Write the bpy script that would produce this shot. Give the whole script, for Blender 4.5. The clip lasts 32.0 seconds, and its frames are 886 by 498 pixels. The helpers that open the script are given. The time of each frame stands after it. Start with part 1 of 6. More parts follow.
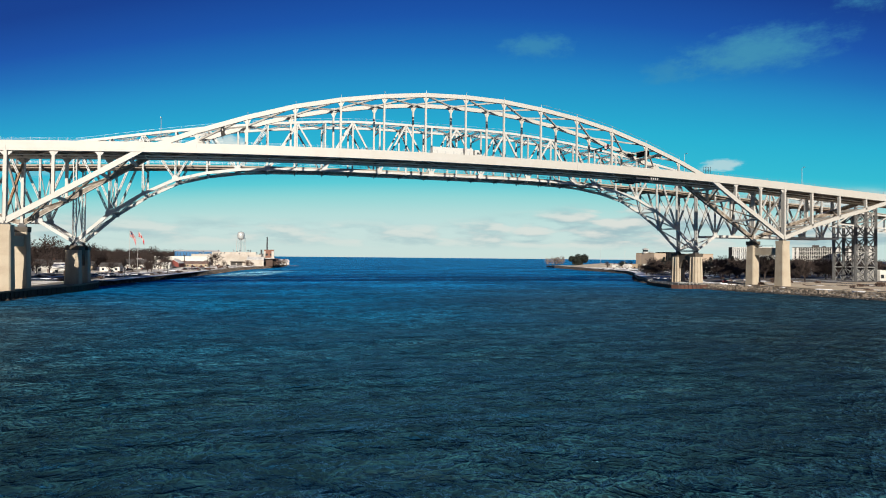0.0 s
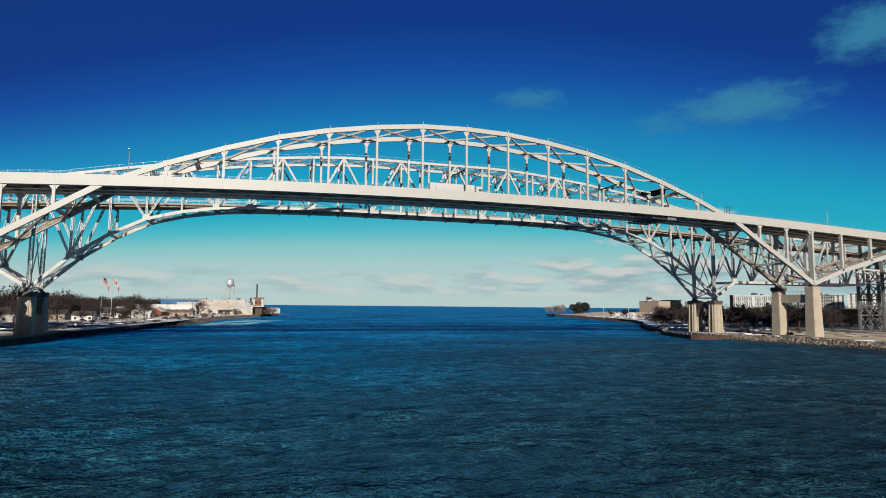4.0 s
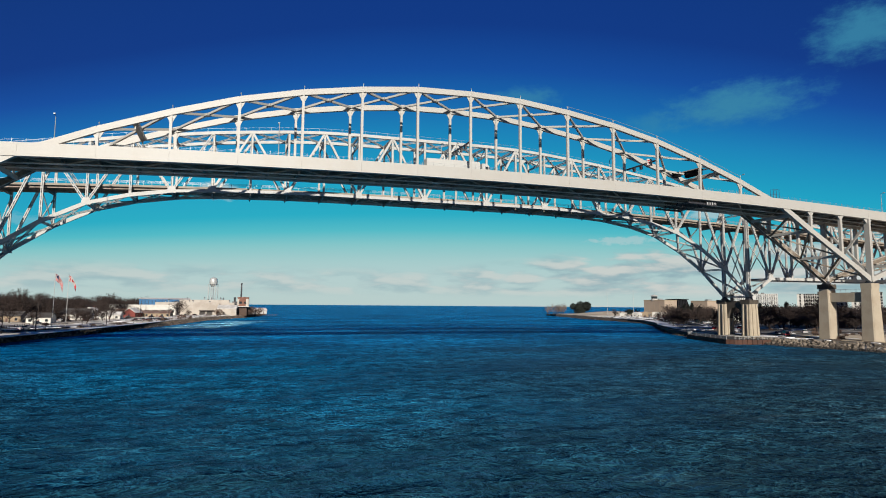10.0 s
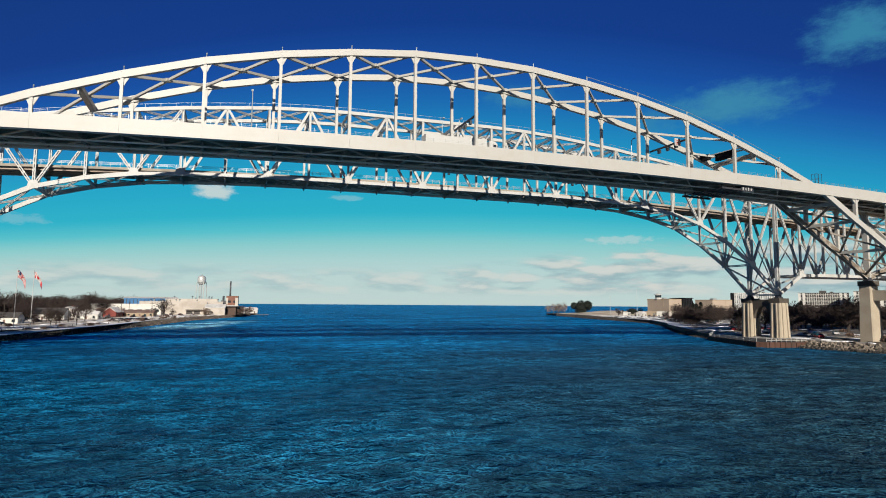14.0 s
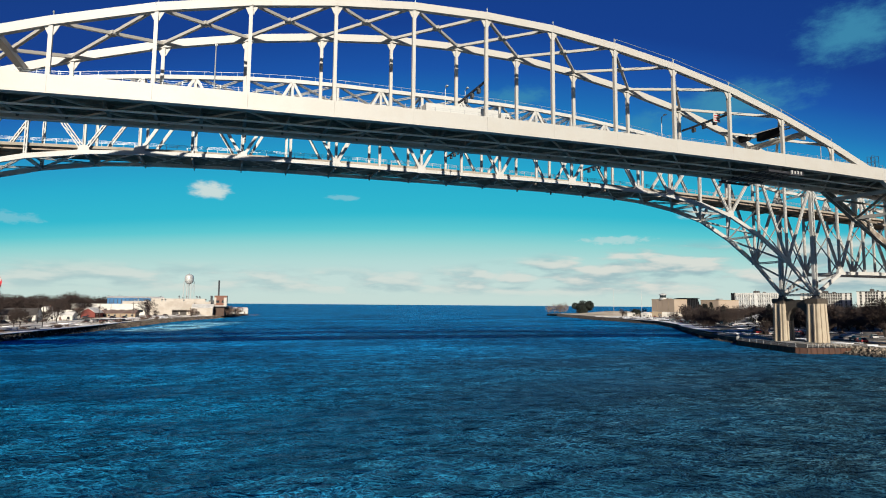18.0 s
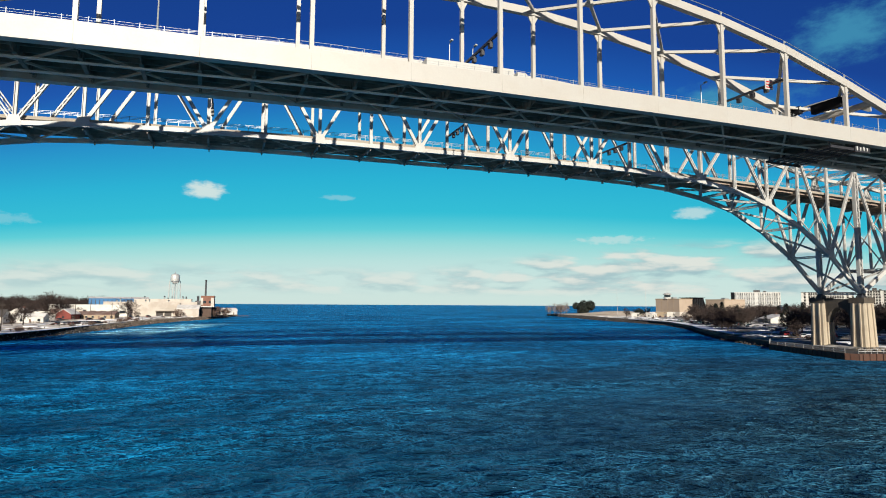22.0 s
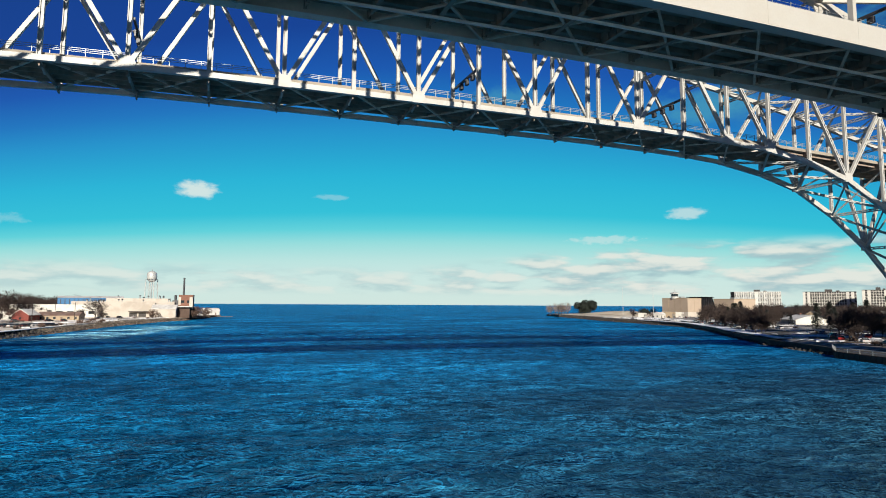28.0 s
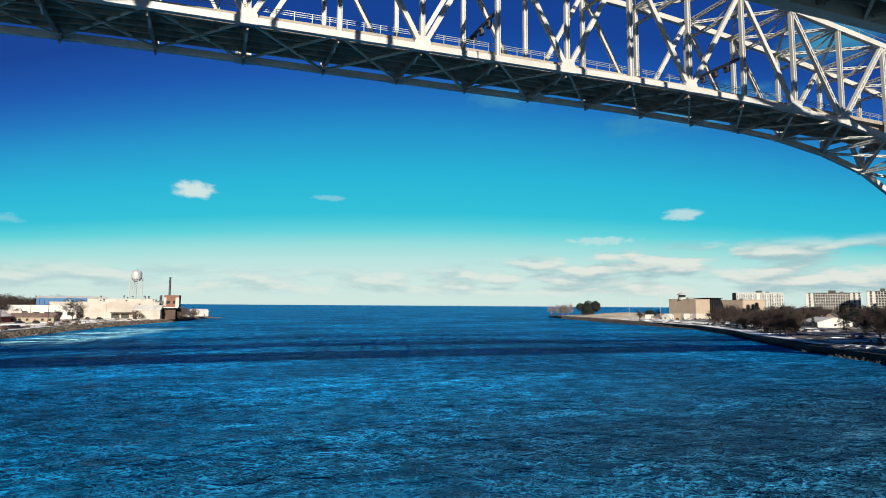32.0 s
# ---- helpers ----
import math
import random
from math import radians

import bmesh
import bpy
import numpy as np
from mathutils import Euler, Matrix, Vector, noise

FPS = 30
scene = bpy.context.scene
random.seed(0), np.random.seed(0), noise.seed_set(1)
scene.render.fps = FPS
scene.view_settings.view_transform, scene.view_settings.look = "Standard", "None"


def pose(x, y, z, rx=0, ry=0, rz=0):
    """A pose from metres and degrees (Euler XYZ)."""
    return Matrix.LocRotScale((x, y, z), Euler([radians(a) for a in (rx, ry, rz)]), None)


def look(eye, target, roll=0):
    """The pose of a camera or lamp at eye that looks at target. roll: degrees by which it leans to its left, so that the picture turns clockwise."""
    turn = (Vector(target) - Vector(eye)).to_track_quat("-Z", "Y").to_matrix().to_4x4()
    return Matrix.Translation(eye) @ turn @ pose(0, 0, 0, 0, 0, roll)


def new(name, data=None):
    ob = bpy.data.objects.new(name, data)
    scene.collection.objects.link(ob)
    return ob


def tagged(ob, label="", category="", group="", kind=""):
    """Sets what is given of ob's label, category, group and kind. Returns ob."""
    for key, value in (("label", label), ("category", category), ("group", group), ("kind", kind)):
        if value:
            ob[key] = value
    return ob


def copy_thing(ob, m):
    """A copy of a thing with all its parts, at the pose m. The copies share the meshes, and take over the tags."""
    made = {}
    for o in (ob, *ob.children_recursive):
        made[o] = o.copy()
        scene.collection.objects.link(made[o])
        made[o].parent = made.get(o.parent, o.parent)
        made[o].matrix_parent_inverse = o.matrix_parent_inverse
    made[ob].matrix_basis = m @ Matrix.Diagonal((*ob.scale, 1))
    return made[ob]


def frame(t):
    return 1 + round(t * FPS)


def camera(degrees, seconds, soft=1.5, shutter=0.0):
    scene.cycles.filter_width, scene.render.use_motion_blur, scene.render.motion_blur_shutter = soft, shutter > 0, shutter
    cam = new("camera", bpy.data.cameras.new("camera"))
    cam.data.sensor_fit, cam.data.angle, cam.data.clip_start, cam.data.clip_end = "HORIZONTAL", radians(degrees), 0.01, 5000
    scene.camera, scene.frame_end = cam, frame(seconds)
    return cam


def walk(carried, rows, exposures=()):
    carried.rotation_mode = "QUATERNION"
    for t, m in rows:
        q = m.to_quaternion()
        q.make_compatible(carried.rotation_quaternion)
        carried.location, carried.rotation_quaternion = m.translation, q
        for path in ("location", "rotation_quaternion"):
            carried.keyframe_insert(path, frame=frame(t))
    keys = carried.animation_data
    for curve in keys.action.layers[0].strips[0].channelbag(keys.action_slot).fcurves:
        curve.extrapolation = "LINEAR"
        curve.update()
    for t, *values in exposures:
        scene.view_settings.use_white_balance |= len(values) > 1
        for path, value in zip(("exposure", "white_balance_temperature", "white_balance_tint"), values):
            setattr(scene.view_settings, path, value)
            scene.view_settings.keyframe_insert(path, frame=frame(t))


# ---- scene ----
cam = camera(75.4, 32.0, soft=1.0)
METRES, EYE, TILT, LEAN, TURN = 168.6, 13.6, 1.04, 0.2, -15.5
ROWS = [
    (0.0, 0.0, 0.0, 0.0, 0.0, -0.3, -0.76),
    (0.5, -0.0004, 0.0164, -0.0007, -0.04, 1.52, -0.76),
    (1.0, -0.0008, 0.0322, -0.0013, -0.09, 2.3, -0.75),
    (1.5, -0.0014, 0.0474, -0.0019, -0.13, 2.31, -0.76),
    (2.0, -0.0018, 0.0628, -0.0024, -0.17, 2.38, -0.79),
    (2.5, -0.0022, 0.0784, -0.003, -0.21, 3.85, -0.79),
    (3.0, -0.0026, 0.0933, -0.0038, -0.26, 4.53, -0.79),
    (3.5, -0.0031, 0.1086, -0.0046, -0.3, 4.55, -0.79),
    (5.5, -0.0069, 0.1731, -0.0027, -0.56, 4.42, -0.61),
    (6.0, -0.0071, 0.1891, -0.0033, -0.58, 4.44, -0.6),
    (6.5, -0.0077, 0.2049, -0.0038, -0.62, 4.45, -0.58),
    (7.0, -0.008, 0.2197, -0.0042, -0.66, 4.48, -0.59),
    (7.5, -0.0084, 0.2346, -0.0039, -0.7, 4.47, -0.58),
    (8.0, -0.0085, 0.2507, -0.0042, -0.74, 4.47, -0.6),
    (8.5, -0.0087, 0.2664, -0.0044, -0.77, 4.48, -0.62),
    (9.0, -0.0094, 0.2821, -0.005, -0.82, 4.48, -0.62),
    (9.5, -0.0097, 0.2977, -0.0054, -0.85, 4.49, -0.65),
    (10.0, -0.0106, 0.313, -0.0058, -0.9, 4.47, -0.65),
    (10.5, -0.0112, 0.3287, -0.0062, -0.95, 4.47, -0.65),
    (11.0, -0.0122, 0.3439, -0.0064, -1.01, 4.44, -0.64),
    (11.5, -0.0128, 0.3596, -0.0075, -1.06, 4.45, -0.62),
    (12.0, -0.0128, 0.3753, -0.0079, -1.08, 4.45, -0.64),
    (12.5, -0.0131, 0.3909, -0.0082, -1.12, 4.44, -0.64),
    (13.0, -0.0144, 0.4061, -0.0085, -1.18, 4.42, -0.64),
    (13.5, -0.0148, 0.4216, -0.0086, -1.22, 4.41, -0.64),
    (14.0, -0.0156, 0.4372, -0.0089, -1.27, 4.4, -0.65),
    (14.5, -0.0156, 0.4531, -0.0091, -1.29, 4.39, -0.68),
    (16.5, -0.0189, 0.5161, -0.0102, -1.47, 4.38, -0.72),
    (17.0, -0.0195, 0.5318, -0.0102, -1.52, 4.4, -0.72),
    (17.5, -0.0203, 0.5474, -0.01, -1.57, 4.39, -0.71),
    (18.0, -0.0209, 0.5633, -0.0101, -1.63, 4.4, -0.7),
    (18.5, -0.0215, 0.5789, -0.0102, -1.68, 4.39, -0.7),
    (19.0, -0.022, 0.5945, -0.0107, -1.74, 4.41, -0.69),
    (19.5, -0.0229, 0.6101, -0.0106, -1.8, 4.42, -0.66),
    (20.0, -0.0235, 0.6258, -0.0108, -1.85, 4.41, -0.66),
    (20.5, -0.0242, 0.6415, -0.0108, -1.91, 4.41, -0.64),
    (21.0, -0.0245, 0.657, -0.011, -1.95, 4.39, -0.61),
    (21.5, -0.025, 0.6725, -0.0116, -2.0, 4.4, -0.59),
    (22.0, -0.0257, 0.6877, -0.0117, -2.05, 4.4, -0.6),
    (22.5, -0.026, 0.7033, -0.0118, -2.09, 4.38, -0.6),
    (23.0, -0.0267, 0.7188, -0.012, -2.16, 4.37, -0.61),
    (23.5, -0.0275, 0.7347, -0.0123, -2.23, 4.37, -0.61),
    (24.0, -0.0275, 0.7504, -0.0126, -2.26, 4.38, -0.63),
    (24.5, -0.028, 0.766, -0.013, -2.32, 4.38, -0.62),
    (25.0, -0.028, 0.7817, -0.0132, -2.38, 4.38, -0.63),
    (25.5, -0.0283, 0.797, -0.0137, -2.42, 4.38, -0.61),
    (27.5, -0.0311, 0.8588, -0.0155, -2.65, 4.38, -0.6),
    (28.0, -0.0317, 0.8746, -0.0158, -2.7, 4.39, -0.6),
    (28.5, -0.032, 0.8901, -0.0161, -2.73, 4.4, -0.62),
    (29.0, -0.0323, 0.9059, -0.0162, -2.77, 4.41, -0.64),
    (29.5, -0.033, 0.9216, -0.0164, -2.82, 4.42, -0.62),
    (30.0, -0.0336, 0.9372, -0.0163, -2.88, 4.42, -0.63),
    (30.5, -0.0337, 0.9527, -0.0166, -2.9, 4.43, -0.69),
    (31.0, -0.0349, 0.968, -0.0168, -2.95, 4.45, -0.69),
    (31.5, -0.0357, 0.9833, -0.0169, -3.0, 4.46, -0.68),
    (32.0, -0.0363, 0.9988, -0.0171, -3.01, 4.47, -0.67),
]
walk(cam, [(t, pose(0, 0, EYE, TILT, LEAN, TURN) @ pose(METRES * x, METRES * y, METRES * z, 90 + pitch, roll, yaw)) for t, x, y, z, yaw, pitch, roll in ROWS],
     exposures=[(0.0, 0.86, 6450, 11), (2.5, 0.60, 6300, 11), (6.0, 0.55, 6250, 11), (13.0, 0.65, 6350, 11), (19.0, 0.84, 6500, 10), (25.0, 0.95, 6500, 10), (32.0, 0.96, 6500, 9)])

# ---- light ----
SUN_TO = Vector((-0.20 * 2.5, -2.5, 1.0)).normalized()
sun = new("sun", bpy.data.lights.new("sun", "SUN"))
sun.data.energy, sun.data.angle, sun.data.color = 4.2, radians(0.6), (1.0, 0.93, 0.8)
sun.matrix_world = look(SUN_TO * 100, (0, 0, 0))
SUN_EL = math.asin(SUN_TO.z)
SUN_AZ = math.atan2(SUN_TO.x, SUN_TO.y)


class Nodes:
    """Short-hand for building a node tree."""

    def __init__(self, tree):
        self.tree = tree
        tree.nodes.clear()

    def add(self, kind, inputs=None, **settings):
        n = self.tree.nodes.new(kind)
        for k, v in settings.items():
            setattr(n, k, v)
        for k, v in (inputs or {}).items():
            self.put(n.inputs[k], v)
        return n

    def put(self, socket, v):
        if isinstance(v, bpy.types.NodeSocket):
            self.tree.links.new(v, socket)
        else:
            socket.default_value = v

    def math(self, op, a, b=0.0, clamp=False):
        n = self.add("ShaderNodeMath", {0: a, 1: b}, operation=op)
        n.use_clamp = clamp
        return n.outputs[0]

    def smooth(self, v, lo, hi):
        n = self.add("ShaderNodeMapRange", {"Value": v, "From Min": lo, "From Max": hi}, interpolation_type="SMOOTHSTEP")
        return n.outputs[0]

    def mix(self, f, a, b, blend="MIX"):
        n = self.add("ShaderNodeMix", data_type="RGBA", blend_type=blend)
        self.put(n.inputs[0], f)
        self.put(n.inputs[6], a)
        self.put(n.inputs[7], b)
        return n.outputs[2]

    def noise(self, vector, scale, detail=3.0, rough=0.55):
        n = self.add("ShaderNodeTexNoise", {"Vector": vector, "Scale": scale, "Detail": detail, "Roughness": rough})
        return n.outputs[0]

    def ramp(self, f, stops):
        n = self.add("ShaderNodeValToRGB", {0: f})
        e = n.color_ramp.elements
        while len(e) < len(stops):
            e.new(0.5)
        for x, (p, c) in zip(e, stops):
            x.position, x.color = p, (*c, 1)
        return n.outputs[0]

    def mapped(self, vector, scale=(1, 1, 1), rot=(0, 0, 0)):
        return self.add("ShaderNodeMapping", {"Vector": vector, "Scale": scale, "Rotation": rot}).outputs[0]


def make_sky():
    w = bpy.data.worlds.new("sky")
    scene.world = w
    w.use_nodes = True
    n = Nodes(w.node_tree)
    co = n.add("ShaderNodeTexCoord").outputs["Generated"]
    sep = n.add("ShaderNodeSeparateXYZ", {0: co})
    x, y, z = sep.outputs
    el = n.math("MULTIPLY", n.math("ARCSINE", z), 180 / math.pi)
    az = n.math("MULTIPLY", n.math("ARCTAN2", x, y), 180 / math.pi)
    sky = n.add("ShaderNodeTexSky", sky_type="NISHITA", sun_disc=False, sun_elevation=SUN_EL, sun_rotation=SUN_AZ, altitude=180, air_density=0.8, dust_density=0.2, ozone_density=3.0)
    base = n.mix(1.0, sky.outputs[0], (0.1, 0.1, 0.1, 1), "MULTIPLY")
    # the blue deepens lower down to either side of the pale quarter over the lake
    hor = n.math("SQRT", n.math("ADD", n.math("MULTIPLY", x, x), n.math("MULTIPLY", y, y)))
    ahead = n.math("DIVIDE", n.math("ADD", n.math("MULTIPLY", x, math.sin(PALE_AZ)), n.math("MULTIPLY", y, math.cos(PALE_AZ))), hor)
    lean = n.math("MULTIPLY", n.math("ARCTANGENT", n.math("DIVIDE", n.math("DIVIDE", z, hor), n.math("POWER", n.math("MAXIMUM", ahead, 0.34), 1.8))), 2 / math.pi)
    deep = n.ramp(lean, SKY_STOPS)
    col = n.mix(SKY_MIX, base, deep)
    flat = n.add("ShaderNodeCombineXYZ", {0: n.math("MULTIPLY", az, 0.15), 1: n.math("MULTIPLY", el, 0.60)}).outputs[0]
    # low banks of stratus over the lake
    streak = n.noise(flat, 1.15, 6.0, 0.52)
    above = n.noise(n.add("ShaderNodeVectorMath", {0: flat, 1: (0.02, 0.42, 0)}, operation="ADD").outputs[0], 1.15, 4.0, 0.5)
    east = n.smooth(az, 12.0, 38.0)
    right = n.math("ADD", 0.6, n.math("MULTIPLY", east, 0.4))
    edge = n.math("MULTIPLY", n.smooth(el, 0.5, 1.6), n.smooth(n.math("SUBTRACT", el, n.math("MULTIPLY", east, 2.3)), 3.9, 2.4))
    bank = n.math("MULTIPLY", n.math("MULTIPLY", n.smooth(streak, 0.38, 0.56), edge), right, clamp=True)
    lit = n.math("ADD", n.math("MULTIPLY", n.math("SUBTRACT", streak, above), 3.2), 0.42)
    cloud_col = n.mix(n.smooth(lit, 0.1, 0.9), (0.33, 0.49, 0.53, 1), (0.74, 0.75, 0.69, 1))
    col = n.mix(n.math("MULTIPLY", bank, 0.88), col, cloud_col)
    # single clouds: azimuth, elevation, half width, half height, density, colour
    fine = n.add("ShaderNodeCombineXYZ", {0: n.math("MULTIPLY", az, 0.35), 1: n.math("MULTIPLY", el, 0.7)}).outputs[0]
    rag = n.noise(fine, 1.3, 7.0, 0.68)
    puff = n.noise(fine, 2.4, 6.0, 0.6)
    for a, e, wd, ht, dens, rough, c in CLOUDS:
        dx = n.math("DIVIDE", n.math("SUBTRACT", az, a), wd)
        dy = n.math("DIVIDE", n.math("SUBTRACT", el, e), ht)
        d = n.math("SQRT", n.math("ADD", n.math("MULTIPLY", dx, dx), n.math("MULTIPLY", dy, dy)))
        d = n.math("ADD", d, n.math("MULTIPLY", n.math("SUBTRACT", puff if c == PALE else rag, 0.5), rough))
        m = n.math("MULTIPLY", n.smooth(d, 0.95 if c == PALE else 1.15, 0.35 if c == PALE else 0.1), dens)
        col = n.mix(m, col, (*c, 1))
    back = n.add("ShaderNodeBackground", {"Color": col, "Strength": SKY_STRENGTH})
    n.add("ShaderNodeOutputWorld", {0: back.outputs[0]})


# elevation over 90 degrees, colour
SKY_MIX, SKY_STRENGTH, PALE_AZ = 0.94, 0.55, radians(17.0)
SKY_STOPS = [(0.0, (0.58, 0.73, 0.69)), (0.03, (0.56, 0.74, 0.70)), (0.048, (0.46, 0.72, 0.68)), (0.066, (0.29, 0.68, 0.66)), (0.082, (0.10, 0.60, 0.65)), (0.10, (0.018, 0.50, 0.635)), (0.14, (0.010, 0.43, 0.63)),
             (0.19, (0.009, 0.275, 0.565)), (0.22, (0.007, 0.165, 0.49)), (0.255, (0.005, 0.085, 0.40)), (0.30, (0.003, 0.045, 0.275)), (0.6, (0.004, 0.03, 0.15)), (1.0, (0.004, 0.025, 0.12))]
TEAL, PALE = (0.055, 0.29, 0.45), (0.62, 0.74, 0.72)
CLOUDS = [(44.2, 17.8, 6.8, 2.1, 0.85, 1.5, TEAL), (53.8, 21.8, 4.6, 2.5, 0.8, 1.5, TEAL), (24.6, 20.1, 3.6, 1.3, 0.6, 2.0, TEAL), (37.0, 17.0, 3.0, 1.2, 0.45, 2.0, TEAL),
          (-5.3, 10.3, 2.3, 1.0, 0.95, 1.2, PALE), (41.4, 8.4, 2.2, 0.75, 0.65, 1.4, PALE), (7.2, 10.3, 2.2, 0.35, 0.25, 1.8, PALE), (-20.0, 6.6, 2.5, 0.6, 0.2, 2.3, PALE), (34.0, 6.2, 4.0, 0.5, 0.5, 2.3, PALE)]
make_sky()

# ---- materials ----


def material(name, colour, rough=0.6, second=None, scale=0.6, amount=0.5, fine=6.0, bump=0.15, metal=0.0, rust=0.0, stretch=(1, 1, 1), island=0.0, spec=0.5):
    """A painted or natural surface: a base colour with stains at one scale, grain at a finer one and slight relief."""
    m = bpy.data.materials.new(name)
    m.use_nodes = True
    n = Nodes(m.node_tree)
    co = n.add("ShaderNodeNewGeometry").outputs["Position"]
    co = n.mapped(co, stretch)
    second = second or tuple(c * 0.72 for c in colour)
    big = n.smooth(n.noise(co, scale, 5.0, 0.6), 0.42, 0.68)
    col = n.mix(n.math("MULTIPLY", big, amount), (*colour, 1), (*second, 1))
    grain = n.noise(co, fine, 4.0, 0.6)
    col = n.mix(0.35, col, n.mix(grain, (0.55, 0.55, 0.55, 1), (1.0, 1.0, 1.0, 1)), "MULTIPLY")
    if rust:
        streaks = n.noise(n.mapped(co, (1.0, 1.0, 0.18)), 1.1, 6.0, 0.7)
        col = n.mix(n.math("MULTIPLY", n.smooth(streaks, 0.6, 0.78), rust), col, (0.22, 0.10, 0.045, 1))
    if island:
        rnd = n.add("ShaderNodeObjectInfo").outputs["Random"]
        isl = n.add("ShaderNodeNewGeometry").outputs["Random Per Island"]
        v = n.math("ADD", 1.0 - island, n.math("MULTIPLY", n.math("FRACT", n.math("ADD", rnd, isl)), 2 * island))
        col = n.mix(1.0, col, n.add("ShaderNodeCombineColor", {0: v, 1: v, 2: v}).outputs[0], "MULTIPLY")
    b = n.add("ShaderNodeBump", {"Height": grain, "Strength": bump, "Distance": 0.05})
    p = n.add("ShaderNodeBsdfPrincipled", {"Base Color": col, "Roughness": rough, "Metallic": metal, "Normal": b.outputs[0], "Specular IOR Level": spec})
    n.add("ShaderNodeOutputMaterial", {0: p.outputs[0]})
    return m


def make_water():
    """Choppy turquoise river water: a cloudy body that scatters sunlight under a glossy skin, with short crossing waves."""
    m = bpy.data.materials.new("river_water")
    m.use_nodes = True
    n = Nodes(m.node_tree)
    co = n.add("ShaderNodeNewGeometry").outputs["Position"]
    warp = n.add("ShaderNodeTexNoise", {"Vector": n.mapped(co, (0.13, 0.16, 1)), "Scale": 1.0, "Detail": 2.0}).outputs["Color"]
    bent = n.add("ShaderNodeVectorMath", {0: co, 1: n.mix(1.0, warp, (4.0, 3.0, 0, 1), "MULTIPLY")}, operation="ADD").outputs[0]

    def crests(scale, rot, detail, rough=0.5):
        """Rounded wave ridges, 0 to 1."""
        v = n.noise(n.mapped(bent, scale, (0, 0, rot)), 1.0, detail, rough)
        d = n.math("MULTIPLY", n.math("SUBTRACT", v, 0.5), 3.4)
        return n.math("SUBTRACT", 1.0, n.math("MINIMUM", n.math("MULTIPLY", d, d), 1.0))
    gust = n.math("ADD", 0.5, n.math("MULTIPLY", n.smooth(n.noise(n.mapped(co, (0.028, 0.045, 1), (0, 0, 0.3)), 1.0, 4.0, 0.6), 0.36, 0.66), 0.75))
    swell = n.math("ADD", crests((0.07, 0.11, 1), 0.5, 2.0), crests((0.08, 0.11, 1), -0.6, 2.0))
    c1, c2 = crests((0.40, 0.40, 1), 0.55, 1.5), crests((0.46, 0.42, 1), -0.5, 1.5)
    chop = n.math("ADD", c1, c2)
    r1, r2 = crests((1.1, 1.05, 1), 0.6, 2.5, 0.6), crests((1.2, 1.1, 1), -0.55, 2.5, 0.6)
    ripple = n.math("ADD", r1, r2)
    jag = n.add("ShaderNodeTexNoise", {"Vector": co, "Scale": 0.55, "Detail": 3.0, "Roughness": 0.6}).outputs["Color"]
    torn_co = n.add("ShaderNodeVectorMath", {0: bent, 1: n.mix(1.0, jag, (1.7, 1.7, 0, 1), "MULTIPLY")}, operation="ADD").outputs[0]

    def net(scale, rot, width):
        """Narrow joined ridges where crossing waves meet."""
        e = n.add("ShaderNodeTexVoronoi", {"Vector": n.mapped(torn_co, scale, (0, 0, rot)), "Scale": 1.0, "Randomness": 1.0}, voronoi_dimensions="2D", feature="DISTANCE_TO_EDGE").outputs["Distance"]
        return n.smooth(e, width, 0.0)
    net1, net2 = net((0.62, 0.50, 1), 0.3, 0.17), net((1.3, 1.05, 1), -0.3, 0.2)
    h = n.math("ADD", n.math("MULTIPLY", n.math("MULTIPLY", chop, gust), WATER_CHOP), n.math("MULTIPLY", n.math("MULTIPLY", ripple, gust), WATER_RIPPLE))
    h = n.math("ADD", h, n.math("MULTIPLY", swell, WATER_SWELL))
    h = n.math("ADD", h, n.math("MULTIPLY", n.math("ADD", n.math("MULTIPLY", net1, 0.2), n.math("MULTIPLY", net2, 0.09)), gust))
    b = n.add("ShaderNodeBump", {"Height": h, "Strength": 1.0, "Distance": 1.0})
    # body colour: deep and light patches, boils and current seams
    sep = n.add("ShaderNodeSeparateXYZ", {0: co}).outputs
    patch = n.noise(n.mapped(co, (0.012, 0.022, 1)), 1.0, 4.0, 0.6)
    col = n.mix(n.smooth(patch, 0.36, 0.68), WATER_DEEP, WATER_LIGHT)
    # muddy south; northward, sky-reflection brightness and far darkening are put into the colour
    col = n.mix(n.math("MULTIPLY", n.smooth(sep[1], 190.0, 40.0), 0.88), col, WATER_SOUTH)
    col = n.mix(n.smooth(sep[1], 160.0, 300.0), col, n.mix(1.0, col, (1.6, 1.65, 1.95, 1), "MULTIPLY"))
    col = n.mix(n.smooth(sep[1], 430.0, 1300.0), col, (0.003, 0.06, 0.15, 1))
    seam = n.noise(n.mapped(bent, (0.035, 0.09, 1), (0, 0, -0.12)), 1.0, 5.0, 0.68)
    col = n.mix(n.math("MULTIPLY", n.smooth(seam, 0.57, 0.74), 0.45), col, n.mix(1.0, col, (2.0, 2.0, 1.9, 1), "MULTIPLY"))
    col = n.mix(n.math("MULTIPLY", n.smooth(seam, 0.46, 0.33), 0.4), col, n.mix(1.0, col, (0.6, 0.55, 0.55, 1), "MULTIPLY"))
    boil = n.noise(n.mapped(bent, (0.022, 0.075, 1), (0, 0, 0.15)), 1.0, 6.0, 0.72)
    west = n.math("MULTIPLY", n.smooth(sep[0], 30.0, -20.0), n.math("MULTIPLY", n.smooth(sep[1], 380.0, 470.0), n.smooth(sep[1], 660.0, 600.0)))
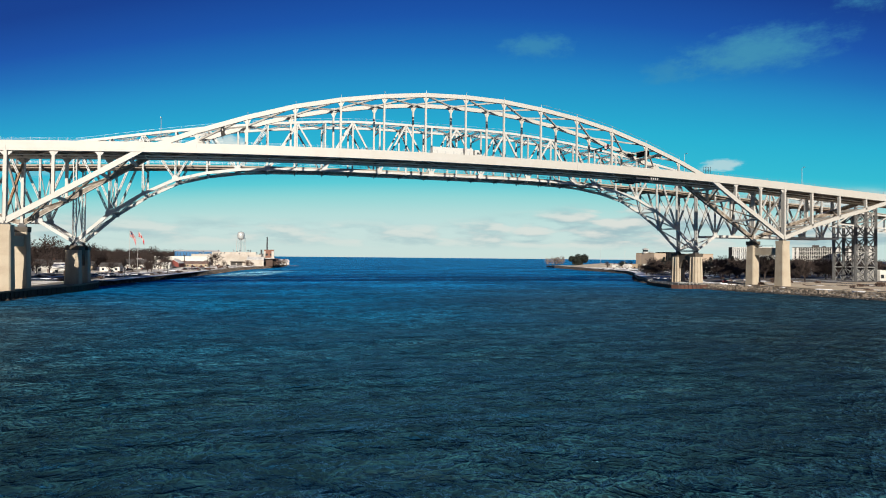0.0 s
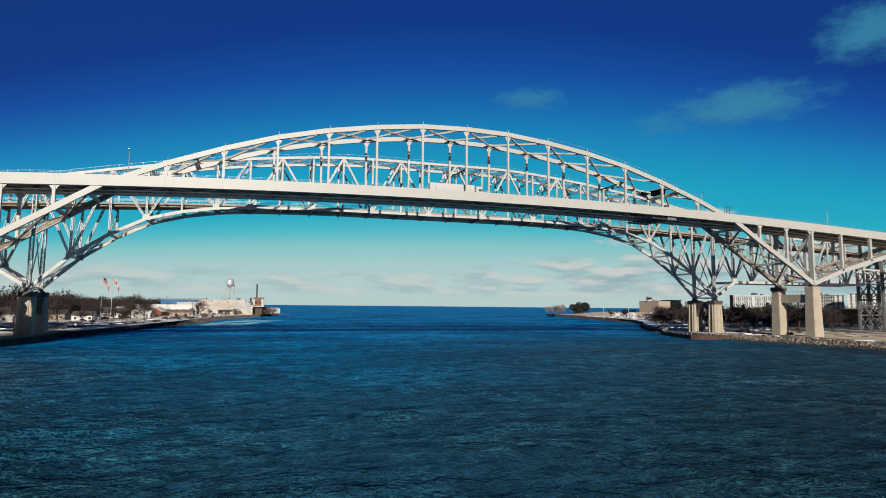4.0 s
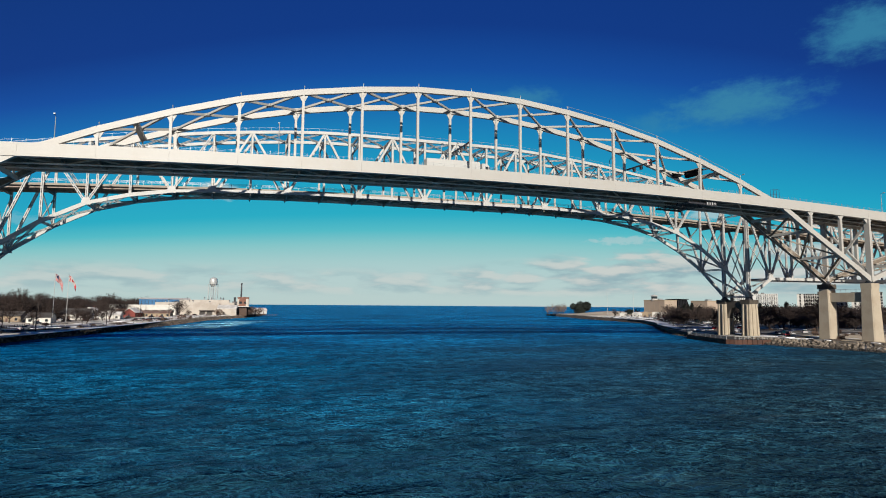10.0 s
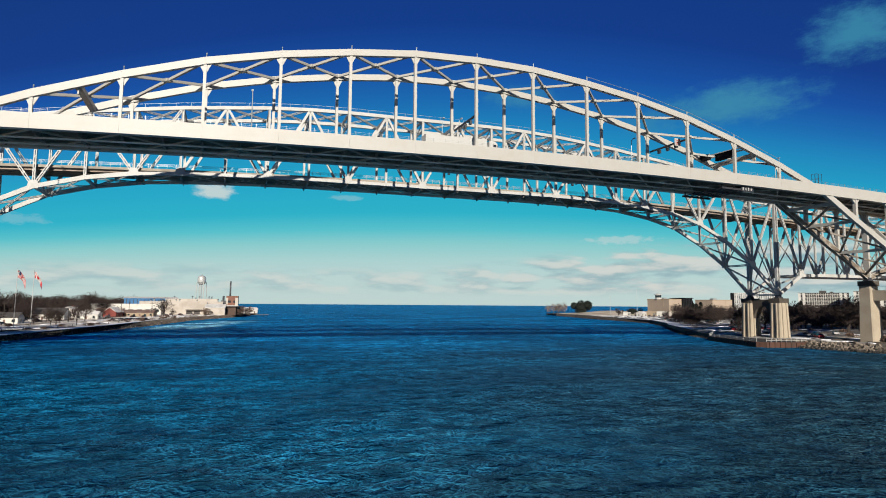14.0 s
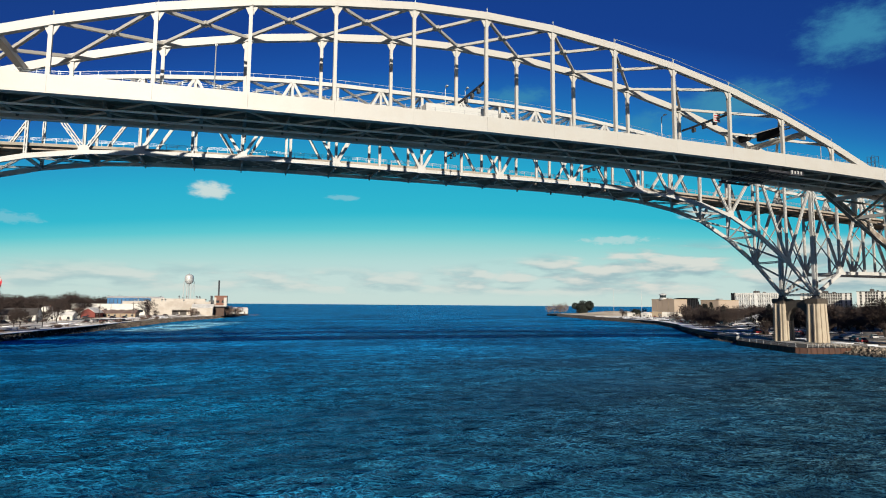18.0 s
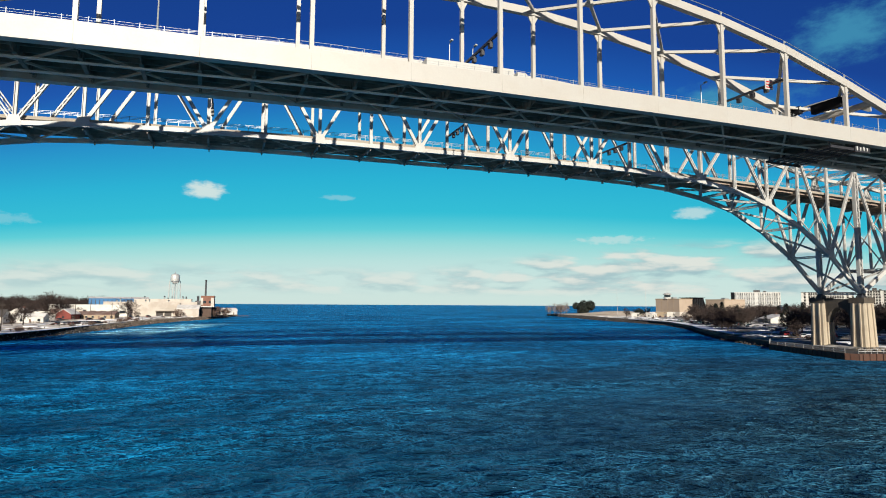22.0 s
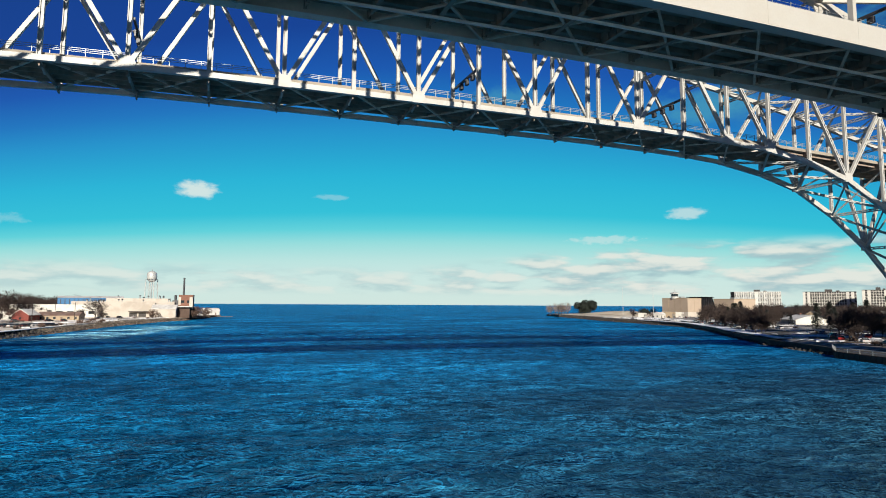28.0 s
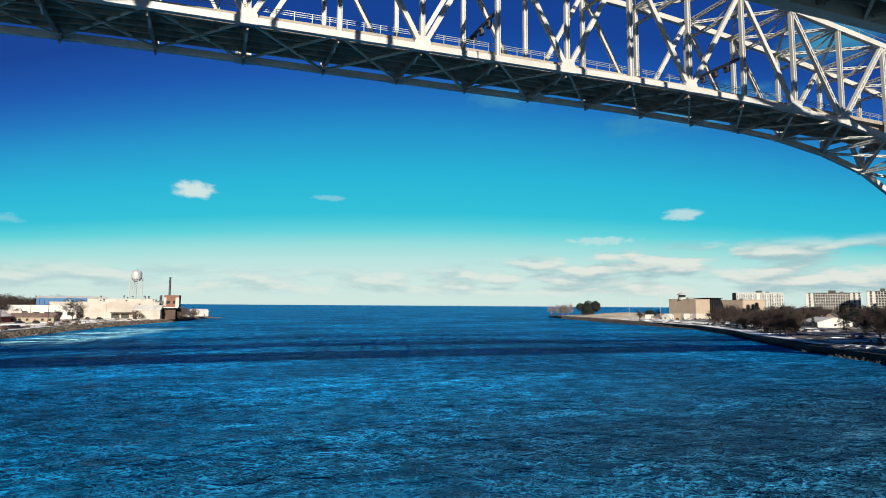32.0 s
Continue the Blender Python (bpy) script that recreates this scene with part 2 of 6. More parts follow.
    boil = n.math("ADD", boil, n.math("MULTIPLY", west, 0.2))
    col = n.mix(n.math("MULTIPLY", n.smooth(boil, 0.6, 0.76), 0.6), col, n.mix(1.0, col, (4.0, 2.1, 1.6, 1), "MULTIPLY"))
    foam = n.noise(n.mapped(bent, (0.05, 0.12, 1), (0, 0, 0.2)), 1.0, 5.0, 0.7)
    fx = n.math("SUBTRACT", 1.0, n.math("ABSOLUTE", n.math("DIVIDE", n.math("SUBTRACT", sep[0], n.math("ADD", -20.0, n.math("MULTIPLY", n.math("SUBTRACT", sep[1], 440.0), 0.2))), 20.0)))
    fy = n.math("SUBTRACT", 1.0, n.math("ABSOLUTE", n.math("DIVIDE", n.math("SUBTRACT", sep[1], 445.0), 80.0)))
    off = n.math("MULTIPLY", n.smooth(fx, 0.0, 0.6), n.smooth(fy, 0.0, 0.5))
    col = n.mix(n.math("MULTIPLY", n.math("MULTIPLY", off, n.smooth(foam, 0.45, 0.58)), 0.9), col, (0.26, 0.47, 0.53, 1))
    # greyer, darker water eastwards: bank reflection and edge falloff put into the colour
    grey_side = n.math("MULTIPLY", n.smooth(sep[0], 10.0, 115.0), n.smooth(sep[1], 310.0, 150.0))
    col = n.mix(n.math("MULTIPLY", grey_side, 0.75), col, WATER_EAST)
    grey_side = n.math("MULTIPLY", n.smooth(sep[0], -12.0, -60.0), n.smooth(sep[1], 230.0, 110.0))
    col = n.mix(n.math("MULTIPLY", grey_side, 0.8), col, WATER_QUAY)
    # middle-distance brightening put into the colour, y 55 to 260
    mid_lift = n.math("MULTIPLY", n.smooth(sep[1], 55.0, 125.0), n.smooth(sep[1], 260.0, 180.0))
    col = n.mix(mid_lift, col, n.mix(1.0, col, (1.16, 1.18, 1.2, 1), "MULTIPLY"))
    # crest highlights painted in: body colour brightened along thin wave lines
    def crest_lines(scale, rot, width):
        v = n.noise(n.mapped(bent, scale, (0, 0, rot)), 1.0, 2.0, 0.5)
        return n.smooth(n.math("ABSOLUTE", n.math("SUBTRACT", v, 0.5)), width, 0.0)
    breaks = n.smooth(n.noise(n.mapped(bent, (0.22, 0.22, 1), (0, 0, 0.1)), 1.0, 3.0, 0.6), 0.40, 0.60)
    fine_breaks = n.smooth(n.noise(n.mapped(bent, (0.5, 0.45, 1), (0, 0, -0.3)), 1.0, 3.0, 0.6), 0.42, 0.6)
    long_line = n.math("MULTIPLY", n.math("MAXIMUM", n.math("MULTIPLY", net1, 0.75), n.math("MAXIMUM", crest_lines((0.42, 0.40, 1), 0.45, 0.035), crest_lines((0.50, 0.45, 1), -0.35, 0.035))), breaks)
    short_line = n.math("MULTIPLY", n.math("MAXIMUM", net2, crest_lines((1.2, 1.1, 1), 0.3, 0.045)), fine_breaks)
    # long current lines
    torn = n.smooth(n.noise(n.mapped(bent, (0.022, 0.05, 1), (0, 0, 0.2)), 1.0, 4.0, 0.65), 0.5, 0.66)
    drift = n.math("MULTIPLY", n.math("MAXIMUM", crest_lines((0.020, 0.075, 1), 0.14, 0.03), crest_lines((0.028, 0.09, 1), -0.2, 0.03)), torn)
    col = n.mix(n.math("MULTIPLY", drift, 0.7), col, n.mix(1.0, col, (3.2, 2.3, 2.0, 1), "MULTIPLY"))
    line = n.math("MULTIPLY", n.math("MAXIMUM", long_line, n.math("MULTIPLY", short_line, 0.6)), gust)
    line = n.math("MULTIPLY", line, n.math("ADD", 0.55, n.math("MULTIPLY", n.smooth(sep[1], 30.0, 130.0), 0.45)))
    col = n.mix(n.math("MULTIPLY", line, WATER_HIGHLIGHT, clamp=True), col, n.mix(1.0, col, (5.5, 7.0, 6.6, 1), "MULTIPLY"))
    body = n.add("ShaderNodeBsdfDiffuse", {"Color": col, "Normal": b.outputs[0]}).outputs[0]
    gloss = n.add("ShaderNodeBsdfGlossy", {"Color": (0.20, 0.54, 0.97, 1), "Roughness": 0.10, "Normal": b.outputs[0]}).outputs[0]
    f = n.math("MULTIPLY", n.add("ShaderNodeFresnel", {"IOR": 1.33, "Normal": b.outputs[0]}).outputs[0], WATER_GLOSS)
    n.add("ShaderNodeOutputMaterial", {0: n.add("ShaderNodeMixShader", {0: f, 1: body, 2: gloss}).outputs[0]})
    return m


WATER_CHOP, WATER_RIPPLE, WATER_SWELL, WATER_GLOSS, WATER_HIGHLIGHT = 0.46, 0.19, 0.44, 0.42, 0.87
WATER_DEEP, WATER_LIGHT = (0.0012, 0.0195, 0.044, 1), (0.0018, 0.051, 0.108, 1)
WATER_SOUTH, WATER_EAST = (0.0080, 0.0215, 0.0240, 1), (0.0115, 0.0155, 0.0155, 1)
WATER_QUAY = (0.0230, 0.0350, 0.0370, 1)
STEEL = material("cream_painted_steel", (0.40, 0.381, 0.347), 0.5, (0.37, 0.335, 0.285), 0.25, 0.35, 4.0, 0.05, rust=0.18)
STEEL_OLD = material("pale_painted_steel", (0.44, 0.43, 0.405), 0.55, (0.33, 0.315, 0.285), 0.3, 0.5, 4.0, 0.08, rust=0.3)
# bracing paint warmed in its colour to offset blue light bounced off the water
STEEL_UNDER = material("warmed_floor_paint", (0.52, 0.42, 0.32), 0.65, (0.26, 0.20, 0.155), 0.4, 0.6, 4.0, 0.1, rust=0.35)
# floor steel with the underside's shade put into its colour
STEEL_SHADED = material("shaded_floor_steel", (0.29, 0.22, 0.165), 0.65, (0.06, 0.05, 0.04), 0.4, 0.6, 4.0, 0.1, rust=0.3)
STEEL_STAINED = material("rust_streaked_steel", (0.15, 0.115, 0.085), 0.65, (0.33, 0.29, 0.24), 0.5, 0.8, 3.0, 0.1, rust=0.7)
# rust-streaked; base colour warmed and lightened to offset blue bounced light
STEEL_WARMED = material("warmed_rusty_steel", (0.62, 0.52, 0.42), 0.6, (0.40, 0.30, 0.22), 0.3, 0.6, 3.0, 0.1, rust=0.6)
# rusty tower steel, its pale paint darkened to carry the arch bridge's shade
TOWER_SHADED = material("shaded_tower_steel", (0.17, 0.17, 0.165), 0.65, (0.10, 0.09, 0.08), 0.3, 0.6, 4.0, 0.1, rust=0.4)
WHITE_RAIL = material("white_service_rail", (0.72, 0.68, 0.61), 0.55, (0.5, 0.45, 0.38), 0.3, 0.5, 4.0, 0.05, rust=0.2)
DECK = material("deck_concrete", (0.30, 0.26, 0.21), 0.8, (0.18, 0.155, 0.125), 0.3, 0.6, 3.0, 0.2)
CONCRETE = material("pier_concrete", (0.375, 0.315, 0.235), 0.85, (0.27, 0.21, 0.15), 0.22, 0.5, 2.5, 0.25, rust=0.2)
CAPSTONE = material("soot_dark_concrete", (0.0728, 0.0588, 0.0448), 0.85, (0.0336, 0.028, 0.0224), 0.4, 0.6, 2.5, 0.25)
RUSTY = material("rust_stained_steel", (0.202, 0.0952, 0.0392), 0.75, (0.336, 0.28, 0.213), 0.5, 0.5, 3.0, 0.2)
GALV = material("galvanised_rail", (0.308, 0.325, 0.325), 0.45, fine=8.0, metal=0.3)
DARK = material("dark_metal", (0.03, 0.03, 0.035), 0.5)
WATER = make_water()


class Geo:
    """Vertices and faces of one mesh."""

    def __init__(self):
        self.v, self.f = [], []

    def quadbox(self, corners):
        o = len(self.v)
        self.v += [tuple(c) for c in corners]
        self.f += [tuple(o + i for i in q) for q in ((0, 3, 2, 1), (4, 5, 6, 7), (0, 1, 5, 4), (1, 2, 6, 5), (2, 3, 7, 6), (3, 0, 4, 7))]
        return self

    def beam(self, p, q, w, h, w2=None, h2=None, up=(0, 0, 1)):
        """A bar from p to q: w across, h upright; w2, h2 at q."""
        p, q = Vector(p), Vector(q)
        d = (q - p).normalized()
        u = Vector(up)
        if abs(d.dot(u)) > 0.995:
            u = Vector((0, 1, 0))
        s = d.cross(u).normalized()
        u = s.cross(d)
        c = []
        for o, a, b in ((p, w, h), (q, w2 or w, h2 or h)):
            c += [o - s * a / 2 - u * b / 2, o + s * a / 2 - u * b / 2, o + s * a / 2 + u * b / 2, o - s * a / 2 + u * b / 2]
        return self.quadbox(c)

    def box(self, x0, y0, z0, x1, y1, z1):
        return self.quadbox([(x0, y0, z0), (x1, y0, z0), (x1, y1, z0), (x0, y1, z0), (x0, y0, z1), (x1, y0, z1), (x1, y1, z1), (x0, y1, z1)])

    def ibeam(self, p, q, w, h, t=0.08):
        """An I-shaped bar: two flanges and a web."""
        p, q = Vector(p), Vector(q)
        d = (q - p).normalized()
        u = Vector((0, 0, 1)) if abs(d.z) < 0.95 else Vector((1, 0, 0))
        s = d.cross(u).normalized()
        u = s.cross(d)
        for k in (-1, 1):
            self.beam(p + u * k * (h / 2 - t / 2), q + u * k * (h / 2 - t / 2), w, t, up=u)
        return self.beam(p, q, t, h - 2 * t, up=u)

    def laced(self, p, q, w, h, pitch=1.6, t=0.12):
        """Two channels joined by zigzag lacing, as on riveted trusses; the channels lie h apart."""
        p, q = Vector(p), Vector(q)
        d = (q - p)
        n = d.length
        d.normalize()
        s = Vector((0, 1, 0)) if abs(d.y) < 0.9 else Vector((1, 0, 0))
        u = s.cross(d).normalized()
        for k in (-1, 1):
            self.beam(p + u * k * (h / 2 - t), q + u * k * (h / 2 - t), w, 2 * t, up=u)
        m = max(2, int(n / pitch))
        for i in range(m):
            a, b = p + d * n * i / m, p + d * n * (i + 1) / m
            k = 1 if i % 2 else -1
            for side in (-1, 1):
                o = s * side * (w / 2 - 0.03)
                self.beam(a + u * k * h / 2 * 0.8 + o, b - u * k * h / 2 * 0.8 + o, 0.04, 0.13, up=u)
        return self

    def cyl(self, p, q, r, r2=None, n=10):
        p, q = Vector(p), Vector(q)
        d = (q - p).normalized()
        a = d.orthogonal().normalized()
        b = d.cross(a)
        o = len(self.v)
        r2 = r if r2 is None else r2
        for c, k in ((p, r), (q, r2)):
            self.v += [tuple(c + (a * math.cos(i * math.tau / n) + b * math.sin(i * math.tau / n)) * k) for i in range(n)]
        self.f += [(o + i, o + (i + 1) % n, o + n + (i + 1) % n, o + n + i) for i in range(n)]
        self.f += [tuple(o + i for i in reversed(range(n))), tuple(o + n + i for i in range(n))]
        return self

    def poly(self, pts, axis, lo, hi):
        """A flat outline of (x, z) or (x, y) pairs given thickness along axis."""
        o, n = len(self.v), len(pts)
        for t in (lo, hi):
            self.v += [(a, t, b) if axis == "y" else ((a, b, t) if axis == "z" else (t, a, b)) for a, b in pts]
        self.f += [tuple(o + i for i in range(n)), tuple(o + n + i for i in reversed(range(n)))]
        self.f += [(o + (i + 1) % n, o + i, o + n + i, o + n + (i + 1) % n) for i in range(n)]
        return self

    def lathe(self, x, y, rings, n=16):
        """A turned shape about an upright axis: rings of (radius, z)."""
        o = len(self.v)
        for r, z in rings:
            self.v += [(x + r * math.cos(i * math.tau / n), y + r * math.sin(i * math.tau / n), z) for i in range(n)]
        for k in range(len(rings) - 1):
            self.f += [(o + k * n + i, o + k * n + (i + 1) % n, o + (k + 1) * n + (i + 1) % n, o + (k + 1) * n + i) for i in range(n)]
        self.f += [tuple(o + i for i in reversed(range(n))), tuple(o + (len(rings) - 1) * n + i for i in range(n))]
        return self

    def mesh(self, name, mat, smooth=False):
        me = bpy.data.meshes.new(name)
        me.from_pydata(self.v, [], self.f)
        bm = bmesh.new()
        bm.from_mesh(me)
        if len(self.f) < 4000:
            bmesh.ops.recalc_face_normals(bm, faces=bm.faces)
        bm.to_mesh(me)
        bm.free()
        for mt in (mat if isinstance(mat, (list, tuple)) else [mat]):
            me.materials.append(mt)
        if smooth:
            me.shade_smooth()
        return me


def part(name, geo, mat, parent, label="", smooth=False):
    ob = new(name, geo.mesh(name, mat, smooth))
    ob.parent = parent
    if label:
        ob["label"] = label
    return ob


def thing(name, label, category, group="", at=(0, 0, 0), kind=""):
    ob = new(name)
    ob.location = at
    return tagged(ob, label, category, group, kind)


def solid(name, geo, mat, label, category, group="", kind="", smooth=False):
    """A thing that is one mesh."""
    return tagged(new(name, geo.mesh(name, mat, smooth)), label, category, group, kind)


# ---- water ----

def wave_height(x, y):
    """Wind chop: a sum of short crossing waves that run up the river."""
    rng = np.random.default_rng(5)
    h = np.zeros_like(x)
    for lam in (1.9, 2.2, 2.6, 3.0, 3.4, 3.9, 4.5, 5.2, 6.0, 7.1, 8.6, 10.5, 13.0, 17.0):
        a = radians(80 + rng.normal(0, 38))
        k = math.tau / lam
        ph = k * (x * math.cos(a) + y * math.sin(a)) + rng.uniform(0, 6.28)
        ph = ph + 0.8 * np.sin(0.031 * x + 0.023 * y + lam) + 0.6 * np.sin(0.05 * y - 0.04 * x + 2 * lam)
        gust = 0.65 + 0.35 * np.sin(0.022 * x * math.cos(lam) + 0.03 * y * math.sin(lam * 1.7) + lam * 5)
        w = 0.013 * lam if lam < 5.5 else 0.005 * lam
        h += w * gust * (1 - np.abs(np.sin(ph / 2)) * 2) * 0.6 + w * gust * np.sin(ph) * 0.5
    return h


def make_river():
    xs = np.concatenate([[-4600, -400], np.arange(-92, 214, 1.0), [500, 4600]])
    ys = np.concatenate([[-1500, -60], np.arange(-16, 150, 0.75), np.arange(150, 330, 0.95), np.arange(330, 620, 1.6), [760, 1200, 2400, 4950]])
    gx, gy = np.meshgrid(xs, ys)
    fade = np.clip((gx + 92) / 8, 0, 1) * np.clip((213 - gx) / 8, 0, 1) * np.clip((gy + 16) / 6, 0, 1) * np.clip((618 - gy) / 60, 0, 1)
    z = 0.4 * wave_height(gx, gy) * fade
    co = np.stack([gx, gy, z], -1).reshape(-1, 3)
    nx, ny = len(xs), len(ys)
    idx = np.arange(nx * ny).reshape(ny, nx)
    f = np.stack([idx[:-1, :-1], idx[:-1, 1:], idx[1:, 1:], idx[1:, :-1]], -1).reshape(-1, 4)
    me = bpy.data.meshes.new("water")
    me.vertices.add(len(co))
    me.vertices.foreach_set("co", co.ravel())
    me.loops.add(f.size)
    me.loops.foreach_set("vertex_index", f.ravel())
    me.polygons.add(len(f))
    me.polygons.foreach_set("loop_start", np.arange(0, f.size, 4))
    me.update(calc_edges=True)
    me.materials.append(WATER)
    me.shade_smooth()
    return tagged(new("water", me), "dark blue choppy river water opening into the lake", "water", kind="structure")


make_river()

# ---- the tied-arch bridge ----
XC = 61.7
YF, YB = 193.8, 208.7
EAST = [0.0, 14.5, 29.1, 43.85, 58.75, 73.8, 88.75, 104.2, 116.1, 128.6, 140.5]
WEST = [0.0, 14.65, 29.25, 43.9, 58.7, 73.6, 88.5, 103.6, 115.6, 127.7, 139.7]


def near_x(k):
    return XC + (EAST[k] if k >= 0 else -WEST[-k])


def near_top(x):
    d = abs(x - XC)
    return 49.7 - 1.83e-4 * d * d if d < 145 else 49.7 - 1.83e-4 * 145 * 145 - 0.0531 * (d - 145)


RIB = [70.2, 69.75, 68.1, 65.7, 62.3, 57.6, 52.1]
LEG = [45.6, 38.0, 30.3, 22.7]


def split_span(x0, x1, n):
    return [x0 + (x1 - x0) * i / n for i in range(n + 1)]


bridge = thing("arch_bridge", "cream-white steel tied-arch road bridge high over the river", "bridge", at=(XC, 200, 0))
bridge.matrix_world = Matrix.Translation((0, 0, 0))


def girder(geo, y0, y1, xs, lo, hi):
    for a, b in zip(xs, xs[1:]):
        geo.quadbox([(a, y0, near_top(a) + lo), (b, y0, near_top(b) + lo), (b, y1, near_top(b) + lo), (a, y1, near_top(a) + lo),
                     (a, y0, near_top(a) + hi), (b, y0, near_top(b) + hi), (b, y1, near_top(b) + hi), (a, y1, near_top(a) + hi)])
    return geo


SPAN_NODES = [near_x(k) for k in range(-10, 11)]
ENDS = [SPAN_NODES[-1] + 15.0 * i for i in range(1, 5)]
STOPS = [2 * XC - e for e in reversed(ENDS)] + SPAN_NODES + ENDS
FAR_ENDS = [ENDS[-1] + 24.0 * i for i in range(1, 7)]
ALL_STOPS = [2 * XC - e for e in reversed(FAR_ENDS)] + STOPS + FAR_ENDS

for y in (YF, YB):
    for a, b in zip(ALL_STOPS, ALL_STOPS[1:]):
        xs = split_span(a + 0.01, b - 0.01, 2)
        g = girder(Geo(), y - 0.6, y + 0.6, xs, -2.98, 0.0)
        girder(g, y - 0.72, y + 0.72, xs, -3.04, -2.94)
        part("tie_girder", g, STEEL if y == YF else STEEL_WARMED, bridge)
    # ribs over the deck
    for k in range(-6, 6):
        za, zb = RIB[abs(k)], RIB[abs(k + 1)]
        part("arch_rib", Geo().beam((near_x(k), y, za), (near_x(k + 1), y, zb), 0.95, 1.45), STEEL, bridge)
    for sg in (-1, 1):
        x6, xe = near_x(6 * sg), near_x(7 * sg) - sg * 0.6
        part("arch_rib", Geo().beam((x6, y, RIB[6]), (xe, y, near_top(xe) - 2.0), 0.95, 1.45, 0.95, 1.5), STEEL, bridge)
        # legs under the deck down to the piers
        pts = [(near_x(7 * sg) + sg * 0.2, LEG[0])] + [(near_x(sg * (7 + i)), LEG[i]) for i in (1, 2, 3)]
        for (xa, za), (xb, zb) in zip(pts, pts[1:]):
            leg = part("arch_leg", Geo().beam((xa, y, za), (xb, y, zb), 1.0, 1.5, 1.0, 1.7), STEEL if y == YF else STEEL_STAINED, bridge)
            if y == YB:
                part("leg_flange", Geo().beam((xa, y, za + 0.78), (xb, y, zb + 0.88), 1.2, 0.16), STEEL, leg)
                part("leg_flange", Geo().beam((xa, y, za - 0.78), (xb, y, zb - 0.88), 1.2, 0.16), STEEL, leg)
        out = [(near_x(10 * sg), 22.7), (near_x(10 * sg) + sg * 15, 28.0), (near_x(10 * sg) + sg * 30, 32.2), (near_x(10 * sg) + sg * 45, 36.0), (near_x(10 * sg) + sg * 60, near_top(near_x(10 * sg) + sg * 60) - 2.6)]
        for (xa, za), (xb, zb) in zip(out, out[1:]):
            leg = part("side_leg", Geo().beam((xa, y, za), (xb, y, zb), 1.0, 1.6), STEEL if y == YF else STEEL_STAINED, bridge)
            if y == YB:
                part("leg_flange", Geo().beam((xa, y, za + 0.8), (xb, y, zb + 0.8), 1.2, 0.16), STEEL, leg)
                part("leg_flange", Geo().beam((xa, y, za - 0.8), (xb, y, zb - 0.8), 1.2, 0.16), STEEL, leg)
        for i in (1, 2, 3):
            xk = near_x(sg * (7 + i))
            wide = 1.7 if i == 3 else 0.9
            g = Geo().beam((xk, y, LEG[i]), (xk, y, near_top(xk) - 3.05), 0.8, wide)
            g.poly([(xk - wide / 2 - 0.9, near_top(xk) - 3.1), (xk - wide / 2, near_top(xk) - 4.3), (xk + wide / 2, near_top(xk) - 4.3), (xk + wide / 2 + 0.9, near_top(xk) - 3.1)], "y", y - 0.3, y + 0.3)
            part("deck_column", g, STEEL, bridge)
        for i, zz in ((1, 28.0), (2, 32.2), (3, 36.0)):
            xk = near_x(10 * sg) + sg * 15 * i
            part("deck_column", Geo().beam((xk, y, zz), (xk, y, near_top(xk) - 3.05), 0.8, 1.0), STEEL, bridge)
    # hangers with flared heads
    for k in range(-6, 7):
        xk, zt, zb = near_x(k), RIB[abs(k)] - 0.6, near_top(near_x(k)) - 0.02
        g = Geo().beam((xk, y, zb), (xk, y, zt), 0.6, 0.66)
        g.poly([(xk - 1.25, zt + 0.1), (xk - 0.36, zt - 1.7), (xk + 0.36, zt - 1.7), (xk + 1.25, zt + 0.1)], "y", y - 0.1, y + 0.1)
        part("hanger", g, STEEL, bridge)

# bracing between the two planes of legs
for sg in (-1, 1):
    nodes = [(near_x(7 * sg) + sg * 4, 42.6), (near_x(sg * 8), LEG[1]), (near_x(sg * 9), LEG[2]), (near_x(sg * 10) - sg * 1.5, LEG[3] + 1.0)]
    outer = [(near_x(10 * sg) + sg * 2, 23.6), (near_x(10 * sg) + sg * 15, 28.0), (near_x(10 * sg) + sg * 30, 32.2), (near_x(10 * sg) + sg * 45, 36.0)]
    for line in (nodes, outer):
        for x, z in line[:3] if line is nodes else line[1:]:
            part("leg_strut", Geo().beam((x, YF + 0.5, z), (x, YB - 0.5, z), 0.7, 0.9), STEEL, bridge)
        for (xa, za), (xb, zb) in zip(line, line[1:]):
            for p, q in (((xa, YF + 0.5, za), (xb, YB - 0.5, zb)), ((xa, YB - 0.5, za), (xb, YF + 0.5, zb))):
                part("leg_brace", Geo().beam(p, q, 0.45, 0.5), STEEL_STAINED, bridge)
    xk = near_x(10 * sg)
    for p, q in (((xk, YF + 0.6, 25.0), (xk, YB - 0.6, near_top(xk) - 5)), ((xk, YB - 0.6, 25.0), (xk, YF + 0.6, near_top(xk) - 5))):
        part("portal_brace", Geo().beam(p, q, 0.5, 0.7), RUSTY if sg < 0 and p[1] < 200 else STEEL, bridge)

